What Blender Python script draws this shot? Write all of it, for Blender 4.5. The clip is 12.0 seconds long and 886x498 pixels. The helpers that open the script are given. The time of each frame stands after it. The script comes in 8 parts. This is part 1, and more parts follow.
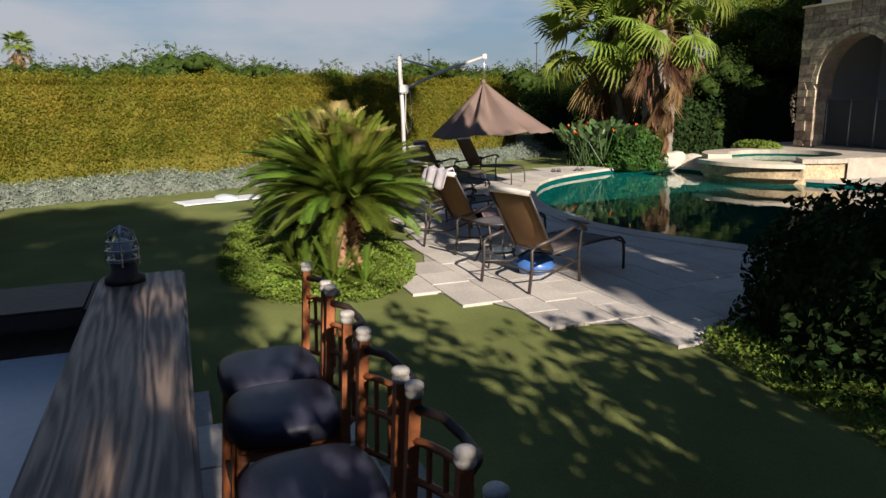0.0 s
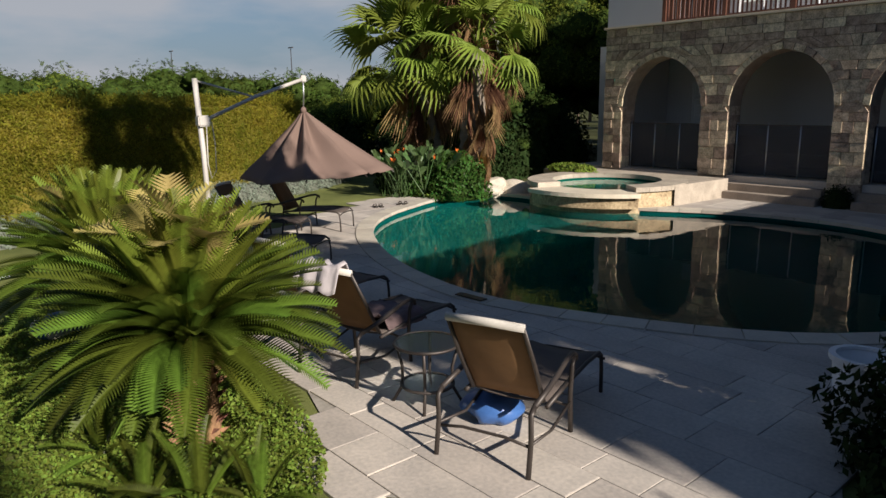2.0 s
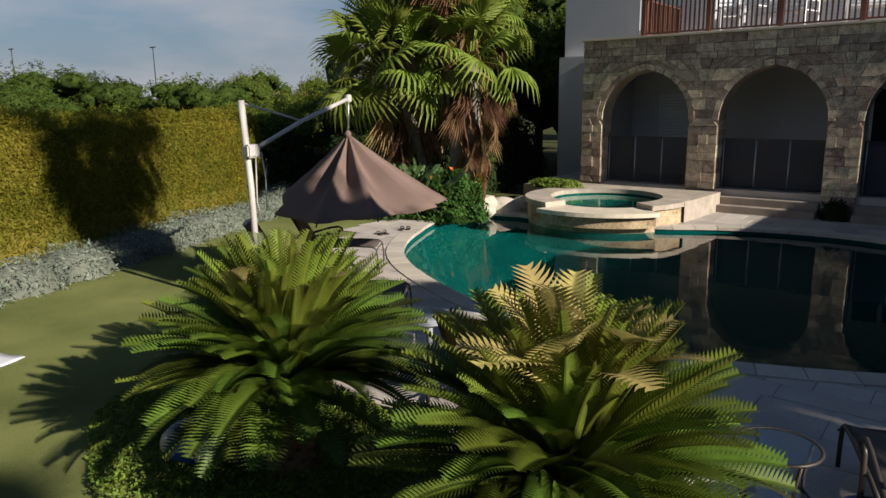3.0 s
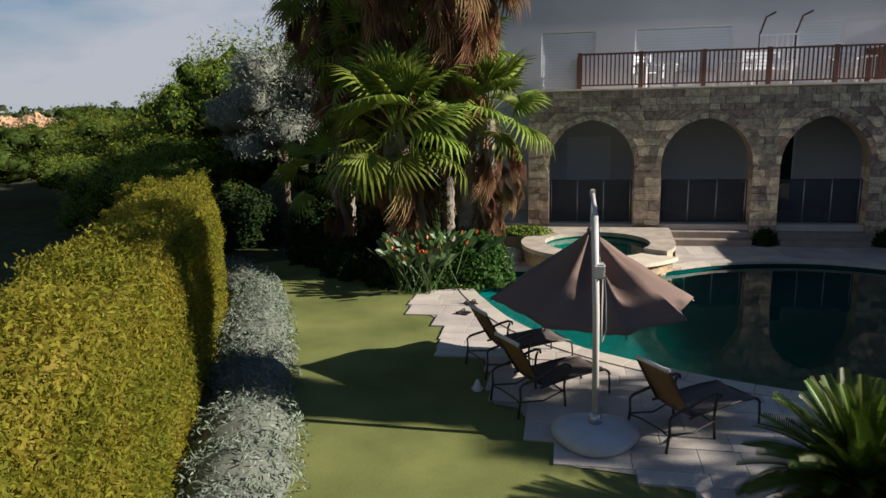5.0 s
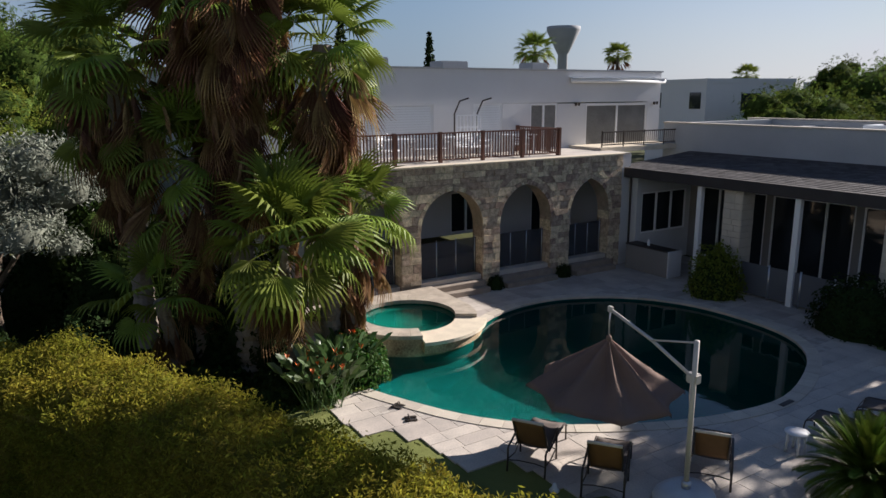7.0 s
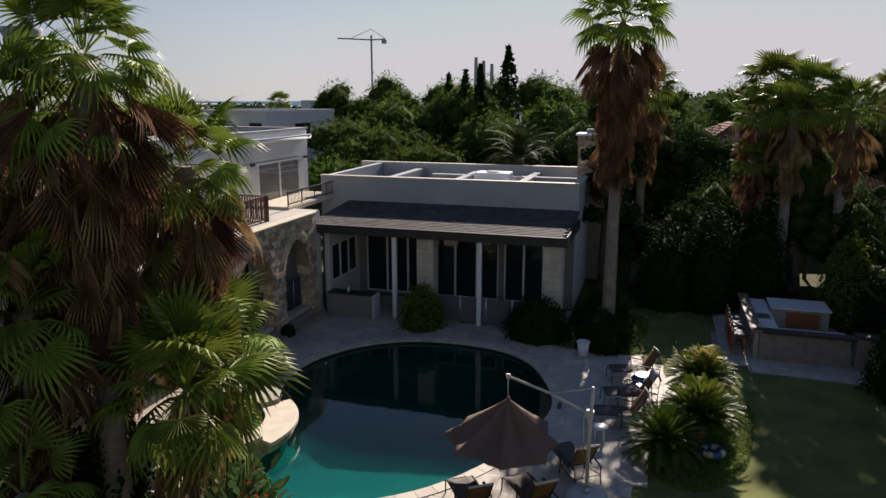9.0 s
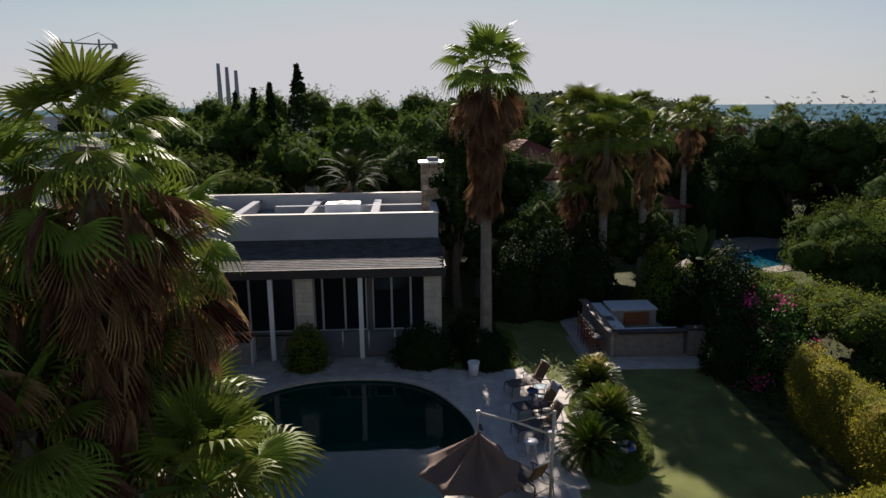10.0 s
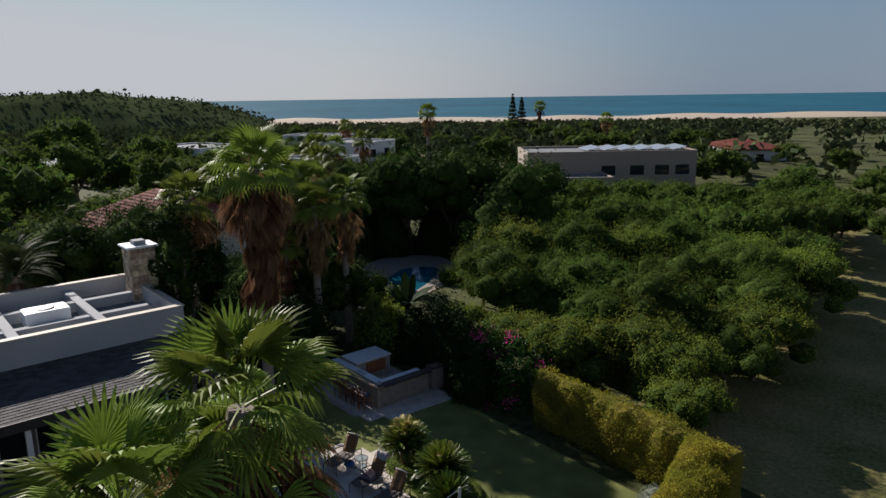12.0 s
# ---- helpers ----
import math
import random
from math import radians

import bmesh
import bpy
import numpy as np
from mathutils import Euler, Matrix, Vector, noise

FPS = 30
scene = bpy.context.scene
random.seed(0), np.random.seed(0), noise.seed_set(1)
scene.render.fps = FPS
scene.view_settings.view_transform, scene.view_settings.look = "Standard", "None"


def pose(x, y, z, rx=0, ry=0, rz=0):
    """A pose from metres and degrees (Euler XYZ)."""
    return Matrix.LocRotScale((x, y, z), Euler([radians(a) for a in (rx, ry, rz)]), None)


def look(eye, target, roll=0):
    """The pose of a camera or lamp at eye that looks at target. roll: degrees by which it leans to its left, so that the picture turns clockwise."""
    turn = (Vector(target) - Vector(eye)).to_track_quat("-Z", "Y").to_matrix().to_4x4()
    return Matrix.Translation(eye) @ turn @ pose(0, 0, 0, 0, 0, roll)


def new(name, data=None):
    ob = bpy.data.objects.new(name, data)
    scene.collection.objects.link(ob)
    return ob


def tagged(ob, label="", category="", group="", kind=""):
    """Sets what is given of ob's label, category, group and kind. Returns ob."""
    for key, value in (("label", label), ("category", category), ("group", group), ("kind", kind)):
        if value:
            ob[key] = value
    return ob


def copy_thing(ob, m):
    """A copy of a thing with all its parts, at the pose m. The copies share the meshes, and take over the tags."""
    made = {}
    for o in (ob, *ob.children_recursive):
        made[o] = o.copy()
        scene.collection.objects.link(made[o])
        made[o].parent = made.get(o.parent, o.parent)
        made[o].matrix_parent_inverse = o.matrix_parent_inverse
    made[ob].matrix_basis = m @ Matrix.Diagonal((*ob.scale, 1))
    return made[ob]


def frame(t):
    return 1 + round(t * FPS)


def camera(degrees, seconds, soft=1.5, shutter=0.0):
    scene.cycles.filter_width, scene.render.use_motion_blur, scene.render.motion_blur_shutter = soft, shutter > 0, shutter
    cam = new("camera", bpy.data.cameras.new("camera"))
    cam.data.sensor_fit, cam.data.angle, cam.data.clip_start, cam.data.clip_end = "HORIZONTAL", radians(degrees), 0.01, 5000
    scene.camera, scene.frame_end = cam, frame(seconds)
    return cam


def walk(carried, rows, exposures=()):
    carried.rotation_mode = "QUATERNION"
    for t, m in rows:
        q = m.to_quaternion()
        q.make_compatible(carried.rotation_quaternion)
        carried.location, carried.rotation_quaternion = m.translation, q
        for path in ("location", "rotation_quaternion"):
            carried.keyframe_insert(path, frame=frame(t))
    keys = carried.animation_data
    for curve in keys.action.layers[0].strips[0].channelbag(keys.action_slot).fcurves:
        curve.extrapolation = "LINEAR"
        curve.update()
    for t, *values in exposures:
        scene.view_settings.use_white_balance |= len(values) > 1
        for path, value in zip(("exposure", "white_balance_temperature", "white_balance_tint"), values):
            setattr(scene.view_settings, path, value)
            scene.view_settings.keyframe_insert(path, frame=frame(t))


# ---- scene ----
cam = camera(64.6, 12.0)
PATH = [
    (0, (13.659, -16.669, 1.851), (11.827, -15.98, 1.44), -0.8),
    (0.5, (13.075, -16.597, 1.933), (11.316, -15.74, 1.521), -0.7),
    (1, (12.4, -16.549, 2.0), (10.721, -15.543, 1.588), -0.7),
    (1.5, (11.574, -16.528, 2.178), (9.984, -15.386, 1.765), -0.7),
    (2, (10.518, -16.6, 2.357), (9.03, -15.329, 1.947), -0.7),
    (2.5, (9.096, -17.067, 2.559), (7.728, -15.667, 2.146), -0.6),
    (3, (7.313, -17.889, 2.709), (6.101, -16.352, 2.298), -0.7),
    (5, (-0.637, -20.314, 4.082), (-0.992, -18.39, 3.668), -1.4),
    (5.5, (-2.867, -20.26, 4.703), (-2.851, -18.305, 4.281), -1.0),
    (6, (-4.981, -19.973, 5.273), (-4.61, -18.054, 4.849), -0.8),
    (6.5, (-7.11, -19.588, 5.934), (-6.395, -17.77, 5.506), -0.6),
    (7, (-9.067, -18.92, 6.486), (-8.038, -17.26, 6.055), -0.3),
    (9, (-14.805, -13.385, 8.87), (-12.938, -12.805, 8.446), -0.0),
    (9.5, (-15.524, -11.166, 9.464), (-13.582, -10.932, 9.047), -0.4),
    (10, (-16.059, -8.845, 10.15), (-14.104, -8.94, 9.738), -0.6),
    (10.5, (-16.026, -6.388, 11.095), (-14.118, -6.816, 10.676), -0.6),
    (11, (-15.689, -4.161, 12.03), (-13.873, -4.884, 11.605), -0.8),
    (11.5, (-15.003, -1.822, 13.185), (-13.339, -2.842, 12.748), -0.5),
    (12, (-14.178, -0.046, 14.064), (-12.69, -1.308, 13.625), -0.8),
]
EXPOSURES = [(0, 0.47, 6250, 12), (1.2, 0.32, 6250, 12), (2.5, 0.25, 6250, 12), (5, 0.5, 6150, 12), (6, 0.92, 6100, 13), (7, 0.64, 6050, 15), (9, 0.48, 6400, 16), (12, 0.28, 6050, 13)]
walk(cam, [(t, look(eye, target, roll)) for t, eye, target, roll in PATH], EXPOSURES)

# ---- light ----
SUN_EL, SUN_AZ = 26.5, -1.5
world = bpy.data.worlds.new("sky")
scene.world = world
world.use_nodes = True
wn, wl = world.node_tree.nodes, world.node_tree.links
wn.clear()
w_out = wn.new("ShaderNodeOutputWorld")
w_bg = wn.new("ShaderNodeBackground")
w_sky = wn.new("ShaderNodeTexSky")
w_sky.sky_type = "NISHITA"
w_sky.sun_disc = False
w_sky.sun_elevation = radians(SUN_EL)
w_sky.sun_rotation = radians(90 - SUN_AZ)
w_sky.air_density, w_sky.dust_density, w_sky.ozone_density = 1.0, 0.15, 3.0
w_co = wn.new("ShaderNodeTexCoord")
w_map = wn.new("ShaderNodeMapping")
w_map.inputs["Scale"].default_value = (1.6, 1.6, 6.0)
w_map.inputs["Location"].default_value = (0.3, 0.1, 0.0)
w_noise = wn.new("ShaderNodeTexNoise")
w_noise.inputs["Scale"].default_value = 1.7
w_noise.inputs["Detail"].default_value = 7.0
w_noise.inputs["Roughness"].default_value = 0.52
w_ramp = wn.new("ShaderNodeValToRGB")
w_ramp.color_ramp.elements[0].position, w_ramp.color_ramp.elements[1].position = 0.36, 0.57
w_cloud = wn.new("ShaderNodeMix")
w_cloud.data_type = "RGBA"
w_cloud.inputs["B"].default_value = (7.2, 7.3, 7.6, 1)
w_sep = wn.new("ShaderNodeSeparateXYZ")
w_side = wn.new("ShaderNodeMapRange")
w_side.inputs["From Min"].default_value, w_side.inputs["From Max"].default_value = 0.35, -0.35
w_side.inputs["To Min"].default_value, w_side.inputs["To Max"].default_value = 0.0, 0.85
w_mul = wn.new("ShaderNodeMath")
w_mul.operation = "MULTIPLY"
w_min = wn.new("ShaderNodeVectorMath")
w_min.operation = "MINIMUM"
w_min.inputs[1].default_value = (8.7, 8.7, 8.7)
wl.new(w_co.outputs["Generated"], w_map.inputs["Vector"])
wl.new(w_map.outputs["Vector"], w_noise.inputs["Vector"])
wl.new(w_noise.outputs["Fac"], w_ramp.inputs["Fac"])
wl.new(w_co.outputs["Generated"], w_sep.inputs["Vector"])
wl.new(w_sep.outputs["X"], w_side.inputs["Value"])
wl.new(w_ramp.outputs["Color"], w_mul.inputs[0])
wl.new(w_side.outputs["Result"], w_mul.inputs[1])
w_high = wn.new("ShaderNodeMapRange")
w_high.interpolation_type = "SMOOTHSTEP"
w_high.inputs["From Min"].default_value, w_high.inputs["From Max"].default_value = 0.65, 0.2
w_thin = wn.new("ShaderNodeMath")
w_thin.operation = "MULTIPLY"
wl.new(w_sep.outputs["Z"], w_high.inputs["Value"])
wl.new(w_mul.outputs["Value"], w_thin.inputs[0])
wl.new(w_high.outputs["Result"], w_thin.inputs[1])
wl.new(w_thin.outputs["Value"], w_cloud.inputs["Factor"])
w_haze = wn.new("ShaderNodeMix")
w_haze.data_type = "RGBA"
w_hcol = wn.new("ShaderNodeMix")
w_hcol.data_type = "RGBA"
w_hcol.inputs["A"].default_value = (3.2, 4.15, 5.3, 1)
w_hcol.inputs["B"].default_value = (8.7, 8.7, 8.7, 1)
w_hside = wn.new("ShaderNodeMapRange")
w_hside.interpolation_type = "SMOOTHSTEP"
w_hside.inputs["From Min"].default_value, w_hside.inputs["From Max"].default_value = 0.45, 0.92
wl.new(w_sep.outputs["X"], w_hside.inputs["Value"])
wl.new(w_hside.outputs["Result"], w_hcol.inputs["Factor"])
wl.new(w_hcol.outputs["Result"], w_haze.inputs["B"])
w_low = wn.new("ShaderNodeMapRange")
w_low.interpolation_type = "SMOOTHSTEP"
w_low.inputs["From Min"].default_value, w_low.inputs["From Max"].default_value = 0.30, -0.02
w_low.inputs["To Min"].default_value, w_low.inputs["To Max"].default_value = 0.0, 0.85
wl.new(w_sep.outputs["Z"], w_low.inputs["Value"])
wl.new(w_low.outputs["Result"], w_haze.inputs["Factor"])
wl.new(w_sky.outputs["Color"], w_haze.inputs["A"])
wl.new(w_haze.outputs["Result"], w_cloud.inputs["A"])
wl.new(w_cloud.outputs["Result"], w_min.inputs[0])
wl.new(w_min.outputs["Vector"], w_bg.inputs["Color"])
w_bg.inputs["Strength"].default_value = 0.05
wl.new(w_bg.outputs["Background"], w_out.inputs["Surface"])

sun_data = bpy.data.lights.new("sun", "SUN")
sun_data.energy, sun_data.angle, sun_data.color = 6.2, radians(0.5), (1.0, 0.9, 0.76)
sun = new("sun", sun_data)
SUN_DIR = Vector((math.cos(radians(SUN_EL)) * math.cos(radians(SUN_AZ)), math.cos(radians(SUN_EL)) * math.sin(radians(SUN_AZ)), math.sin(radians(SUN_EL))))
sun.matrix_world = look(SUN_DIR * 60, (0, 0, 0))

# ---- materials ----


def mat(name, color, rough=0.6, vary=0.25, scale=3.0, grain=40.0, bump=0.2, metal=0.0, spread=0.0, island=0.0, thin=0.0, second=None, spec=0.5, lace=0.0):
    """A surface: base colour with stains at one scale, grain at another, relief, and a spread between pieces."""
    m = bpy.data.materials.new(name)
    m.use_nodes = True
    n, l = m.node_tree.nodes, m.node_tree.links
    bsdf = n["Principled BSDF"]
    bsdf.inputs["Roughness"].default_value = rough
    bsdf.inputs["Metallic"].default_value = metal
    bsdf.inputs["Specular IOR Level"].default_value = spec
    co = n.new("ShaderNodeNewGeometry")
    big = n.new("ShaderNodeTexNoise")
    big.inputs["Scale"].default_value, big.inputs["Detail"].default_value = scale, 5
    fine = n.new("ShaderNodeTexNoise")
    fine.inputs["Scale"].default_value, fine.inputs["Detail"].default_value = grain, 4
    l.new(co.outputs["Position"], big.inputs["Vector"])
    l.new(co.outputs["Position"], fine.inputs["Vector"])
    total = n.new("ShaderNodeMath")
    total.operation = "MULTIPLY_ADD"
    total.inputs[1].default_value, total.inputs[2].default_value = 0.45, 0.0
    l.new(fine.outputs["Fac"], total.inputs[0])
    both = n.new("ShaderNodeMath")
    both.operation = "MULTIPLY_ADD"
    both.inputs[1].default_value = 0.55
    l.new(big.outputs["Fac"], both.inputs[0])
    l.new(total.outputs[0], both.inputs[2])
    ramp = n.new("ShaderNodeValToRGB")
    lo = [c * (1 - vary) for c in color]
    hi = [min(1, c * (1 + vary)) for c in (second or color)]
    ramp.color_ramp.elements[0].position, ramp.color_ramp.elements[0].color = 0.32, (*lo, 1)
    ramp.color_ramp.elements[1].position, ramp.color_ramp.elements[1].color = 0.68, (*hi, 1)
    l.new(both.outputs[0], ramp.inputs["Fac"])
    last = ramp.outputs["Color"]
    for amount, node, key in ((spread, "ShaderNodeObjectInfo", "Random"), (island, "ShaderNodeNewGeometry", "Random Per Island")):
        if amount:
            src = n.new(node)
            rng = n.new("ShaderNodeMapRange")
            rng.inputs["To Min"].default_value, rng.inputs["To Max"].default_value = 1 - amount, 1 + amount
            l.new(src.outputs[key], rng.inputs["Value"])
            hsv = n.new("ShaderNodeHueSaturation")
            l.new(rng.outputs["Result"], hsv.inputs["Value"])
            hue = n.new("ShaderNodeMapRange")
            hue.inputs["To Min"].default_value, hue.inputs["To Max"].default_value = 0.5 - amount * 0.06, 0.5 + amount * 0.05
            l.new(src.outputs[key], hue.inputs["Value"])
            l.new(hue.outputs["Result"], hsv.inputs["Hue"])
            l.new(last, hsv.inputs["Color"])
            last = hsv.outputs["Color"]
    l.new(last, bsdf.inputs["Base Color"])
    if bump:
        b = n.new("ShaderNodeBump")
        b.inputs["Strength"].default_value, b.inputs["Distance"].default_value = bump, 0.02
        l.new(both.outputs[0], b.inputs["Height"])
        l.new(b.outputs["Normal"], bsdf.inputs["Normal"])
    if thin:
        tr = n.new("ShaderNodeBsdfTranslucent")
        mix = n.new("ShaderNodeMixShader")
        mix.inputs["Fac"].default_value = thin
        l.new(last, tr.inputs["Color"])
        l.new(bsdf.outputs["BSDF"], mix.inputs[1])
        l.new(tr.outputs["BSDF"], mix.inputs[2])
        l.new(mix.outputs["Shader"], n["Material Output"].inputs["Surface"])
        if lace:
            # sprays of many small leaflets with gaps between them
            gap = n.new("ShaderNodeTexNoise")
            gap.inputs["Scale"].default_value, gap.inputs["Detail"].default_value, gap.inputs["Roughness"].default_value = lace, 2, 0.7
            cut = n.new("ShaderNodeMath")
            cut.operation = "GREATER_THAN"
            cut.inputs[1].default_value = 0.49
            clear_n = n.new("ShaderNodeBsdfTransparent")
            over = n.new("ShaderNodeMixShader")
            l.new(co.outputs["Position"], gap.inputs["Vector"])
            l.new(gap.outputs["Fac"], cut.inputs[0])
            l.new(cut.outputs[0], over.inputs["Fac"])
            l.new(clear_n.outputs["BSDF"], over.inputs[1])
            l.new(mix.outputs["Shader"], over.inputs[2])
            l.new(over.outputs["Shader"], n["Material Output"].inputs["Surface"])
    return m


def wood_mat(name, dark, light, scale=1.0, rough=0.6):
    """Weathered planks: long wavy rings stretched along x."""
    m = bpy.data.materials.new(name)
    m.use_nodes = True
    n, l = m.node_tree.nodes, m.node_tree.links
    bsdf = n["Principled BSDF"]
    bsdf.inputs["Roughness"].default_value = rough
    co = n.new("ShaderNodeTexCoord")
    mp = n.new("ShaderNodeMapping")
    mp.inputs["Scale"].default_value = (0.62 * scale, 9 * scale, 9 * scale)
    noise_n = n.new("ShaderNodeTexNoise")
    noise_n.inputs["Scale"].default_value, noise_n.inputs["Detail"].default_value = 0.75, 1.5
    wave = n.new("ShaderNodeMath")
    wave.operation = "MULTIPLY"
    wave.inputs[1].default_value = 95.0
    sine = n.new("ShaderNodeMath")
    sine.operation = "SINE"
    fine = n.new("ShaderNodeTexNoise")
    fine.inputs["Scale"].default_value, fine.inputs["Detail"].default_value = 6.0, 6
    mix = n.new("ShaderNodeMath")
    mix.operation = "MULTIPLY_ADD"
    mix.inputs[1].default_value = 0.2
    ramp = n.new("ShaderNodeValToRGB")
    ramp.color_ramp.elements[0].position, ramp.color_ramp.elements[0].color = 0.28, (*dark, 1)
    ramp.color_ramp.elements[1].position, ramp.color_ramp.elements[1].color = 0.75, (*light, 1)
    b = n.new("ShaderNodeBump")
    b.inputs["Strength"].default_value, b.inputs["Distance"].default_value = 0.9, 0.006
    l.new(co.outputs["Object"], mp.inputs["Vector"])
    l.new(mp.outputs["Vector"], noise_n.inputs["Vector"])
    l.new(mp.outputs["Vector"], fine.inputs["Vector"])
    l.new(noise_n.outputs["Fac"], wave.inputs[0])
    l.new(wave.outputs[0], sine.inputs[0])
    l.new(sine.outputs[0], mix.inputs[0])
    l.new(fine.outputs["Fac"], mix.inputs[2])
    l.new(mix.outputs[0], ramp.inputs["Fac"])
    l.new(ramp.outputs["Color"], bsdf.inputs["Base Color"])
    l.new(mix.outputs[0], b.inputs["Height"])
    l.new(b.outputs["Normal"], bsdf.inputs["Normal"])
    return m


def water_mat(name, tint, ripple, wave_scale=2.2):
    m = bpy.data.materials.new(name)
    m.use_nodes = True
    n, l = m.node_tree.nodes, m.node_tree.links
    bsdf = n["Principled BSDF"]
    bsdf.inputs["Base Color"].default_value = (*tint, 1)
    bsdf.inputs["Roughness"].default_value = 0.015
    bsdf.inputs["IOR"].default_value = 1.33
    bsdf.inputs["Transmission Weight"].default_value = 1.0
    co = n.new("ShaderNodeNewGeometry")
    wave = n.new("ShaderNodeTexNoise")
    wave.inputs["Scale"].default_value, wave.inputs["Detail"].default_value = wave_scale, 3
    b = n.new("ShaderNodeBump")
    b.inputs["Strength"].default_value, b.inputs["Distance"].default_value = ripple, 0.05
    l.new(co.outputs["Position"], wave.inputs["Vector"])
    l.new(wave.outputs["Fac"], b.inputs["Height"])
    l.new(b.outputs["Normal"], bsdf.inputs["Normal"])
    return m


def glass_mat(name, tint=(0.8, 0.9, 0.95), rough=0.02):
    m = bpy.data.materials.new(name)
    m.use_nodes = True
    bsdf = m.node_tree.nodes["Principled BSDF"]
    bsdf.inputs["Base Color"].default_value = (*tint, 1)
    bsdf.inputs["Roughness"].default_value = rough
    bsdf.inputs["IOR"].default_value = 1.45
    bsdf.inputs["Transmission Weight"].default_value = 1.0
    return m


TURF = mat("turf", (0.115, 0.14, 0.04), 0.95, 0.3, 0.8, 120, 0.5, second=(0.175, 0.19, 0.06), spec=0.15)
EARTH = mat("dry_earth", (0.05, 0.045, 0.025), 0.95, 0.5, 0.08, 2.5, 0.6, second=(0.07, 0.08, 0.028), spec=0.1)
FIELD = mat("field_grass", (0.07, 0.125, 0.014), 0.95, 0.4, 0.22, 6, 0.5, second=(0.24, 0.185, 0.09), spec=0.1)
SAND = mat("pale_sand", (0.43, 0.355, 0.27), 0.95, 0.12, 0.05, 1.0, 0.2)
SEA = mat("sea_water", (0.022, 0.10, 0.155), 0.9, 0.25, 0.004, 0.03, 0.0, spec=0.04)
PAVER = mat("limestone_paver", (0.44, 0.40, 0.36), 0.75, 0.16, 2.0, 30, 0.25, spread=0.11, second=(0.52, 0.46, 0.40))
PAVER_FAR = mat("limestone_paver_joined", (0.42, 0.38, 0.34), 0.75, 0.18, 2.0, 30, 0.25, island=0.18)
GROUT = mat("paver_joint", (0.34, 0.31, 0.27), 0.95, 0.3, 3, 30, 0.3)
COPING = mat("coping_stone", (0.50, 0.45, 0.375), 0.7, 0.14, 3, 40, 0.2, spread=0.1)
CREAM = mat("cream_stone", (0.66, 0.58, 0.45), 0.6, 0.15, 3, 40, 0.2)
SPASTONE = mat("weathered_spa_stone", (0.34, 0.295, 0.235), 0.75, 0.22, 3, 40, 0.3, spread=0.1, second=(0.43, 0.37, 0.30))
TANSTONE = mat("ochre_stone", (0.24, 0.155, 0.075), 0.8, 0.45, 2.2, 20, 0.6, second=(0.46, 0.36, 0.22))
# brown-grey stone, darkened further for the shade missing on the arcade steps
STEPSTONE = mat("shade_dark_step_stone", (0.27, 0.225, 0.185), 0.85, 0.25, 3, 30, 0.4)
STONE = mat("rubble_stone", (0.35, 0.265, 0.185), 0.9, 0.45, 7, 30, 1.0, spread=0.4, second=(0.52, 0.42, 0.31), spec=0.2)
MORTAR = mat("lime_mortar", (0.33, 0.265, 0.20), 0.95, 0.35, 5, 50, 0.6)
RENDERED = mat("grey_render", (0.62, 0.62, 0.63), 0.85, 0.06, 0.7, 60, 0.1)
WINGWALL = mat("weathered_render", (0.40, 0.415, 0.43), 0.85, 0.14, 0.5, 30, 0.1)
# render darkened for the veranda's shade; also the grey counter's plinth
SHADEGREY = mat("shaded_grey_render", (0.22, 0.21, 0.205), 0.85, 0.1, 0.7, 60, 0.1)
WHITEWALL = mat("white_render", (0.55, 0.555, 0.56), 0.85, 0.08, 0.7, 60, 0.1)
INNERWALL = mat("arcade_wall", (0.62, 0.61, 0.60), 0.85, 0.06, 0.7, 60, 0.1)
SHUTTER = mat("white_shutter", (0.78, 0.80, 0.82), 0.45, 0.03, 1, 40, 0.02)
WINFRAME = mat("white_aluminium", (0.75, 0.76, 0.77), 0.35, 0.03, 1, 40, 0.0)
CURTAINED = mat("curtained_glass", (0.17, 0.17, 0.165), 0.06, 0.25, 1.2, 20, 0.0)
PANE = mat("dark_window_glass", (0.02, 0.025, 0.03), 0.04, 0.1, 1, 20, 0.0)
MESHFENCE = mat("black_fence_mesh", (0.045, 0.05, 0.062), 0.8, 0.1, 1, 90, 0.1)
MESHFENCE.node_tree.nodes["Principled BSDF"].inputs["Alpha"].default_value = 0.72
RAILMESH = mat("grey_fence_mesh", (0.10, 0.105, 0.12), 0.8, 0.15, 1, 90, 0.1)
STEEL = mat("brushed_steel", (0.55, 0.56, 0.58), 0.35, 0.1, 3, 60, 0.05, metal=0.9)
RAILWOOD = mat("brown_rail_wood", (0.12, 0.048, 0.03), 0.55, 0.3, 2, 50, 0.2)
ROOFTILE = mat("grey_shingle", (0.085, 0.08, 0.082), 0.85, 0.25, 1.5, 25, 0.6, island=0.3, spec=0.2)
ROOFDARK = mat("dark_fascia", (0.035, 0.03, 0.03), 0.7, 0.2, 2, 40, 0.1)
FLATROOF = mat("bitumen_roof", (0.17, 0.18, 0.19), 0.9, 0.35, 0.8, 20, 0.3)
REDTILE = mat("red_clay_tile", (0.17, 0.05, 0.04), 0.9, 0.25, 2, 30, 0.4, island=0.25, spec=0.1)
POOLPAINT = mat("pool_plaster", (0.003, 0.066, 0.062), 0.9, 0.08, 0.5, 6, 0.0, spec=0.0)
SPAPAINT = mat("spa_tile", (0.004, 0.085, 0.066), 0.8, 0.12, 3.0, 30, 0.1, spec=0.0)
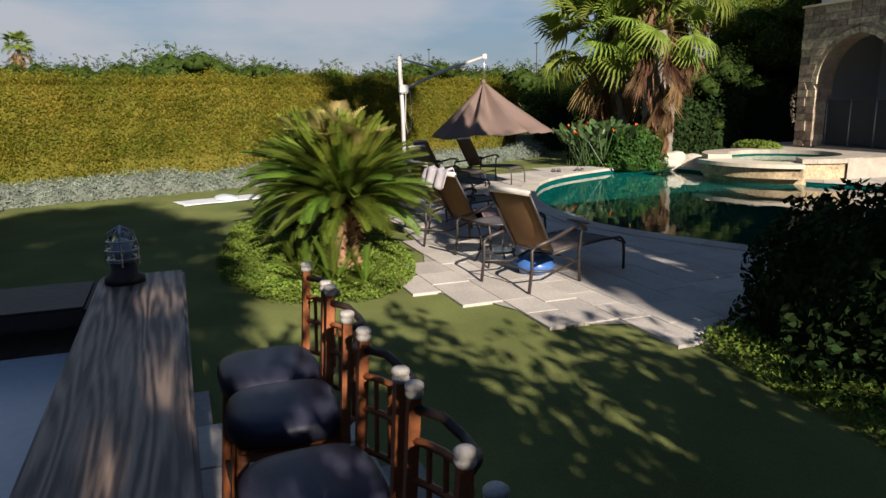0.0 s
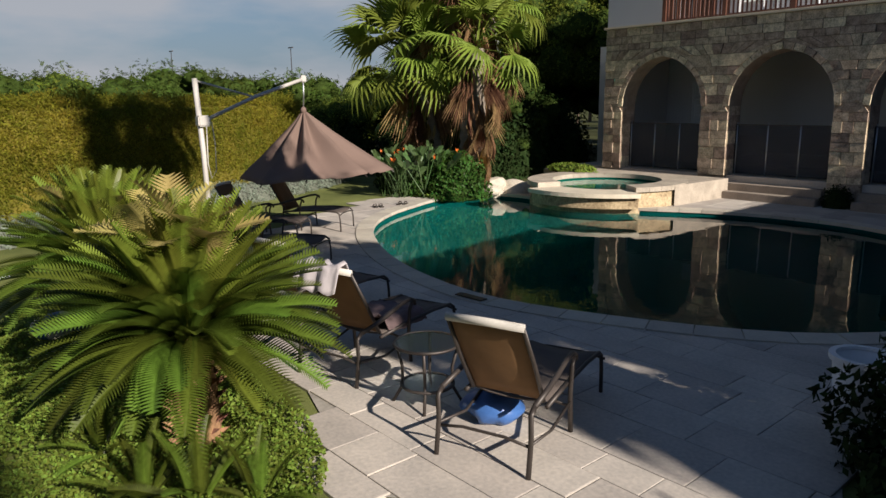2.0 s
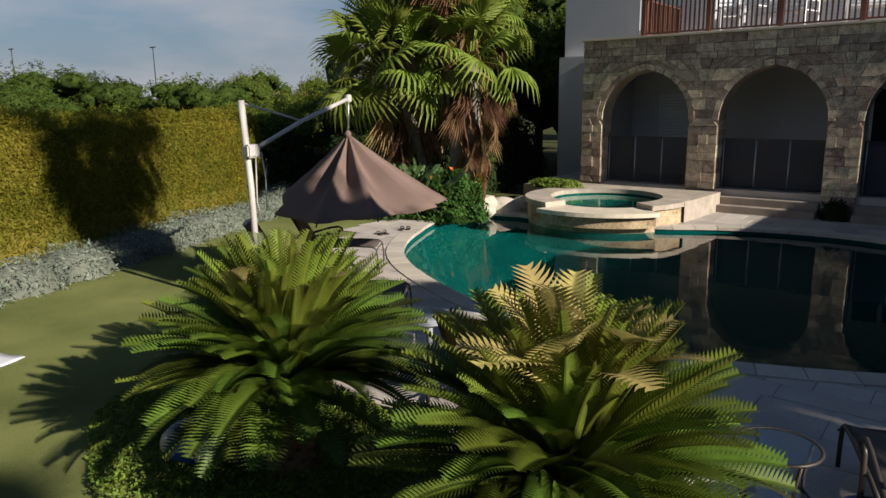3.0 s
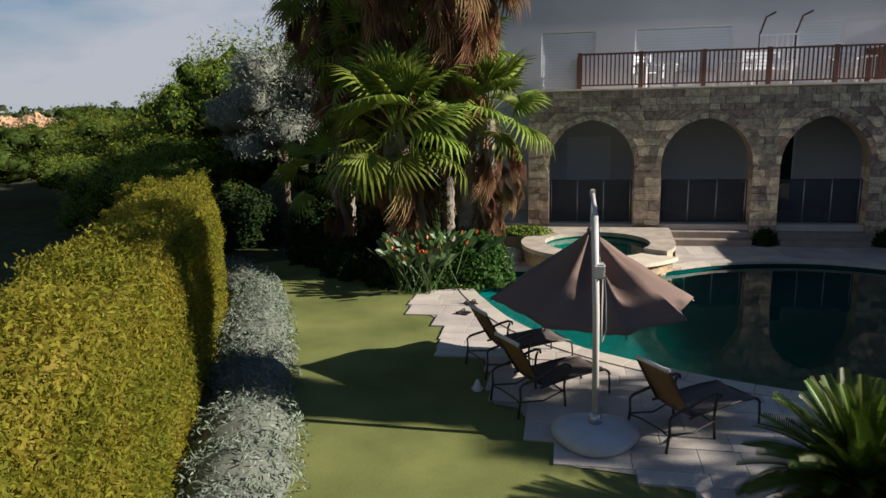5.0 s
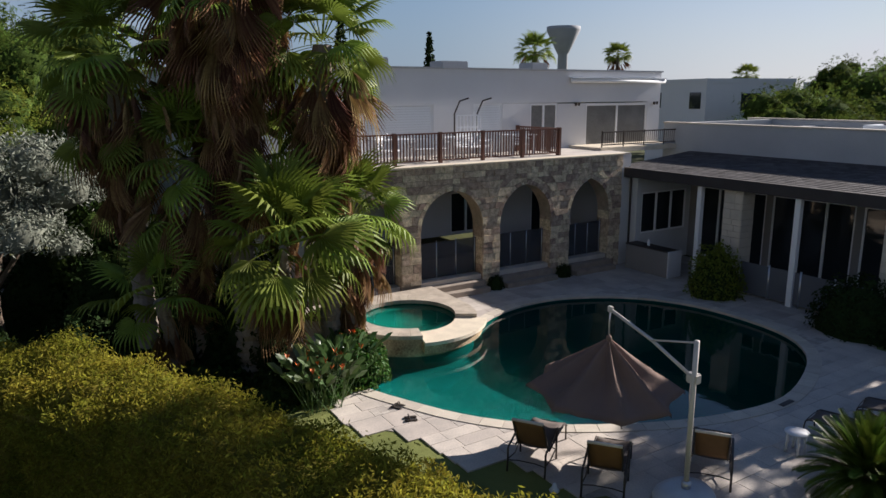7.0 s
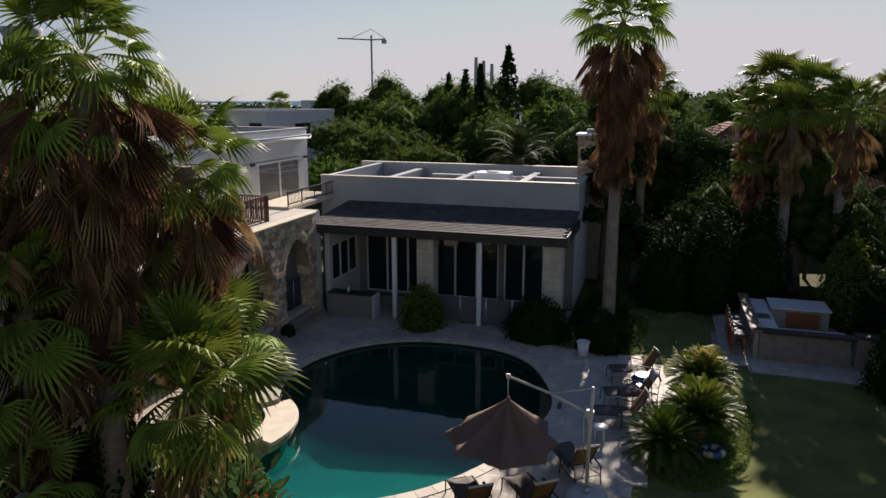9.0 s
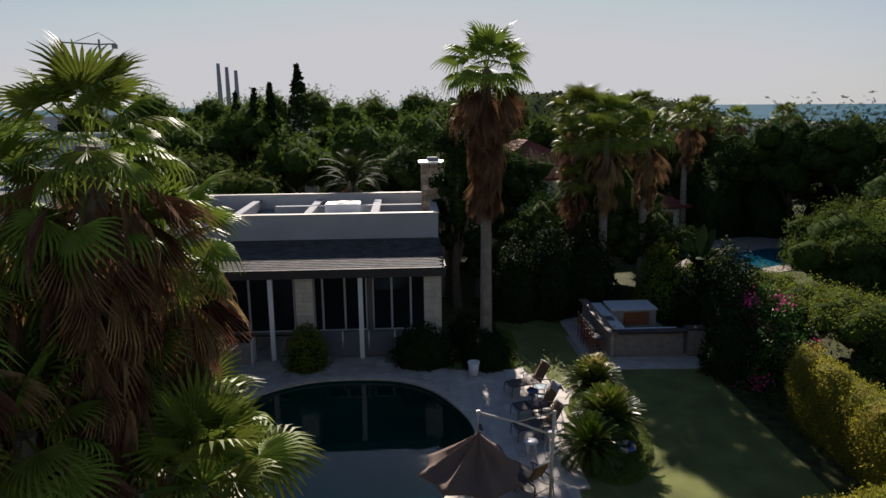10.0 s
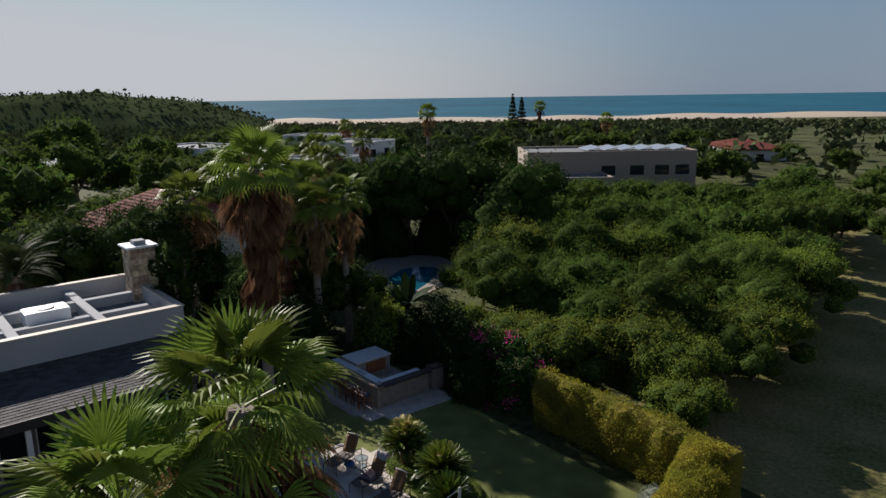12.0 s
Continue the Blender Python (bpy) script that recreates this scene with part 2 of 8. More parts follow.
POOLWATER = water_mat("pool_water", (0.42, 0.80, 0.74), 0.05)
SPAWATER = water_mat("spa_water", (0.6, 0.9, 0.86), 0.06, 4)
FRAME = mat("bronze_tube", (0.055, 0.045, 0.04), 0.45, 0.2, 5, 60, 0.05, metal=0.3)
SLING_BACK = mat("tan_sling", (0.20, 0.105, 0.04), 0.8, 0.12, 8, 300, 0.15)
SLING = mat("dark_sling", (0.095, 0.075, 0.065), 0.8, 0.12, 8, 300, 0.15)
TRIMWHITE = mat("pale_edge_tape", (0.62, 0.58, 0.52), 0.7, 0.1, 8, 60, 0.05)
CANOPY = mat("taupe_canvas", (0.235, 0.16, 0.13), 0.85, 0.14, 1.5, 200, 0.2, thin=0.25)
POLE = mat("weathered_pole", (0.52, 0.49, 0.45), 0.5, 0.15, 3, 50, 0.1)
WHITEPLASTIC = mat("white_plastic", (0.75, 0.76, 0.78), 0.4, 0.05, 2, 40, 0.02)
GREYBASE = mat("grey_plastic_base", (0.50, 0.53, 0.56), 0.5, 0.12, 4, 40, 0.1)
TOWEL = mat("pale_towel", (0.44, 0.40, 0.41), 0.95, 0.15, 12, 200, 0.4)
TOWEL_DARK = mat("striped_towel", (0.16, 0.11, 0.11), 0.95, 0.4, 14, 160, 0.4)
BLUE = mat("blue_vinyl", (0.05, 0.13, 0.36), 0.35, 0.1, 4, 40, 0.05)
GLASSTOP = glass_mat("frosted_glass", (0.6, 0.75, 0.85), 0.15)
LAMPGLASS = glass_mat("lamp_glass", (0.95, 0.97, 1.0), 0.03)
BARWOOD = wood_mat("weathered_bar_timber", (0.055, 0.038, 0.032), (0.43, 0.30, 0.215), 1.0, 0.5)
BARDARK = mat("dark_beam", (0.05, 0.03, 0.022), 0.6, 0.35, 4, 40, 0.3)
WORKTOP = mat("pale_worktop", (0.74, 0.75, 0.76), 0.35, 0.1, 3, 30, 0.05)
BARSTONE = mat("bar_stone", (0.33, 0.28, 0.23), 0.85, 0.3, 4, 30, 0.6, spread=0.25)
STOOLWOOD = mat("orange_stool_wood", (0.30, 0.10, 0.035), 0.45, 0.3, 4, 60, 0.1)
STOOLDARK = mat("dark_stool_wood", (0.045, 0.028, 0.02), 0.5, 0.3, 4, 60, 0.1)
SEATPAD = mat("navy_vinyl", (0.045, 0.045, 0.075), 0.45, 0.15, 6, 90, 0.1)
FINIAL = mat("chalky_finial", (0.55, 0.50, 0.44), 0.7, 0.2, 20, 120, 0.2)
BARK = mat("tree_bark", (0.12, 0.09, 0.065), 0.95, 0.4, 4, 30, 0.8)
PALMBARK = mat("palm_bark", (0.22, 0.185, 0.15), 0.95, 0.35, 3, 25, 0.8)
HUSK = mat("reddish_husk", (0.24, 0.12, 0.07), 0.95, 0.4, 8, 40, 0.6, island=0.35)
FAN = mat("fan_leaf", (0.17, 0.225, 0.035), 0.5, 0.25, 1.5, 20, 0.05, spread=0.3, thin=0.22, spec=0.12)
DEADFAN = mat("dead_fan_leaf", (0.225, 0.13, 0.068), 0.95, 0.45, 1.5, 20, 0.1, spread=0.5, island=0.25, thin=0.22, spec=0.1)
SAGOYOUNG = mat("young_sago_leaf", (0.15, 0.19, 0.025), 0.4, 0.3, 2, 30, 0.05, spread=0.35, thin=0.2, spec=0.22)
SAGO = mat("sago_leaf", (0.075, 0.11, 0.014), 0.38, 0.35, 2, 30, 0.05, spread=0.5, thin=0.12, spec=0.22)
DATELEAF = mat("date_leaf", (0.05, 0.075, 0.024), 0.8, 0.35, 2, 30, 0.05, spread=0.3, thin=0.15, spec=0.08)
SAGODRY = mat("dry_sago_leaf", (0.46, 0.37, 0.12), 0.7, 0.3, 2, 30, 0.05, spread=0.25, thin=0.3)
HEDGELEAF = mat("hedge_leaf", (0.175, 0.22, 0.02), 0.7, 0.25, 0.75, 7, 0.0, island=0.28, thin=0.58, second=(0.28, 0.23, 0.03), spec=0.12)
# darker than the hedge leaves, to paint the shaded gaps between them
HEDGESHADE = mat("hedge_shade", (0.10, 0.13, 0.016), 0.95, 0.35, 1.5, 45, 0.8, second=(0.165, 0.125, 0.024), spec=0.1)
SILVER = mat("silver_leaf", (0.19, 0.225, 0.175), 0.8, 0.3, 2, 20, 0.0, island=0.35, thin=0.15, spec=0.12)
# darker grey for shrub cores and the olive's inner shell: shade between leaves
SILVERSHADE = mat("silver_shade", (0.13, 0.14, 0.11), 0.95, 0.3, 2, 20, 0.5)
BUSHLEAF = mat("bush_leaf", (0.045, 0.10, 0.018), 0.5, 0.35, 1.5, 12, 0.0, island=0.45, thin=0.3, spec=0.12)
# dull green of the shells inside crowns: the shade between leaves, as colour
CROWNSHADE = mat("crown_shade", (0.04, 0.062, 0.014), 0.95, 0.6, 3.5, 22, 1.0, spec=0.02)
CYPRESS = mat("conifer_leaf", (0.02, 0.036, 0.01), 0.8, 0.35, 1.5, 12, 0.0, island=0.4, thin=0.12, spec=0.08)
EVERGREEN = mat("evergreen_leaf", (0.028, 0.05, 0.012), 0.8, 0.35, 0.5, 5, 0.0, island=0.4, thin=0.25, spread=0.25, spec=0.02, lace=13.0)
# near-black leaf: shade put in the colour of shrubs and bush cores
DARKSHADELEAF = mat("dark_shade_leaf", (0.02, 0.036, 0.01), 0.8, 0.35, 1.5, 12, 0.0, island=0.4, thin=0.12, spec=0.08)
COVERLEAF = mat("ground_cover_leaf", (0.17, 0.235, 0.038), 0.6, 0.35, 1.2, 12, 0.0, island=0.45, thin=0.3, spec=0.12)
STRELITZIA = mat("paddle_leaf", (0.07, 0.12, 0.04), 0.4, 0.25, 1.5, 12, 0.0, spread=0.25, island=0.3, thin=0.2)
ORANGE = mat("orange_flower", (0.75, 0.17, 0.02), 0.5, 0.2, 4, 20, 0.0)
PINK = mat("magenta_flower", (0.62, 0.04, 0.26), 0.6, 0.25, 4, 20, 0.0, island=0.3, thin=0.3)
TREELEAF = mat("tree_leaf", (0.07, 0.105, 0.02), 0.9, 0.4, 0.5, 4, 0.0, island=0.4, thin=0.42, spread=0.3, spec=0.02, lace=13.0)
BRIGHTLEAF = mat("light_tree_leaf", (0.15, 0.19, 0.026), 0.8, 0.35, 0.5, 4, 0.0, island=0.4, thin=0.4, spread=0.2, spec=0.12, lace=14.0)
OLIVELEAF = mat("olive_leaf", (0.20, 0.22, 0.175), 0.6, 0.3, 0.8, 6, 0.0, island=0.4, thin=0.15, spec=0.25)
FARLEAF = mat("far_woods_leaf", (0.06, 0.075, 0.035), 0.95, 0.45, 0.05, 0.6, 0.0, island=0.4, thin=0.1, spec=0.0)
WHITEHOUSE = mat("far_white_render", (0.62, 0.62, 0.62), 0.85, 0.06, 0.3, 20, 0.0)
BEIGEHOUSE = mat("far_beige_render", (0.29, 0.245, 0.20), 0.85, 0.08, 0.3, 20, 0.0)
SOLAR = mat("solar_panel", (0.30, 0.33, 0.37), 0.25, 0.1, 1, 20, 0.0)
ROCK = mat("pale_rock", (0.55, 0.49, 0.40), 0.9, 0.25, 3, 25, 0.8)
CONCRETE = mat("far_concrete", (0.34, 0.35, 0.37), 0.9, 0.1, 0.3, 10, 0.0)
BANK = mat("orange_earth_bank", (0.42, 0.26, 0.15), 0.95, 0.3, 0.4, 4, 0.6)

# ---- mesh helpers ----
R = random.Random(7)


def finish(name, mesh, material, parent=None, label="", smooth=False):
    mesh.materials.append(material)
    if smooth:
        mesh.polygons.foreach_set("use_smooth", [True] * len(mesh.polygons))
    ob = new(name, mesh)
    if parent is not None:
        ob.parent = parent
    if label:
        ob["label"] = label
    return ob


def part(name, bm, material, parent=None, label="", smooth=False):
    bmesh.ops.recalc_face_normals(bm, faces=bm.faces)
    mesh = bpy.data.meshes.new(name)
    bm.to_mesh(mesh)
    bm.free()
    return finish(name, mesh, material, parent, label, smooth)


def raw(name, verts, faces, material, parent=None, label="", smooth=False):
    mesh = bpy.data.meshes.new(name)
    mesh.from_pydata([tuple(v) for v in verts], [], faces)
    mesh.update()
    return finish(name, mesh, material, parent, label, smooth)


def thing(name, at, label, category, group="", turn=0.0):
    ob = new(name)
    ob.empty_display_size = 0.1
    ob.matrix_world = pose(at[0], at[1], at[2] if len(at) > 2 else 0.0, 0, 0, turn)
    return tagged(ob, label, category, group)


def B():
    return bmesh.new()


def box(bm, lo, hi, m=None, bevel=0.0):
    lo, hi = Vector(lo), Vector(hi)
    mat4 = Matrix.LocRotScale((lo + hi) / 2, None, hi - lo)
    if m is not None:
        mat4 = m @ mat4
    geo = bmesh.ops.create_cube(bm, size=1.0, matrix=mat4)
    if bevel:
        edges = list({e for v in geo["verts"] for e in v.link_edges})
        bmesh.ops.bevel(bm, geom=edges, offset=bevel, segments=2, affect="EDGES")
    return bm


def tube(bm, pts, r, seg=8, cap=True):
    pts = [Vector(p) for p in pts]
    rs = r if isinstance(r, (list, tuple)) else [r] * len(pts)
    rings, side = [], None
    for i, p in enumerate(pts):
        d = (pts[min(i + 1, len(pts) - 1)] - pts[max(i - 1, 0)]).normalized()
        if side is None:
            side = d.orthogonal().normalized()
        side = (side - d * side.dot(d)).normalized()
        up = d.cross(side)
        rings.append([bm.verts.new(p + (side * math.cos(a) + up * math.sin(a)) * rs[i]) for a in (2 * math.pi * k / seg for k in range(seg))])
    for a, b in zip(rings, rings[1:]):
        for k in range(seg):
            bm.faces.new((a[k], a[(k + 1) % seg], b[(k + 1) % seg], b[k]))
    if cap:
        bm.faces.new(rings[0][::-1])
        bm.faces.new(rings[-1])
    return bm


def lathe(bm, profile, seg=24, at=(0, 0, 0)):
    at = Vector(at)
    rings = []
    for r, z in profile:
        if r < 1e-5:
            rings.append([bm.verts.new(at + Vector((0, 0, z)))])
        else:
            rings.append([bm.verts.new(at + Vector((r * math.cos(a), r * math.sin(a), z))) for a in (2 * math.pi * k / seg for k in range(seg))])
    for a, b in zip(rings, rings[1:]):
        for k in range(seg):
            q = [a[k % len(a)], a[(k + 1) % len(a)], b[(k + 1) % len(b)], b[k % len(b)]]
            q = [v for i, v in enumerate(q) if v not in q[:i]]
            if len(q) > 2:
                bm.faces.new(q)
    return bm


def prism(bm, outline, z0, z1):
    """An upright block over an outline in plan."""
    lo = [bm.verts.new((x, y, z0)) for x, y in outline]
    hi = [bm.verts.new((x, y, z1)) for x, y in outline]
    bm.faces.new(hi)
    bm.faces.new(lo[::-1])
    for k in range(len(lo)):
        j = (k + 1) % len(lo)
        bm.faces.new((lo[k], lo[j], hi[j], hi[k]))
    return bm


def inside(x, y, poly):
    hit = False
    for (x0, y0), (x1, y1) in zip(poly, poly[1:] + poly[:1]):
        if (y0 > y) != (y1 > y) and x < x0 + (y - y0) * (x1 - x0) / (y1 - y0):
            hit = not hit
    return hit


def smooth_loop(pts, steps=6):
    """A closed curve through the points."""
    out, n = [], len(pts)
    for i in range(n):
        p0, p1, p2, p3 = (Vector(pts[(i + k - 1) % n]) for k in range(4))
        for s in range(steps):
            t = s / steps
            q = 0.5 * (2 * p1 + (p2 - p0) * t + (2 * p0 - 5 * p1 + 4 * p2 - p3) * t * t + (3 * p1 - p0 - 3 * p2 + p3) * t ** 3)
            out.append((q.x, q.y))
    return out


def leaves(points, size, seed, slim=0.5, normals=None, lean=0.6):
    """Small pointed leaves at the points, turned at random or lying loosely along the normals."""
    rng = np.random.default_rng(seed)
    p = np.asarray(points, float)
    n = len(p)
    a = rng.normal(size=(n, 3))
    a /= np.linalg.norm(a, axis=1)[:, None]
    b = rng.normal(size=(n, 3))
    if normals is not None:
        nn = np.asarray(normals, float) + rng.normal(size=(n, 3)) * lean
        nn /= np.linalg.norm(nn, axis=1)[:, None] + 1e-9
        a = np.cross(nn, a)
        a /= np.linalg.norm(a, axis=1)[:, None] + 1e-9
        b = np.cross(nn, a)
    else:
        b = np.cross(a, b)
    b /= np.linalg.norm(b, axis=1)[:, None] + 1e-9
    s = size * rng.uniform(0.6, 1.3, (n, 1))
    v = np.empty((n, 4, 3))
    v[:, 0], v[:, 2] = p - a * s, p + a * s
    v[:, 1], v[:, 3] = p + b * s * slim, p - b * s * slim
    return v.reshape(-1, 3), [(4 * i, 4 * i + 1, 4 * i + 2, 4 * i + 3) for i in range(n)]


def leaf_mesh(name, points, size, seed, material, parent=None, slim=0.5, normals=None, lean=0.6, label=""):
    v, f = leaves(points, size, seed, slim, normals, lean)
    mesh = bpy.data.meshes.new(name)
    mesh.vertices.add(len(v))
    mesh.vertices.foreach_set("co", v.ravel())
    mesh.loops.add(len(v))
    mesh.loops.foreach_set("vertex_index", np.arange(len(v)))
    mesh.polygons.add(len(f))
    mesh.polygons.foreach_set("loop_start", np.arange(0, len(v), 4))
    mesh.update(calc_edges=True)
    return finish(name, mesh, material, parent, label)

# ---- ground, pool, terrace ----
POOL = smooth_loop([(-2.95, -4.3), (-2.7, -5.6), (-2.4, -6.3), (-1.8, -7.5), (-1.06, -8.48), (-0.2, -9.2), (0.8, -9.8), (1.9, -10.3), (3.1, -10.65), (4.6, -10.78),
                    (6.2, -10.3), (7.65, -9.5), (8.5, -8.4), (8.8, -6.9), (8.62, -5.0), (7.6, -3.4), (5.9, -2.4), (4.3, -2.25), (2.8, -2.65), (1.6, -3.3), (-0.2, -3.6), (-2.0, -3.6)], 4)
PC = (2.6, -6.2)
WATER_Z = -0.11
SEA_WAY = Vector((0.763, -0.647, 0))
DRY = 700.0


def ray_out(a, poly):
    """How far a ray from the pool's middle goes to the outline, and whether it meets it."""
    best = None
    d = (math.cos(a), math.sin(a))
    for (x0, y0), (x1, y1) in zip(poly, poly[1:] + poly[:1]):
        ex, ey = x1 - x0, y1 - y0
        den = d[0] * ey - d[1] * ex
        if abs(den) < 1e-9:
            continue
        s = ((x0 - PC[0]) * ey - (y0 - PC[1]) * ex) / den
        u = ((x0 - PC[0]) * d[1] - (y0 - PC[1]) * d[0]) / den
        if s > 0 and -1e-6 <= u <= 1 + 1e-6 and (best is None or s < best):
            best = s
    return best


def land(x, y):
    """The land falls gently to the shore and rises to a low wooded ridge."""
    s = (Vector((x, y, 0)) - Vector((-14, 0, 0))).dot(SEA_WAY)
    k = min(1, max(0, (s - 160) / 520))
    z = -16 * k * k * (3 - 2 * k)
    k = min(1, max(0, (s - 775) / 40))
    return z - 6 * k


ANG = 128
radii = [0.0, 0.3, 1.0, 2.5, 5, 8, 12, 17, 25, 35, 48, 65, 90, 120, 160, 200, 240, 280, 320, 400, 480, 560, 640, 720, 800, 840, 1300, 1900, 2500]
gv, gf = [], []
for i in range(ANG):
    a = 2 * math.pi * i / ANG
    edge = ray_out(a, POOL)
    for r in radii:
        x, y = PC[0] + math.cos(a) * (edge + r), PC[1] + math.sin(a) * (edge + r)
        gv.append((x, y, -0.06 + land(x, y)))
NR = len(radii)
for i in range(ANG):
    j = (i + 1) % ANG
    for k in range(NR - 1):
        gf.append((i * NR + k, i * NR + k + 1, j * NR + k + 1, j * NR + k))
tagged(raw("ground", gv, gf, EARTH, smooth=True), "brown-green scrubby earth round the garden", "ground", kind="structure")

LAWN = [(-9.7, -4.2), (-8.2, -6.4), (-6.6, -9.6), (-5.2, -13.2), (-4.3, -16.0), (-3.0, -19.7), (9.0, -20.2), (15.8, -20.6), (17.5, -15), (16.5, -11.2), (12.5, -10.9), (11.2, -9.0), (11.2, -1.0), (2.0, -0.6), (-3.0, -0.6), (-6.5, -1.5)]
lv, lf = [], []
for i in range(ANG):
    a = 2 * math.pi * i / ANG
    e0, e1 = ray_out(a, POOL) + 0.15, ray_out(a, LAWN)
    for k in range(9):
        r = e0 + (max(e1, e0 + 0.05) - e0) * k / 8
        lv.append((PC[0] + math.cos(a) * r, PC[1] + math.sin(a) * r, -0.03))
for i in range(ANG):
    j = (i + 1) % ANG
    for k in range(8):
        lf.append((i * 9 + k, i * 9 + k + 1, j * 9 + k + 1, j * 9 + k))
tagged(raw("lawn", lv, lf, TURF), "short olive-green turf lawn beside the pool terrace", "lawn", kind="structure")

# clearing with mown grass and bare sand beyond the hedge
clear = smooth_loop([(1.5, -24.5), (5, -34), (8, -45), (13, -66), (16, -78), (2, -84), (-14, -70), (-22, -45), (-18, -28), (-10, -23)], 5)
bm = B()
bm.faces.new([bm.verts.new((x, y, -0.035)) for x, y in clear])
tagged(part("clearing", bm, FIELD), "patchy mown grass and bare soil clearing", "grass", kind="structure")

# sea and beach
side = Vector((0.647, 0.763, 0))
base = Vector((-14, 0, 0)) + SEA_WAY * 790
bm = B()
bm.faces.new([bm.verts.new(p) for p in (base - side * 4200 + Vector((0, 0, -16.1)), base + side * 4200 + Vector((0, 0, -16.1)), base + side * 4200 + SEA_WAY * 2500 + Vector((0, 0, -16.1)), base - side * 4200 + SEA_WAY * 2500 + Vector((0, 0, -16.1)))])
tagged(part("sea", bm, SEA), "deep blue sea along the horizon", "sea", kind="structure")
fv, ff = [], []
for row, (off, wide) in enumerate(((14, 3.0), (26, 2.0), (44, 2.5))):
    for i in range(220):
        a = base + SEA_WAY * (off + 5 * noise.noise((i * 0.11, row * 9.0, 2))) + side * (-1100 + i * 10)
        w = wide * max(0.05, 0.6 + 1.3 * noise.noise((i * 0.23, row * 5.0, 7)))
        fv += [a + Vector((0, 0, -15.95)), a + SEA_WAY * w + Vector((0, 0, -15.95))]
        if i:
            k = len(fv)
            ff.append((k - 4, k - 2, k - 1, k - 3))
tagged(raw("surf", fv, ff, mat("sea_foam", (0.7, 0.72, 0.74), 0.8, 0.1, 0.05, 1.0, 0.0)), "thin broken lines of white surf", "surf", kind="stuff")
bv, bf = [], []
for i in range(160):
    for k in range(6):
        p = Vector((-14, 0, 0)) + SEA_WAY * (DRY + k * 21) + side * (-900 + i * 11.5)
        hump = math.sin(math.pi * k / 5)
        bv.append((p.x, p.y, land(p.x, p.y) + 0.1 + hump * (2.6 + 3.5 * noise.noise((p.x * 0.012, p.y * 0.012, 0)))))
for i in range(159):
    for k in range(5):
        bf.append((i * 6 + k, i * 6 + k + 1, i * 6 + k + 7, i * 6 + k + 6))
tagged(raw("beach", bv, bf, SAND, smooth=True), "pale sand dunes along the shore", "beach", kind="structure")

# pool basin and water
n = len(POOL)
pv = [(x, y, 0.0 - 0.02) for x, y in POOL] + [(PC[0] + (x - PC[0]) * 0.97, PC[1] + (y - PC[1]) * 0.97, -0.9 - 0.5 * min(1, max(0, (x + 1) / 6))) for x, y in POOL] + [(PC[0] + (x - PC[0]) * 0.6, PC[1] + (y - PC[1]) * 0.6, -1.2 - 0.6 * min(1, max(0, (x + 1) / 6))) for x, y in POOL] + [(PC[0], PC[1], -1.75)]
pf = []
for k in range(n):
    j = (k + 1) % n
    for s in range(2):
        pf.append((s * n + k, s * n + j, (s + 1) * n + j, (s + 1) * n + k))
    pf.append((2 * n + k, 2 * n + j, 3 * n))
tagged(raw("pool_basin", pv, pf, POOLPAINT, smooth=True), "free-form swimming pool basin in dark teal plaster", "pool", kind="structure")
bm = B()
bm.faces.new([bm.verts.new((x, y, WATER_Z)) for x, y in POOL])
water = tagged(part("pool_water", bm, POOLWATER), "still teal-green pool water with soft ripples", "water", kind="structure")
water.visible_shadow = False

# terrace: joint bed, then the slabs last
DECK = [(-2.75, -4.6), (-3.65, -5.6), (-3.95, -6.3), (-3.9, -7.0), (-3.25, -7.5), (-2.9, -8.3), (-2.75, -9.65), (-1.95, -9.65), (-1.7, -11.2), (-1.65, -11.5), (-1.2, -11.5), (-1.15, -12.2),
        (-0.75, -12.3), (-0.75, -12.95), (0.1, -13.05), (0.5, -13.25), (0.85, -13.42), (3.2, -13.55), (5.0, -13.75), (6.55, -14.25), (6.6, -14.6), (7.3, -14.6), (7.3, -14.3), (7.85, -14.3), (7.85, -13.88),
        (8.75, -13.88), (8.75, -13.2), (9.52, -13.2), (9.52, -12.9), (9.1, -12.2), (9.5, -10.2), (11.0, -9.9), (14.0, -9.9), (14.0, 0.2), (-2.9, 0.2), (-2.9, -2.5)]


def row_spans(y, poly):
    xs = sorted(x0 + (y - y0) * (x1 - x0) / (y1 - y0) for (x0, y0), (x1, y1) in zip(poly, poly[1:] + poly[:1]) if (y0 > y) != (y1 > y))
    return list(zip(xs[::2], xs[1::2]))


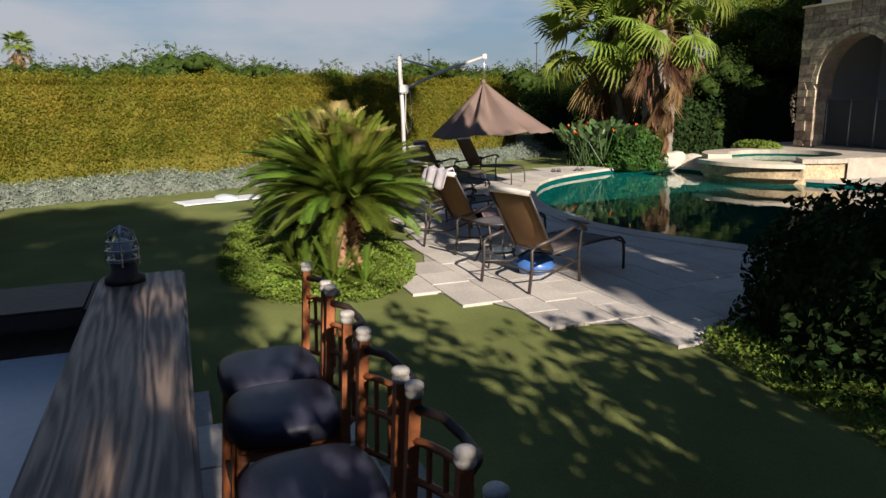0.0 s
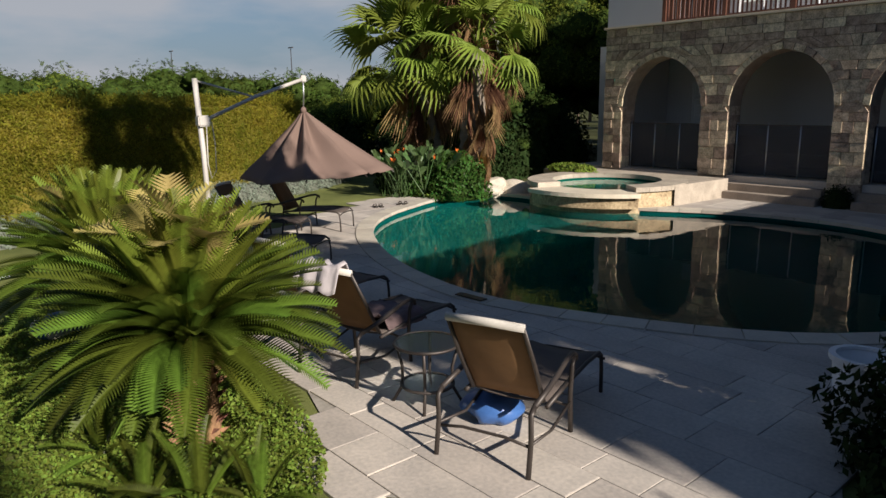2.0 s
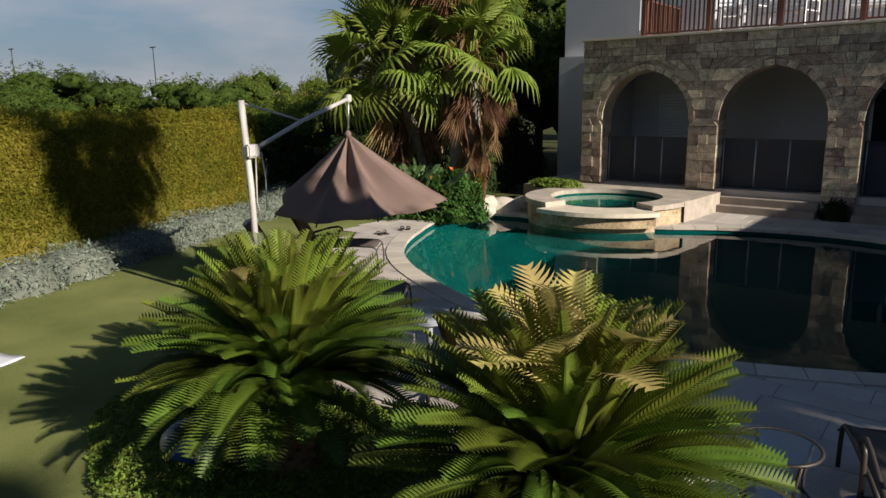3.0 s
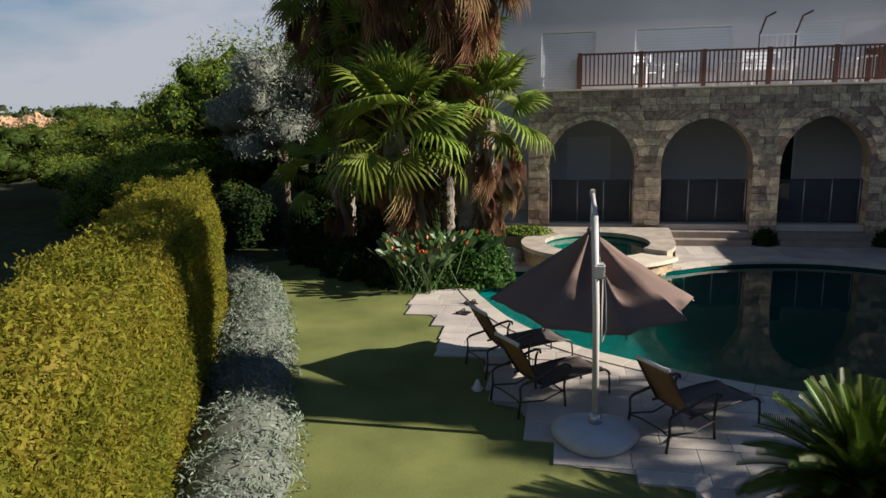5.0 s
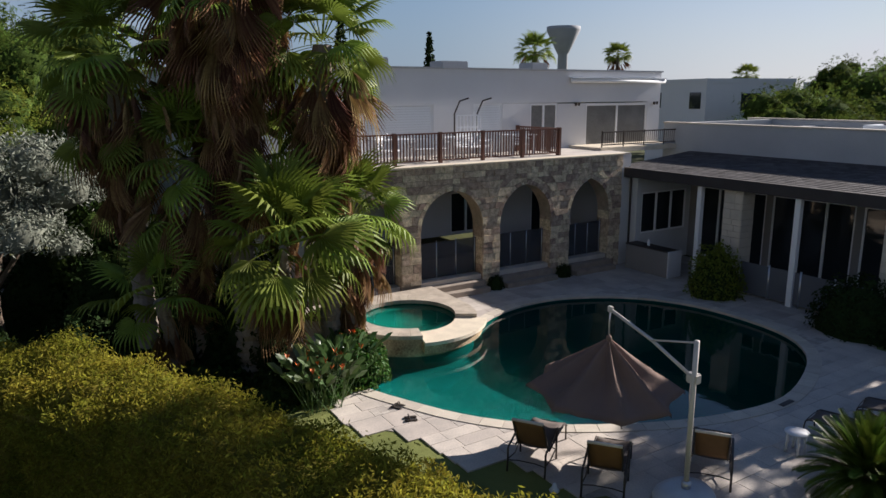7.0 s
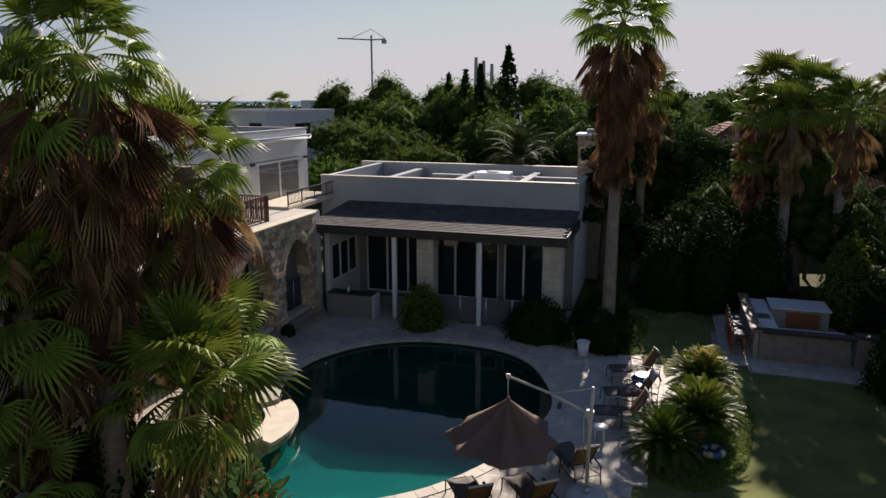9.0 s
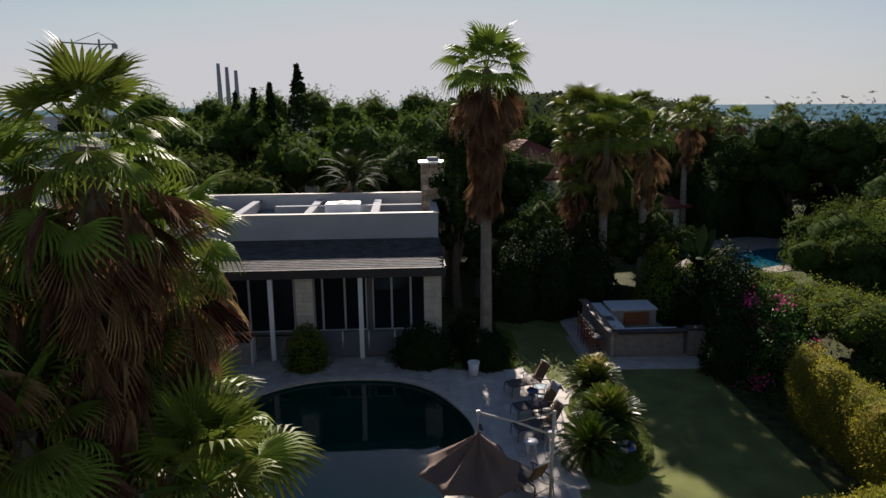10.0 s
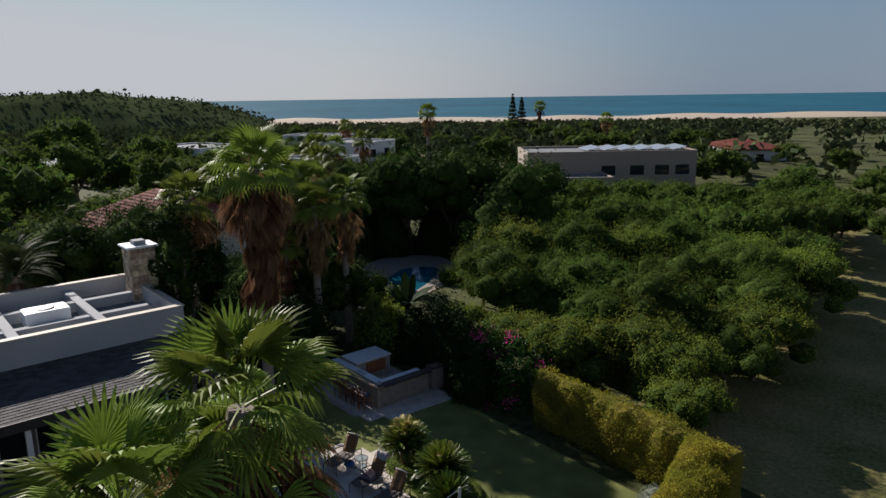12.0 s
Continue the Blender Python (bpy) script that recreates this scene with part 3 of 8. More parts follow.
PAVERS, CUT = [], []
y_lines = [-14.6, -14.3, -13.88, -13.55, -13.2, -12.9]
while y_lines[-1] < 0.1:
    y_lines.append(round(y_lines[-1] + R.choice((0.36, 0.45, 0.55, 0.65)), 3))
for y0, y1 in zip(y_lines, y_lines[1:]):
    for x0, x1 in row_spans((y0 + y1) / 2, DECK):
        x = x0 + R.uniform(-0.06, 0.04)
        while x < x1 - 0.02:
            w = min(R.choice((0.45, 0.6, 0.75, 0.95)) * R.uniform(0.9, 1.1), x1 + R.uniform(-0.05, 0.05) - x)
            if x1 - x - w < 0.15:
                w = x1 - x
            cx, cy = x + w / 2, (y0 + y1) / 2
            far_in = inside(cx, cy, POOL) and (ray_out(math.atan2(cy - PC[1], cx - PC[0]), POOL) - math.hypot(cx - PC[0], cy - PC[1])) > 0.05
            if not far_in and not (cx - 0.05) ** 2 + (cy + 2.35) ** 2 < 1.7 ** 2:
                if any(inside(px, py, POOL) for px in (x, cx, x + w) for py in (y0, cy, y1)):
                    # slabs that meet the pool are cut to its curve
                    nx, ny = 5, 4
                    for i in range(nx):
                        for k in range(ny):
                            e0, e1, f0, f1 = x + 0.004 + (w - 0.008) * i / nx, x + 0.004 + (w - 0.008) * (i + 1) / nx, y0 + 0.004 + (y1 - y0 - 0.008) * k / ny, y0 + 0.004 + (y1 - y0 - 0.008) * (k + 1) / ny
                            if not any(inside(px, py, POOL) for px in (e0, e1) for py in (f0, f1)):
                                CUT.append((e0, f0, e1, f1))
                else:
                    PAVERS.append((x + 0.003, y0 + 0.003, x + w - 0.003, y1 - 0.003))
            x += w

bed_v, bed_f = [], []
for i in range(ANG):
    a = 2 * math.pi * i / ANG
    e0 = ray_out(a, POOL)
    e1 = max(ray_out(a, DECK) or 0, e0 + 0.02)
    for k in range(2):
        r = (e0 + 0.002, e1 - 0.06)[k] if e1 - 0.06 > e0 else e0 + 0.002 + 0.02 * k
        bed_v.append((PC[0] + math.cos(a) * r, PC[1] + math.sin(a) * r, -0.016))
for i in range(ANG):
    j = (i + 1) % ANG
    bed_f.append((2 * i, 2 * i + 1, 2 * j + 1, 2 * j))
pavement = tagged(raw("pavement", bed_v, bed_f, GROUT), "terrace of pale limestone slabs round the pool", "pavement", kind="structure")

# ---- house ----
PIERS = [(-1.83, -1.24), (1.12, 1.84), (4.25, 4.95), (7.2, 8.08), (10.05, 10.64)]
SPRING, APEX, TOP, THICK = 2.18, 3.46, 4.24, 0.62


def arch_x(c, half, z):
    """Half the opening's width at a height: a pointed arch of two arcs."""
    if z <= SPRING:
        return half
    rise = APEX - SPRING
    rad = (half * half + rise * rise) / (2 * half)
    return max(0.0, math.sqrt(max(0, rad * rad - (z - SPRING) ** 2)) - (rad - half))


house = thing("house", (4.4, 3.0, 0), "two-storey white villa with a stone arcade and a terrace above", "house")
hi = house.matrix_world.inverted()


def under(ob, parent):
    ob.parent = parent
    ob.matrix_parent_inverse = parent.matrix_world.inverted()
    return ob


# arcade wall core with real pointed openings
bm = B()
for a0, a1 in PIERS:
    box(bm, (a0, 0.035, -0.05), (a1, THICK, TOP))
for (a0, a1), (b0, b1) in zip(PIERS, PIERS[1:]):
    c, half = (a1 + b0) / 2, (b0 - a1) / 2
    levels = [SPRING + (APEX - SPRING) * k / 9 for k in range(10)]
    curve = [(c - arch_x(c, half, z), z) for z in levels] + [(c + arch_x(c, half, z), z) for z in levels[-2::-1]]
    front = [bm.verts.new((x, 0.035, z)) for x, z in curve]
    back = [bm.verts.new((x, THICK, z)) for x, z in curve]
    ftop = [bm.verts.new((x, 0.035, TOP)) for x, z in curve]
    btop = [bm.verts.new((x, THICK, TOP)) for x, z in curve]
    for k in range(len(curve) - 1):
        bm.faces.new((front[k], front[k + 1], ftop[k + 1], ftop[k]))
        bm.faces.new((back[k + 1], back[k], btop[k], btop[k + 1]))
        bm.faces.new((front[k + 1], front[k], back[k], back[k + 1]))
        bm.faces.new((ftop[k], ftop[k + 1], btop[k + 1], btop[k]))
arcade = under(part("arcade_wall", bm, MORTAR), house)

# upper storey, flat roof, side and back walls, arcade back wall
UP_Y, UP_TOP = 3.1, 7.38


def wall_with_holes(name, lo, hi, holes, axis, at, thick, material, parent):
    """A wall in the plane axis = at, cut by rectangular holes (a0, a1, z0, z1)."""
    bm = B()
    cuts_a = sorted({lo[0], hi[0], *[h[0] for h in holes], *[h[1] for h in holes]})
    cuts_z = sorted({lo[1], hi[1], *[h[2] for h in holes], *[h[3] for h in holes]})
    for a0, a1 in zip(cuts_a, cuts_a[1:]):
        for z0, z1 in zip(cuts_z, cuts_z[1:]):
            ca, cz = (a0 + a1) / 2, (z0 + z1) / 2
            if any(h[0] < ca < h[1] and h[2] < cz < h[3] for h in holes):
                continue
            if axis == "y":
                box(bm, (a0, at, z0), (a1, at + thick, z1))
            else:
                box(bm, (at, a0, z0), (at + thick, a1, z1))
    bmesh.ops.remove_doubles(bm, verts=bm.verts, dist=1e-4)
    inner = [f for f in bm.faces if all(len(e.link_faces) > 2 for e in f.edges)]
    bmesh.ops.delete(bm, geom=inner, context="FACES_ONLY")
    return under(part(name, bm, material), parent)


UP_HOLES = [(1.29, 4.19, 4.3, 6.14), (5.95, 7.29, 4.3, 6.13), (8.66, 10.03, 4.32, 6.1), (11.6, 15.2, 4.3, 6.05), (-1.6, 0.1, 4.3, 6.14)]
wall_with_holes("upper_wall", (-4.1, 4.05), (16.0, UP_TOP), UP_HOLES, "y", UP_Y, 0.25, RENDERED, house)
bm = B()
box(bm, (-4.1, UP_Y + 0.25, 0), (-3.85, 14.5, UP_TOP))
under(part("side_wall", bm, WHITEWALL), house)
bm = B()
box(bm, (-4.1, 14.5, 0), (16.0, 14.75, UP_TOP))
box(bm, (15.75, UP_Y + 0.25, 4.0), (16.0, 14.5, UP_TOP))
under(part("back_wall", bm, WHITEWALL), house)
bm = B()
box(bm, (-3.85, UP_Y + 0.25, UP_TOP - 0.35), (15.75, 14.5, UP_TOP - 0.15))
under(part("roof", bm, FLATROOF), house)
bm = B()
box(bm, (-4.16, UP_Y - 0.06, UP_TOP), (16.06, UP_Y + 0.3, UP_TOP + 0.06))
box(bm, (-4.16, UP_Y + 0.3, UP_TOP), (-3.8, 14.8, UP_TOP + 0.06))
box(bm, (15.7, UP_Y + 0.3, UP_TOP), (16.06, 14.8, UP_TOP + 0.06))
under(part("parapet_cap", bm, CONCRETE, label="grey weathered parapet capping"), house)
for x0, y0, w, d, h in ((1.5, 5.5, 2.2, 1.6, 0.5), (6.5, 6.2, 1.3, 1.0, 0.45), (10.2, 5.0, 0.9, 0.9, 0.4)):
    bm = B()
    box(bm, (x0, y0, UP_TOP - 0.15), (x0 + w, y0 + d, UP_TOP + h), bevel=0.04)
    under(part("roof_hatch", bm, CONCRETE), house)
# ground floor front beside the arcade, and the wall behind the arches
BACK_Y = 2.75
AR_HOLES = [(-0.75, 0.62, 1.35, 2.85), (4.7, 6.1, 1.4, 2.95), (8.5, 10.0, 0.54, 2.75)]
wall_with_holes("arcade_back_wall", (-4.1, 0.0), (11.2, 4.05), AR_HOLES, "y", BACK_Y, 0.3, INNERWALL, house)
bm = B()
box(bm, (-1.83, 0.035, TOP), (11.1, UP_Y, TOP + 0.06))
under(part("terrace_floor", bm, PAVER_FAR), house)
bm = B()
box(bm, (-1.83, THICK, 3.95), (10.64, BACK_Y, TOP - 0.01))
under(part("arcade_ceiling", bm, RENDERED), house)
bm = B()
box(bm, (-1.88, -0.08, TOP + 0.002), (10.7, 0.3, TOP + 0.062), bevel=0.012)
under(part("stone_coping", bm, CREAM, label="pale stone coping on the arcade"), house)
bm = B()
box(bm, (-2.95, 0.1, -0.1), (10.64, BACK_Y, 0.5))
under(part("arcade_floor", bm, PAVER_FAR), house)
bm = B()
box(bm, (-1.83, THICK, 0.5), (-1.55, BACK_Y, 3.95))
under(part("arcade_end_wall", bm, WHITEWALL), house)
bm = B()
box(bm, (10.645, 0.045, 0.0), (11.14, BACK_Y - 0.005, TOP - 0.005))
under(part("arcade_end_wall", bm, WHITEWALL), house)

for (a0, a1), (b0, b1) in list(zip(PIERS, PIERS[1:]))[1:]:
    for k, (y0, z1) in enumerate(((-0.5, 0.17), (-0.2, 0.34))):
        bm = B()
        box(bm, (a1 + 0.01, y0, -0.05), (b0 - 0.01, 0.1 if k else -0.2, z1), bevel=0.012)
        under(part("step", bm, STEPSTONE), house)


def window(parent, x0, x1, z0, z1, y, leaves_n=2, depth=0.1, facing="y", shutter=False, glass=PANE):
    """A framed window with its panes, or a closed roller shutter of slats, set in an opening."""
    def place(bm, a0, d0, b0, a1, d1, b1):
        if facing == "y":
            return box(bm, (a0, y + d0, b0), (a1, y + d1, b1))
        return box(bm, (y + d0, a0, b0), (y + d1, a1, b1))
    t = 0.06
    fr = B()
    rings = []
    for d in (0.02, 0.12):
        for e in (0.0, t):
            rings.append([fr.verts.new((a, y + d, b) if facing == "y" else (y + d, a, b)) for a, b in ((x0 + e, z0 + e), (x1 - e, z0 + e), (x1 - e, z1 - e), (x0 + e, z1 - e))])
    for k in range(4):
        j = (k + 1) % 4
        for r0, r1 in ((0, 1), (1, 3), (3, 2), (2, 0)):
            fr.faces.new((rings[r0][k], rings[r0][j], rings[r1][j], rings[r1][k]))
    step = (x1 - x0) / leaves_n
    w = under(part("window", fr, WINFRAME), parent)
    if not shutter:
        for k in range(1, leaves_n):
            mu = B()
            place(mu, x0 + k * step - 0.045, 0.022, z0 + t, x0 + k * step + 0.045, 0.118, z1 - t)
            under(part("mullion", mu, WINFRAME), w)
    if shutter:
        k, z = 0, z0 + t
        while z < z1 - t - 0.02:
            s = B()
            place(s, x0 + t, 0.05, z + 0.004, x1 - t, 0.085, min(z + 0.085, z1 - t))
            under(part("slat", s, SHUTTER), w)
            z += 0.09
    else:
        for k in range(leaves_n):
            g = B()
            place(g, x0 + k * step + 0.05, 0.06, z0 + t, x0 + (k + 1) * step - 0.05, 0.07, z1 - t)
            under(part("pane", g, glass), w)
    return w


window(house, 1.29, 4.19, 4.3, 6.14, UP_Y, shutter=True)
window(house, 5.95, 7.29, 4.3, 6.13, UP_Y, shutter=True)
window(house, -1.6, 0.1, 4.3, 6.14, UP_Y, shutter=True)
window(house, 8.66, 10.03, 4.32, 6.1, UP_Y, 2, glass=CURTAINED)
window(house, 11.6, 15.2, 4.3, 6.05, UP_Y, 2, glass=CURTAINED)
window(house, -0.75, 0.62, 1.35, 2.85, BACK_Y, shutter=True)
window(house, 4.7, 6.1, 1.4, 2.95, BACK_Y, 2)
window(house, 8.5, 10.0, 0.54, 2.75, BACK_Y, 2)
# awning box
aw = thing("awning", (13.4, UP_Y, 7.0), "rolled-up white awning in a long cassette", "awning")
bm = B()
tube(bm, [(-2.75, -0.12, 0.0), (2.7, -0.12, 0.0)], 0.085, 10)
part("cassette", bm, SHUTTER, aw, smooth=True)
bm = B()
box(bm, (-2.8, -0.22, 0.09), (2.75, -0.002, 0.125), bevel=0.01)
part("cover_board", bm, SHUTTER, aw)
# wall lamps beside the sliding doors
for x in (11.0, 15.6):
    lamp = thing("wall_lamp", (x, UP_Y, 6.05), "small dark twin spotlight on the white wall", "lamp", "wall spotlights")
    bm = B()
    box(bm, (-0.04, -0.08, -0.04), (0.04, -0.002, 0.04))
    part("bracket", bm, FRAME, lamp)
    for s in (-1, 1):
        bm = B()
        lathe(bm, [(0.0, 0.0), (0.035, 0.0), (0.06, 0.13), (0.0, 0.13)], 10, (0.09 * s, -0.12, -0.05))
        part("spot_head", bm, FRAME, lamp)


def railing(name, p0, p1, z0, h, posts, gap, material, label, bar=0.02, post=0.05, heavy=0.0):
    """A rail with its posts, rails and upright balusters, each a part."""
    p0, p1 = Vector((*p0, 0)), Vector((*p1, 0))
    length = (p1 - p0).length
    ang = math.degrees(math.atan2(p1.y - p0.y, p1.x - p0.x))
    r = thing(name, (p0.x, p0.y, z0), label, "railing", "terrace railings", ang)
    bm = B()
    box(bm, (0, -0.04 - heavy, h - 0.05), (length, 0.04 + heavy, h), bevel=0.006)
    part("top_rail", bm, material, r)
    bm = B()
    box(bm, (0, -0.025, 0.08), (length, 0.025, 0.12))
    part("bottom_rail", bm, material, r)
    for k in range(posts):
        x = length * k / max(1, posts - 1)
        bm = B()
        box(bm, (x - post, -post - 0.004, 0), (x + post, post + 0.004, h + 0.02), bevel=0.006)
        part("post", bm, material, r)
    bm = B()
    box(bm, (-bar, -bar, 0.12), (bar, bar, h - 0.05))
    first = part("baluster", bm, material, r)
    nb = int(length / gap)
    first.location.x = gap * 0.5
    for k in range(1, nb):
        ob = bpy.data.objects.new("baluster", first.data)
        scene.collection.objects.link(ob)
        ob.parent = r
        ob.location.x = gap * (k + 0.5)
    return r


railing("timber_railing", (-0.42, 0.6), (8.0, 0.6), TOP + 0.062, 0.98, 6, 0.115, RAILWOOD, "reddish-brown timber balustrade on the arcade terrace", 0.018, 0.055)
railing("timber_railing", (8.0, 0.66), (8.0, 3.05), TOP + 0.062, 0.98, 2, 0.115, RAILWOOD, "short return of the brown timber balustrade", 0.018, 0.055)
railing("timber_railing", (-0.42, 0.66), (-0.42, 3.05), TOP + 0.062, 0.98, 2, 0.115, RAILWOOD, "short return of the brown timber balustrade", 0.018, 0.055)
bm = B()
box(bm, (10.7, 1.2, TOP - 0.02), (15.6, UP_Y, TOP + 0.17), bevel=0.01)
under(part("balcony_slab", bm, CREAM), house)
railing("metal_railing", (10.8, 1.3), (15.5, 1.3), TOP + 0.17, 0.62, 5, 0.12, FRAME, "thin dark metal balcony railing", 0.008, 0.018)

# fence mesh in the arches
for (a0, a1), (b0, b1) in zip(PIERS, PIERS[1:]):
    f = thing("pool_fence", ((a1 + b0) / 2, 0.42, 0.5), "black mesh pool fence panel with steel posts inside an arch", "fence", "mesh fences in the arches")
    w = b0 - a1
    bm = B()
    box(bm, (-w / 2 + 0.01, -0.006, 0.03), (w / 2 - 0.01, 0.006, 1.22))
    part("mesh_panel", bm, MESHFENCE, f)
    for k in range(4):
        x = -w / 2 + 0.06 + (w - 0.12) * k / 3
        bm = B()
        tube(bm, [(x, 0.0, 0.0), (x, 0.0, 1.28)], 0.017, 8)
        part("fence_post", bm, STEEL, f, smooth=True)
    bm = B()
    tube(bm, [(-w / 2 + 0.02, -0.012, 1.225), (w / 2 - 0.02, -0.012, 1.225)], 0.012, 6)
    part("top_band", bm, FRAME, f)

# ---- patio wing ----
wing = thing("patio_wing", (15, -4.5, 0), "single-storey white wing with a shingled veranda roof and flat roof", "house")
# the veranda is an open room: a window wall at its inner end, glazed doors at the back
V_HOLES = [(11.42, 13.95, 1.18, 2.78)]
wall_with_holes("window_wall", (11.145, 0.0), (14.2, 3.55), V_HOLES, "y", -0.34, 0.3, WHITEWALL, wing)
P_HOLES = [(-3.7, -0.7, 0.12, 2.9), (-6.9, -3.95, 0.12, 2.9), (-9.7, -7.15, 0.12, 2.9)]
# back wall carries the veranda's shade in its grey colour
wall_with_holes("veranda_back_wall", (-10.1, 0.0), (-0.05, 4.0), P_HOLES, "x", 14.2, 0.25, SHADEGREY, wing)
window(wing, 11.42, 13.95, 1.18, 2.78, -0.34, 3)
window(wing, -3.7, -0.7, 0.12, 2.9, 14.2, 3, facing="x")
window(wing, -6.9, -3.95, 0.12, 2.9, 14.2, 3, facing="x")
window(wing, -9.7, -7.15, 0.12, 2.9, 14.2, 3, facing="x")
for lo, hi2 in (((15.0, -10.15, 3.4), (15.25, 1.9, 5.24)), ((15.255, -10.15, 3.405), (22.24, -9.9, 5.24)), ((22.25, -10.15, 0), (22.5, 3.0, 5.24)), ((15.255, 1.65, 3.4), (22.24, 1.9, 5.24))):
    bm = B()
    box(bm, lo, hi2)
    under(part("parapet_wall", bm, WINGWALL), wing)
bm = B()
box(bm, (14.45, -10.15, 0), (22.25, -9.9, 3.4))
under(part("end_wall", bm, WHITEWALL), wing)
bm = B()
box(bm, (14.96, -10.2, 5.244), (15.29, 1.94, 5.3))
box(bm, (15.29, -10.2, 5.244), (22.54, -9.86, 5.3))
box(bm, (22.21, -9.86, 5.244), (22.54, 3.0, 5.3))
under(part("parapet_cap", bm, COPING), wing)
bm = B()
box(bm, (15.25, -9.9, 4.35), (22.25, 1.65, 4.5))
under(part("flat_roof", bm, FLATROOF), wing)
for k, (x0, y0, x1, y1) in enumerate(((17.2, -9.6, 17.6, -2.0), (19.8, -9.6, 20.2, -2.0), (15.3, -4.2, 22.2, -3.8), (15.3, -7.4, 22.2, -7.0), (15.3, -0.9, 22.2, -0.5))):
    bm = B()
    box(bm, (x0, y0, 4.505), (x1, y1, 4.95 + 0.02 * k), bevel=0.02)
    under(part("roof_beam", bm, CONCRETE, label="pale concrete upstand beam on the roof"), wing)
ac = thing("air_conditioner", (18.6, -5.6, 4.5), "white rooftop air-conditioning box", "air conditioner")
bm = B()
box(bm, (-0.55, -0.85, 0.12), (0.55, 0.85, 0.8), bevel=0.03)
part("case", bm, SHUTTER, ac)
bm = B()
lathe(bm, [(0.0, 0.8), (0.36, 0.8), (0.36, 0.84), (0.3, 0.85), (0.0, 0.84)], 20)
part("fan_grille", bm, FRAME, ac)
for x in (-0.45, 0.45):
    bm = B()
    box(bm, (x - 0.05, -0.8, 0), (x + 0.05, 0.8, 0.12))
    part("foot", bm, CONCRETE, ac)
# chimney
ch = thing("chimney", (20.2, -10.12, 0), "tall stone-faced chimney with a white slab cap", "chimney")
bm = B()
box(bm, (-0.55, -0.55, 0), (0.55, 0.58, 7.05), bevel=0.02)
part("shaft", bm, MORTAR, ch)
z = 3.2
while z < 7.0:
    for sx, sy in ((-1, 0), (0, 1), (0, -1)):
        w0 = -0.55
        while w0 < 0.53:
            w = min(R.uniform(0.25, 0.5), 0.56 - w0)
            bm = B()
            h = 0.27
            if sx:
                box(bm, (-0.585, w0 + 0.008, z), (-0.549, w0 + w - 0.008, z + h - 0.014))
            else:
                y = 0.579 * sy if sy > 0 else -0.585
                box(bm, (w0 + 0.008, y if sy < 0 else 0.579, z), (w0 + w - 0.008, -0.549 if sy < 0 else 0.612, z + h - 0.014))
            part("stone", bm, STONE, ch)
            w0 += w
    z += 0.28
bm = B()
box(bm, (-0.72, -0.72, 7.06), (0.72, 0.74, 7.16), bevel=0.02)
part("cap_slab", bm, SHUTTER, ch)
bm = B()
box(bm, (-0.28, -0.28, 7.16), (0.28, 0.28, 7.36), bevel=0.02)
part("flue", bm, CONCRETE, ch)

# veranda roof: sloping deck with shingle courses
bm = B()
v = [bm.verts.new(p) for p in ((10.85, -10.2, 3.62), (10.85, 0.45, 3.62), (15.0, 0.45, 4.05), (15.0, -10.2, 4.05), (10.85, -10.2, 3.72), (10.85, 0.45, 3.72), (15.0, 0.45, 4.13), (15.0, -10.2, 4.13))]
for q in ((0, 1, 2, 3), (4, 7, 6, 5), (0, 4, 5, 1), (1, 5, 6, 2), (2, 6, 7, 3), (3, 7, 4, 0)):
    bm.faces.new([v[i] for i in q])
under(part("veranda_roof", bm, ROOFDARK), wing)
bm = B()
box(bm, (10.79, -10.24, 3.4), (10.845, 0.5, 3.76))
box(bm, (10.845, -10.255, 3.4), (15.0, -10.205, 3.8))
under(part("fascia", bm, ROOFDARK, label="dark timber fascia"), wing)
sv, sf = [], []
for k in range(20):
    x0 = 10.83 + k * 0.208
    y = -10.2 + (0.17 if k % 2 else 0)
    while y < 0.4:
        w = 0.34
        z0 = 3.735 + (x0 - 10.85) * 0.0988
        i = len(sv)
        lift = R.uniform(0, 0.008)
        sv += [(x0, y, z0 + 0.022 + lift), (x0, min(y + w - 0.012, 0.45), z0 + 0.022 + lift), (x0 + 0.24, min(y + w - 0.012, 0.45), z0 + 0.03), (x0 + 0.24, y, z0 + 0.03), (x0, y, z0), (x0, min(y + w - 0.012, 0.45), z0)]
        sf += [(i, i + 1, i + 2, i + 3), (i, i + 4, i + 5, i + 1)]
        y += w
sh = under(raw("shingle", sv, sf, ROOFTILE), wing)
tagged(sh, kind="stuff")
for y in (-6.85, -3.3):
    bm = B()
    box(bm, (10.95, y - 0.09, 0), (11.13, y + 0.09, 3.6), bevel=0.01)
    under(part("veranda_post", bm, WINFRAME), wing)
for y in (-4.62, -9.72):
    bm = B()
    box(bm, (11.0, y - 0.33, 0), (11.62, y + 0.33, 3.6), bevel=0.02)
    pillar = under(part("stone_pillar", bm, MORTAR, label="pillar faced with pale rough stone"), wing)
    z = 0.02
    while z < 3.4:
        h = R.choice((0.2, 0.26, 0.32))
        cut = y + R.uniform(-0.12, 0.12)
        for y0, y1 in ((y - 0.34, cut - 0.006), (cut + 0.006, y + 0.34)):
            bm = B()
            box(bm, (10.975 - R.uniform(0, 0.012), y0, z), (11.001, y1, min(z + h - 0.012, 3.58)))
            under(part("stone", bm, COPING), pillar)
        bm = B()
        box(bm, (10.99, y - 0.352 - R.uniform(0, 0.01), z), (11.6, y - 0.331, min(z + h - 0.012, 3.58)))
        under(part("stone", bm, COPING), pillar)
        z += h
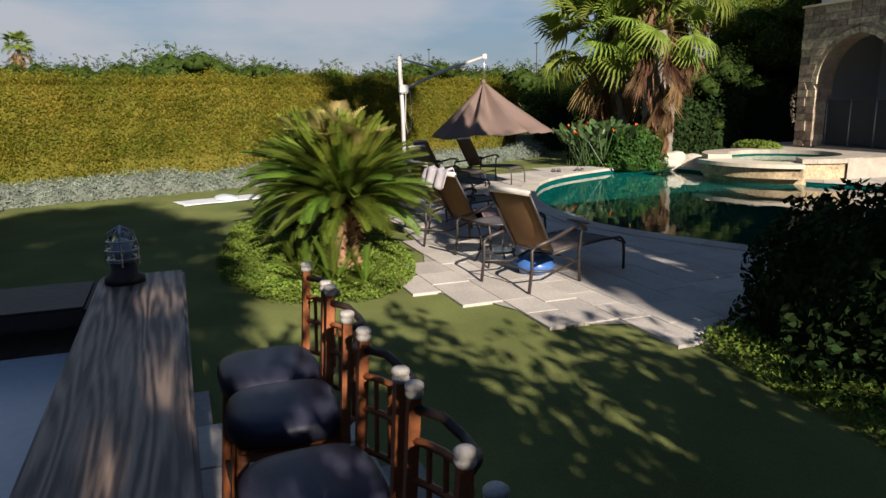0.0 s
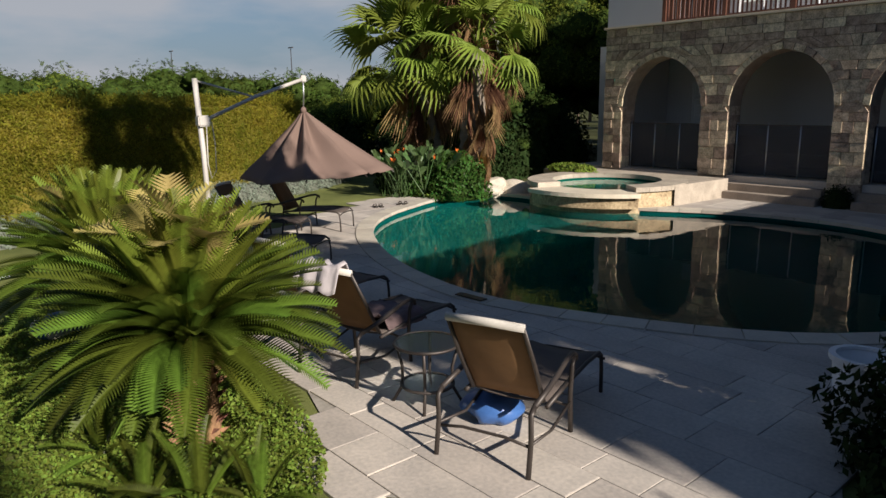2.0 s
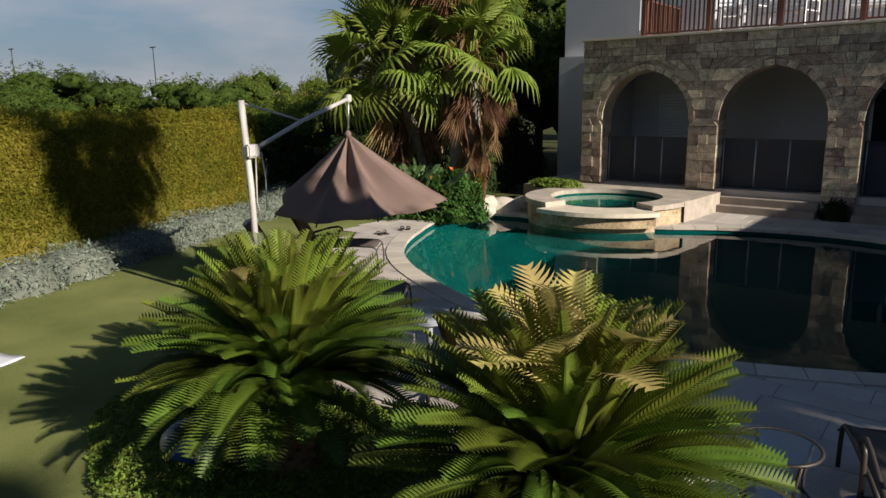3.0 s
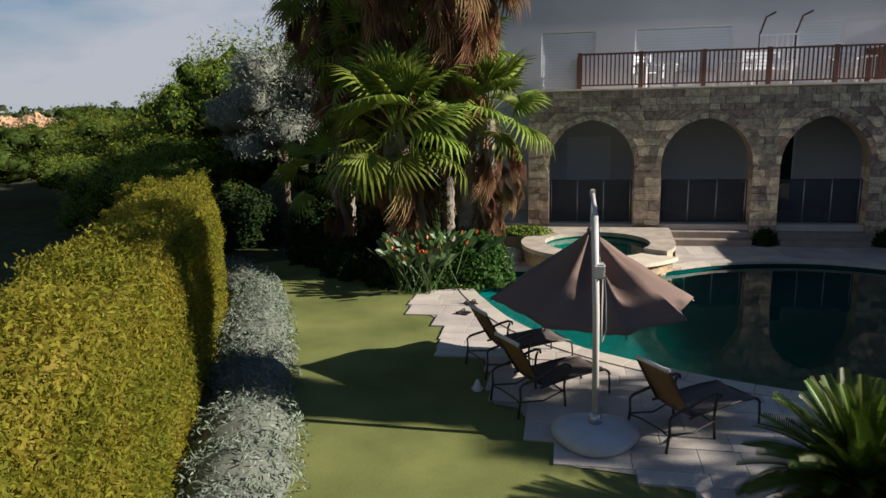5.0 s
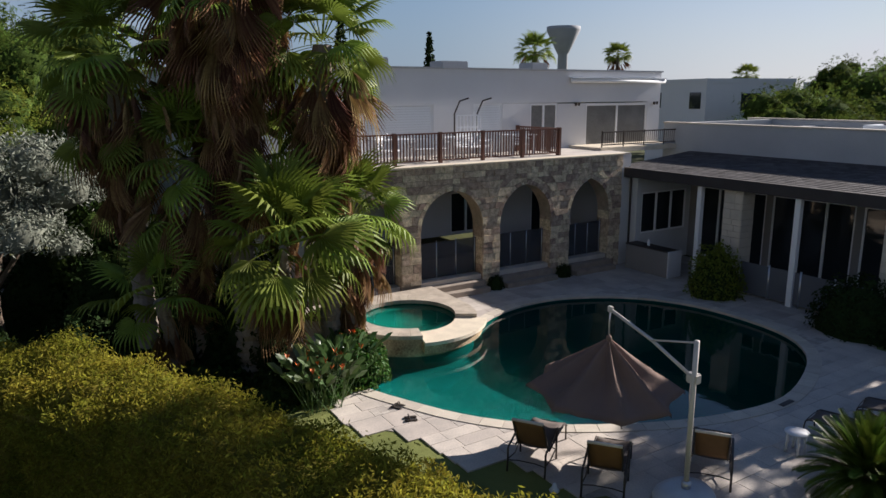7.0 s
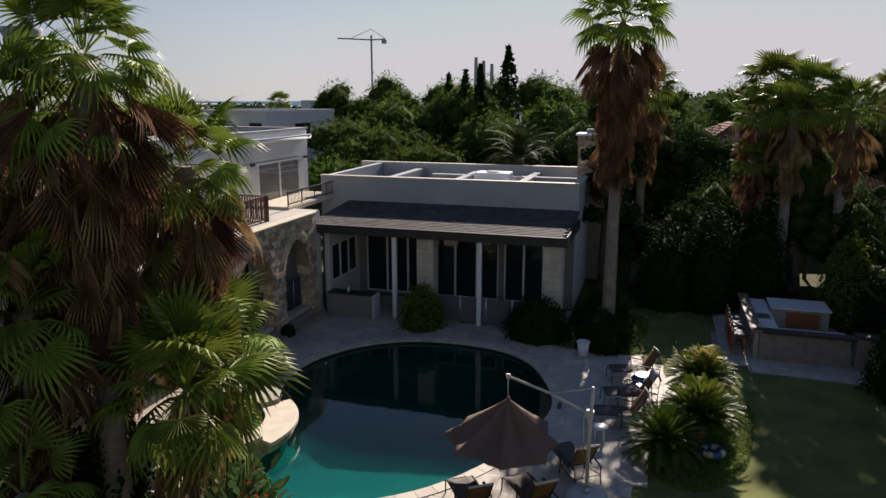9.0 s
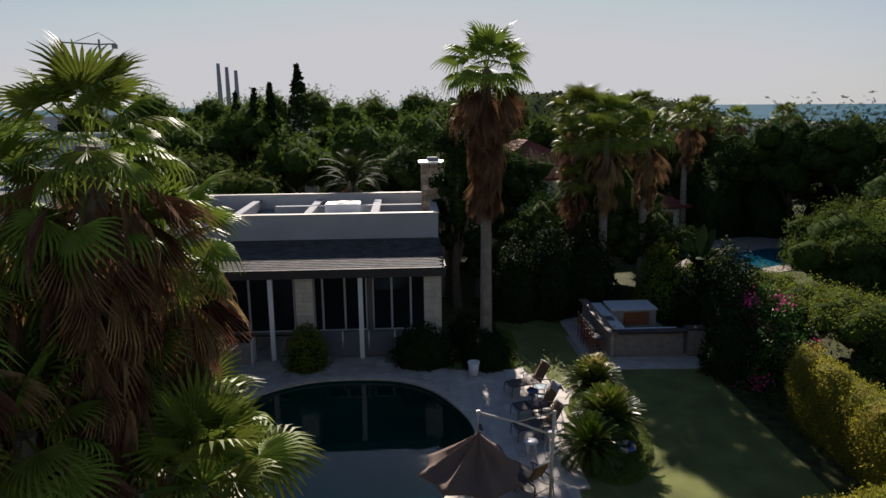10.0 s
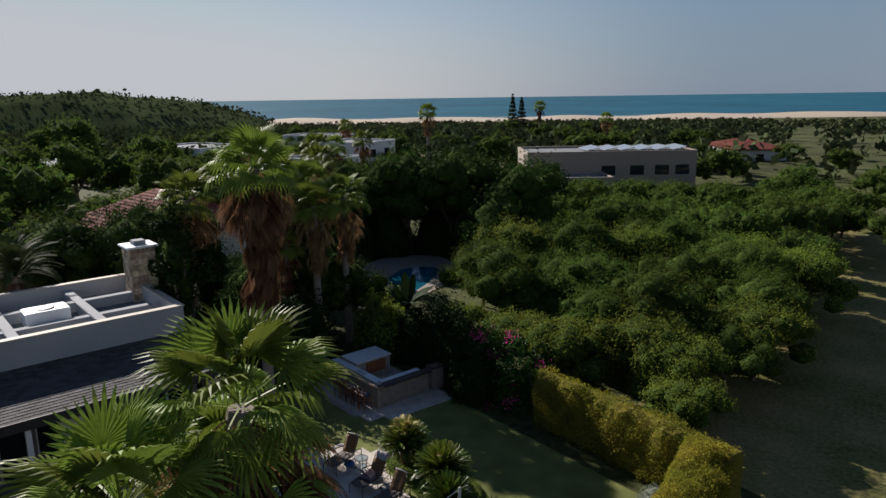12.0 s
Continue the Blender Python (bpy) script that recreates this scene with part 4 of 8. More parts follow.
dp = thing("downpipe", (10.98, -0.02, 0), "dark downpipe on the corner of the arcade", "pipe")
bm = B()
tube(bm, [(0, -0.14, 0.0), (0, -0.14, 3.5), (0.1, -0.12, 3.7)], 0.04, 8)
part("pipe", bm, FRAME, dp, smooth=True)
for z in (0.8, 2.4):
    bm = B()
    lathe(bm, [(0.05, -0.02), (0.05, 0.02), (0.04, 0.02), (0.04, -0.02)], 10, (0, -0.14, z))
    part("pipe_clip", bm, FRAME, dp)

# ---- raised spa ----
SPA = (0.05, -2.35)
spa = thing("spa", (SPA[0], SPA[1], 0), "round cream stone spa with a spill lip", "spa pool")
bm = B()
lathe(bm, [(1.86, -0.16), (1.86, 0.36), (1.82, 0.36), (1.82, 0.02)], 64)
part("outer_wall", bm, TANSTONE, spa, "ochre stone face stained by water", True)
bm = B()
lathe(bm, [(1.84, -1.0), (1.84, -0.14)], 64)
part("footing", bm, POOLPAINT, spa, "dark teal plaster below the waterline", True)
bm = B()
lathe(bm, [(1.335, 0.36), (1.335, 0.22), (1.33, 0.2), (1.0, 0.19), (0.97, 0.17), (0.96, 0.05), (0.0, 0.045)], 64)
part("basin", bm, SPAPAINT, spa, smooth=True)
L0, L1 = radians(-108), radians(-34)
RIMN = 30
for k in range(RIMN):
    a0 = L1 + (2 * math.pi - (L1 - L0)) * k / RIMN
    a1 = L1 + (2 * math.pi - (L1 - L0)) * (k + 1) / RIMN
    bm = B()
    o = []
    for s in range(5):
        a = a0 + (a1 - a0) * (0.01 + 0.98 * s / 4)
        o.append((1.92 * math.cos(a), 1.92 * math.sin(a)))
    for s in range(4, -1, -1):
        a = a0 + (a1 - a0) * (0.01 + 0.98 * s / 4)
        o.append((1.31 * math.cos(a), 1.31 * math.sin(a)))
    prism(bm, o, 0.362, 0.47)
    part("rim_stone", bm, SPASTONE, spa)
bm = B()
o = [(2.2 * math.cos(L0 + (L1 - L0) * s / 14), 2.2 * math.sin(L0 + (L1 - L0) * s / 14)) for s in range(15)] + [(1.31 * math.cos(L1 + (L0 - L1) * s / 14), 1.31 * math.sin(L1 + (L0 - L1) * s / 14)) for s in range(15)]
prism(bm, o, 0.27, 0.362)
part("spill_lip", bm, CREAM, spa, "smooth pale spill slab")
bm = B()
o = [(2.08 * math.cos(L0 + (L1 - L0) * s / 14), 2.08 * math.sin(L0 + (L1 - L0) * s / 14)) for s in range(15)] + [(1.8 * math.cos(L1 + (L0 - L1) * s / 14), 1.8 * math.sin(L1 + (L0 - L1) * s / 14)) for s in range(15)]
prism(bm, o, 0.02, 0.265)
part("lip_support", bm, TANSTONE, spa, "dark stained stone below the lip")
bm = B()
bm.faces.new([bm.verts.new((1.325 * math.cos(2 * math.pi * k / 48), 1.325 * math.sin(2 * math.pi * k / 48), 0.33)) for k in range(48)])
sw = part("spa_surface", bm, SPAWATER, spa)
sw.visible_shadow = False
# raised terrace between spa and arcade
bm = B()
prism(bm, [(-2.9, -1.3)] + [(SPA[0] + 1.93 * math.cos(radians(a)), SPA[1] + 1.93 * math.sin(radians(a))) for a in range(158, -6, -8)] + [(2.08, -0.55), (2.08, -0.22), (-2.9, -0.22)], -0.1, 0.46)
tagged(part("raised_terrace", bm, SPASTONE), "raised cream stone terrace between spa and arcade", "terrace", kind="structure")

# ---- garden furniture ----
ANCHOR = {}
SHORT = 0.77


def lounger(at, turn, label, back=52, towel=False):
    """Sling chaise: head at -y, feet at +y."""
    L = thing("sun_lounger", at, label, "sun lounger", "loungers round the pool", turn)
    L.scale = (1, SHORT, 1)
    W = 0.31
    hinge = Vector((0, -0.28, 0.36))
    c, s = math.cos(radians(back)), math.sin(radians(back))
    top = hinge + Vector((0, -0.78 * c, 0.78 * s))
    for sx in (-1, 1):
        bm = B()
        tube(bm, [(sx * W, -0.35, 0.34), (sx * W, 0.1, 0.37), (sx * W, 0.7, 0.385), (sx * W, 1.08, 0.37), (sx * W, 1.16, 0.33), (sx * W, 1.185, 0.2), (sx * W, 1.19, 0.0)], 0.017, 8)
        part("side_rail", bm, FRAME, L, smooth=True)
        bm = B()
        tube(bm, [(sx * (W + 0.03), -0.83, 0.0), (sx * (W + 0.03), -0.78, 0.25), (sx * (W + 0.03), -0.79, 0.42), (sx * (W + 0.03), -0.72, 0.46)], 0.019, 8)
        part("back_leg", bm, FRAME, L, smooth=True)
        bm = B()
        tube(bm, [(sx * (W + 0.03), 0.16, 0.0), (sx * (W + 0.03), 0.13, 0.3), (sx * (W + 0.03), 0.16, 0.5), (sx * (W + 0.03), 0.2, 0.56)], 0.019, 8)
        part("middle_leg", bm, FRAME, L, smooth=True)
        bm = B()
        tube(bm, [(sx * (W + 0.03), -0.72, 0.46), (sx * (W + 0.03), -0.4, 0.5), (sx * (W + 0.03), 0.0, 0.585), (sx * (W + 0.03), 0.16, 0.6), (sx * (W + 0.03), 0.25, 0.57), (sx * (W + 0.03), 0.26, 0.53)], 0.02, 8)
        part("armrest", bm, FRAME, L, smooth=True)
        bm = B()
        tube(bm, [(sx * (W + 0.03), -0.78, 0.22), (sx * (W + 0.02), -0.3, 0.16), (sx * (W + 0.03), 0.13, 0.24)], 0.012, 6)
        part("side_brace", bm, FRAME, L, smooth=True)
        bm = B()
        tube(bm, [(sx * (W - 0.04), hinge.y - 0.02, 0.36), (sx * (W - 0.03), (hinge.y + top.y) / 2, (0.36 + top.z) / 2 - 0.015), (sx * (W - 0.04), top.y, top.z)], 0.017, 8)
        part("back_stile", bm, FRAME, L, smooth=True)
    for y, z in ((-0.78, 0.2), (0.14, 0.2), (1.17, 0.3)):
        bm = B()
        tube(bm, [(-W - 0.03, y, z), (-W / 2, y, z + 0.03), (W / 2, y, z + 0.03), (W + 0.03, y, z)], 0.012, 6)
        part("cross_bar", bm, FRAME, L, smooth=True)
    # slings with a slight sag
    bv, bf = [], []
    for i in range(7):
        t = i / 6
        for k in range(5):
            u = k / 4 * 2 - 1
            p = hinge.lerp(top, t) + Vector((u * (W - 0.045), 0, 0))
            sag = 0.035 * (1 - u * u) * math.sin(math.pi * t)
            bv.append(p + Vector((0, s * -sag * 0.6, -c * sag)))
    for i in range(6):
        for k in range(4):
            a = i * 5 + k
            bf.append((a, a + 1, a + 6, a + 5))
    b = raw("backrest_sling", bv, bf, SLING_BACK, L, "tan mesh back sling", True)
    mod = b.modifiers.new("thick", "SOLIDIFY")
    mod.thickness = 0.012
    bm = B()
    tube(bm, [(-W + 0.03, top.y, top.z + 0.005), (0, top.y - 0.015, top.z + 0.012), (W - 0.03, top.y, top.z + 0.005)], 0.03, 8)
    part("head_roll", bm, TRIMWHITE, L, "pale rolled top edge", True)
    bv, bf = [], []
    for i in range(9):
        t = i / 8
        for k in range(5):
            u = k / 4 * 2 - 1
            y = -0.28 + 1.4 * t
            bv.append((u * (W - 0.02), y, 0.365 + 0.02 * math.sin(t * 3) - 0.03 * (1 - u * u)))
    for i in range(8):
        for k in range(4):
            a = i * 5 + k
            bf.append((a, a + 1, a + 6, a + 5))
    b = raw("seat_sling", bv, bf, SLING, L, "dark woven seat sling", True)
    mod = b.modifiers.new("thick", "SOLIDIFY")
    mod.thickness = 0.012
    return L, top


def towel_over(at, turn, top, spread, material, label):
    """A cloth folded over an edge, hanging on both sides with creases."""
    tv, tf = [], []
    nu, nv = 14, 16
    for i in range(nu):
        for k in range(nv):
            u = (i / (nu - 1) - 0.5) * spread
            s = (k / (nv - 1) - 0.45) * 0.62
            y = s * 0.42
            z = 0.045 - abs(s) * (0.88 if s < 0 else 0.75) + 0.02 * math.sin(u * 37 + s * 6) + 0.02 * noise.noise((u * 9, s * 9, 1))
            yy = y + 0.025 * math.sin(u * 31 + 1.3) + (-0.05 if s < 0 else 0.03)
            tv.append((u, yy, z))
    for i in range(nu - 1):
        for k in range(nv - 1):
            a = i * nv + k
            tf.append((a, a + 1, a + nv + 1, a + nv))
    ob = raw("towel", tv, tf, material, smooth=True)
    m = pose(*at, 0, 0, turn)
    ob.matrix_world = m @ Matrix.Diagonal((1, SHORT, 1, 1)) @ Matrix.Translation(top)
    mod = ob.modifiers.new("thick", "SOLIDIFY")
    mod.thickness = 0.01
    return tagged(ob, label, "towel")


LOUNGERS = [((7.24, -13.07, 0), 19, "bronze-framed lounger with tan sling back near the lawn edge"),
            ((5.32, -13.03, 0), 15, "bronze-framed lounger with a towel over its back"),
            ((3.87, -12.83, 0), 12, "bronze-framed lounger half behind the cycads"),
            ((0.82, -11.85, 0), -54, "bronze-framed lounger beside the umbrella foot"),
            ((-0.97, -11.15, 0), -52, "bronze-framed lounger facing the pool under the umbrella"),
            ((-1.5, -9.9, 0), -56, "bronze-framed lounger at the lawn corner by the pool")]
for at, turn, label in LOUNGERS:
    ob, top = lounger(at, turn, label)
    ANCHOR[at] = top
towel_over(LOUNGERS[1][0], 15, ANCHOR[LOUNGERS[1][0]] + Vector((-0.05, 0, 0.03)), 0.5, TOWEL, "pale crumpled towel over the lounger back")
# striped towel lying on the second lounger
tv, tf = [], []
for i in range(12):
    for k in range(16):
        u, s = (i / 11 - 0.5) * 0.62, k / 15
        z = 0.40 + 0.03 * noise.noise((u * 7, s * 9, 4)) + (0.13 * max(0, 0.35 - s)) + 0.012 * math.sin(u * 40)
        if abs(u) > 0.27:
            z -= (abs(u) - 0.27) * 2.2
        tv.append((u, -0.2 + 0.75 * s, z + 0.02))
for i in range(11):
    for k in range(15):
        a = i * 16 + k
        tf.append((a, a + 1, a + 17, a + 16))
ob = raw("beach_towel", tv, tf, TOWEL_DARK, smooth=True)
ob.matrix_world = pose(*LOUNGERS[1][0], 0, 0, 15) @ Matrix.Diagonal((1, SHORT, 1, 1))
ob.modifiers.new("thick", "SOLIDIFY").thickness = 0.012
tagged(ob, "dark striped towel crumpled on the lounger seat", "towel")

# round two-tier glass table
tb = thing("side_table", (6.42, -13.28, 0), "round two-tier side table with frosted glass tops", "table")
for z, r in ((0.5, 0.25), (0.16, 0.2)):
    bm = B()
    lathe(bm, [(0, z), (r, z), (r, z + 0.008), (0, z + 0.008)], 32)
    part("glass_top", bm, GLASSTOP, tb)
    bm = B()
    tube(bm, [((r + 0.01) * math.cos(a), (r + 0.01) * math.sin(a), z) for a in (2 * math.pi * k / 28 for k in range(29))], 0.013, 6, False)
    part("rim", bm, FRAME, tb, smooth=True)
for k in range(4):
    a = math.pi / 4 + k * math.pi / 2
    bm = B()
    tube(bm, [(0.25 * math.cos(a), 0.25 * math.sin(a), 0.5), (0.2 * math.cos(a), 0.2 * math.sin(a), 0.3), (0.2 * math.cos(a), 0.2 * math.sin(a), 0.14), (0.28 * math.cos(a), 0.28 * math.sin(a), 0.0)], 0.013, 6)
    part("leg", bm, FRAME, tb, smooth=True)
# blue bag under the near lounger
bm = B()
bmesh.ops.create_icosphere(bm, subdivisions=3, radius=0.2)
for v in bm.verts:
    v.co.x *= 1.2
    v.co.z = max(v.co.z * 0.6, -0.1) + 0.1
    v.co += Vector((1, 1, 1)) * 0.03 * noise.noise(v.co * 9)
ob = part("beach_bag", bm, BLUE, smooth=True)
ob.matrix_world = pose(6.98, -13.1, 0.0, 0, 0, 20)
tagged(ob, "soft blue beach bag on the terrace under a lounger", "bag")
# white plastic stool-table
tb = thing("plastic_table", (2.68, -12.28, 0), "small white plastic side table", "table")
bm = B()
lathe(bm, [(0, 0.38), (0.2, 0.38), (0.215, 0.395), (0.21, 0.41), (0, 0.412)], 28)
part("tabletop", bm, WHITEPLASTIC, tb, smooth=True)
for k in range(4):
    a = math.pi / 4 + k * math.pi / 2
    bm = B()
    tube(bm, [(0.14 * math.cos(a), 0.14 * math.sin(a), 0.385), (0.17 * math.cos(a), 0.17 * math.sin(a), 0.0)], [0.035, 0.022], 8)
    part("leg", bm, WHITEPLASTIC, tb, smooth=True)
# waste bin
tb = thing("waste_bin", (8.85, -11.17, 0), "white plastic waste bin with a rim", "bin")
bm = B()
lathe(bm, [(0, 0.0), (0.17, 0.0), (0.21, 0.5), (0.19, 0.5), (0.155, 0.03), (0, 0.03)], 20)
part("bucket", bm, WHITEPLASTIC, tb, smooth=True)
bm = B()
lathe(bm, [(0.205, 0.49), (0.235, 0.49), (0.235, 0.53), (0.19, 0.53), (0.19, 0.505)], 20)
part("rim", bm, WHITEPLASTIC, tb)

# ---- cantilever umbrella ----
MAST = Vector((-0.3, -12.24, 0))
um = thing("cantilever_umbrella", MAST, "half-closed taupe cantilever umbrella on a weathered white mast", "umbrella")
bm = B()
lathe(bm, [(0.0, 0.0), (0.5, 0.0), (0.53, 0.06), (0.5, 0.14), (0.32, 0.2), (0.1, 0.22), (0, 0.22)], 28)
for v in bm.verts:
    k = 1 + 0.06 * math.sin(3 * math.atan2(v.co.y, v.co.x))
    v.co.x, v.co.y = v.co.x * k, v.co.y * k * 0.92
part("base", bm, GREYBASE, um, "rounded grey water-filled base", True)
bm = B()
tube(bm, [(0, 0, 0.2), (0, 0, 0.34)], 0.075, 14)
part("socket", bm, STEEL, um, smooth=True)
bm = B()
tube(bm, [(0, 0, 0.22), (-0.02, -0.01, 1.6), (-0.06, -0.045, 2.76)], 0.042, 12)
part("mast", bm, POLE, um, smooth=True)
bm = B()
box(bm, (-0.075, -0.085, 2.03), (0.075, 0.11, 2.2), bevel=0.02)
part("bracket", bm, POLE, um)
tip = Vector((-0.03, 1.82, 2.77))
bm = B()
tube(bm, [(0, 0.06, 2.13), (0.005, 0.9, 2.48), tip], 0.03, 10)
part("arm", bm, POLE, um, smooth=True)
bm = B()
tube(bm, [(-0.06, -0.045, 2.73), (-0.01, 0.92, 2.47)], 0.016, 8)
part("tie_rod", bm, POLE, um, smooth=True)
bm = B()
box(bm, tip - Vector((0.035, 0.05, 0.05)), tip + Vector((0.035, 0.05, 0.06)), bevel=0.012)
part("arm_end", bm, POLE, um)
apex = Vector((-0.05, 1.81, 2.27))
bm = B()
tube(bm, [tip, (tip + apex) / 2 + Vector((0.0, 0.01, 0)), apex + Vector((0, 0, 0.02))], 0.014, 8)
part("hanger", bm, STEEL, um, smooth=True)
bm = B()
tube(bm, [(0.07, 0.12, 2.1), (0.1, 0.14, 1.75), (0.11, 0.12, 1.35), (0.06, 0.06, 1.22), (0.05, 0.02, 1.45), (0.05, 0.04, 2.03)], 0.008, 6)
part("cord", bm, POLE, um, "pale slack crank cord", True)
RIBS = 8
CAN_R = [1.5, 1.52, 1.5, 1.45, 1.42, 1.15, 1.2, 1.45]
CAN_Z = [1.24, 1.22, 1.27, 1.3, 1.28, 1.12, 1.1, 1.2]
CAN_A = [radians(a) for a in (10, 52, 96, 140, 186, 238, 292, 330)]
cv, cf = [apex], []
STEPS, SUB = 12, 10
for k in range(RIBS):
    for s in range(SUB):
        t = s / SUB
        j = (k + 1) % RIBS
        a1 = CAN_A[j] + (2 * math.pi if j == 0 else 0)
        a = CAN_A[k] + (a1 - CAN_A[k]) * t
        sag = math.sin(math.pi * t)
        rr = CAN_R[k] + (CAN_R[j] - CAN_R[k]) * t - 0.22 * sag
        zz = CAN_Z[k] + (CAN_Z[j] - CAN_Z[k]) * t - 0.03 * sag
        for i in range(1, STEPS + 1):
            f = i / STEPS
            r = rr * f - 0.13 * sag * math.sin(math.pi * f)
            z = apex.z + (zz - apex.z) * (f ** 0.92) - 0.08 * sag * math.sin(math.pi * f) + 0.045 * f * noise.noise((r * 3.2 * math.cos(a), r * 3.2 * math.sin(a), 3)) + 0.012 * noise.noise((a * 9, r * 5, 1))
            cv.append(Vector((apex.x + r * math.cos(a), apex.y + r * math.sin(a), z)))
NCOL = RIBS * SUB
for c in range(NCOL):
    d = (c + 1) % NCOL
    cf.append((0, 1 + c * STEPS, 1 + d * STEPS))
    for i in range(STEPS - 1):
        cf.append((1 + c * STEPS + i, 1 + c * STEPS + i + 1, 1 + d * STEPS + i + 1, 1 + d * STEPS + i))
can = raw("canopy", cv, cf, CANOPY, um, "faded taupe canvas canopy sagging between its ribs", True)
can.modifiers.new("thick", "SOLIDIFY").thickness = 0.006
for k in range(RIBS):
    bm = B()
    e = Vector((apex.x + CAN_R[k] * math.cos(CAN_A[k]), apex.y + CAN_R[k] * math.sin(CAN_A[k]), CAN_Z[k]))
    tube(bm, [apex - Vector((0, 0, 0.07)), (apex + e) / 2 - Vector((0, 0, 0.085)), e - Vector((0, 0, 0.05))], 0.01, 6)
    part("rib", bm, FRAME, um)
bm = B()
lathe(bm, [(0, -0.08), (0.05, -0.06), (0.05, 0.0), (0.025, 0.035), (0, 0.04)], 14, apex)
part("hub", bm, CANOPY, um, smooth=True)

# ---- small things on the ground ----
tv, tf = [], []
for i in range(12):
    for k in range(16):
        u, s = i / 11 - 0.5, k / 15 - 0.5
        tv.append((u * 0.75, s * 1.7, 0.012 + 0.01 * noise.noise((u * 5, s * 7, 2))))
for i in range(11):
    for k in range(15):
        a = i * 16 + k
        tf.append((a, a + 1, a + 17, a + 16))
ob = raw("white_sheet", tv, tf, WHITEPLASTIC, smooth=True)
ob.matrix_world = pose(-1.0, -15.9, -0.028, 0, 0, 18)
ob.modifiers.new("thick", "SOLIDIFY").thickness = 0.012
tagged(ob, "white cloth spread flat on the lawn", "cloth")
bm = B()
bmesh.ops.create_icosphere(bm, subdivisions=3, radius=0.22)
for v in bm.verts:
    v.co.z = max(0.0, v.co.z * 0.45) + (0.03 * noise.noise(v.co * 6))
    v.co.x *= 1.3
ob = part("folded_towel", bm, GREYBASE, smooth=True)
ob.matrix_world = pose(-0.95, -15.8, 0.0, 0, 0, 30)
tagged(ob, "grey crumpled towel lying on the white cloth", "towel")
bm = B()
tor = [(0.24 + 0.085 * math.cos(b), 0.085 * math.sin(b)) for b in (2 * math.pi * s / 12 for s in range(12))]
rings = [[bm.verts.new((r * math.cos(a), r * math.sin(a), z + 0.085)) for r, z in tor] for a in (2 * math.pi * k / 32 for k in range(32))]
for k in range(32):
    for s in range(12):
        bm.faces.new((rings[k][s], rings[(k + 1) % 32][s], rings[(k + 1) % 32][(s + 1) % 12], rings[k][(s + 1) % 12]))
ob = part("swim_ring", bm, BLUE, smooth=True)
ob.data.materials.append(CREAM)
for f in ob.data.polygons:
    if int((math.atan2(f.center.y, f.center.x) + math.pi) / (math.pi / 4)) % 2:
        f.material_index = 1
ob.matrix_world = pose(2.66, -15.06, 0.06)
tagged(ob, "blue and white inflatable swim ring on the lawn", "swim ring")
for x, y, r in ((-2.6, -6.64, 30), (-2.66, -7.3, 70)):
    sl = thing("slippers", (x, y, 0.0), "pair of dark rubber pool slippers on the slabs", "slippers", "slippers", r)
    for s in (-1, 1):
        bm = B()
        box(bm, (s * 0.07 - 0.045, -0.13, 0.0), (s * 0.07 + 0.045, 0.13, 0.025), bevel=0.01)
        part("sole", bm, FRAME, sl)
        bm = B()
        tube(bm, [(s * 0.07 - 0.045, 0.03, 0.02), (s * 0.07 - 0.03, 0.04, 0.065), (s * 0.07 + 0.03, 0.04, 0.065), (s * 0.07 + 0.045, 0.03, 0.02)], 0.014, 6)
        part("strap", bm, FRAME, sl)
bm = B()
lathe(bm, [(0, 0), (0.07, 0.0), (0.09, 0.03), (0.05, 0.08), (0.035, 0.13), (0.02, 0.16), (0, 0.16)], 16)
ob = part("garden_light", bm, WHITEPLASTIC, smooth=True)
ob.matrix_world = pose(-1.92, -10.89, -0.03)
tagged(ob, "small white mushroom-shaped garden light on the lawn", "light")
bm = B()
box(bm, (-0.22, -0.06, 0.0), (0.22, 0.06, 0.012), bevel=0.004)
ob = part("skimmer_cover", bm, FRAME)
ob.matrix_world = pose(4.45, -10.98, 0.022, 0, 0, 4)
tagged(ob, "dark skimmer lid set in the pool edge", "pool fitting")
# white urn
bm = B()
lathe(bm, [(0, 0), (0.14, 0), (0.16, 0.04), (0.24, 0.25), (0.25, 0.4), (0.17, 0.56), (0.12, 0.62), (0.16, 0.7), (0.15, 0.71), (0.1, 0.62), (0, 0.6)], 24)
ob = part("urn", bm, WHITEPLASTIC, smooth=True)
ob.matrix_world = pose(-9.5, 5.5, -0.06) @ Matrix.Scale(1.2, 4)
tagged(ob, "white ceramic garden urn standing under the trees", "urn")

# ---- bar ----
bar = thing("bar", (12.4, -17.8, 0), "outdoor bar with rough timber counters on a stone plinth", "bar")


def bar_part(name, lo, hi, material, label="", bevel=0.008):
    bm = B()
    lo, hi = Vector(lo), Vector(hi)
    c = (lo + hi) / 2
    box(bm, lo - c, hi - c, bevel=bevel)
    ob = part(name, bm, material, None, label)
    ob.location = c
    bpy.context.view_layer.update()
    return under(ob, bar)


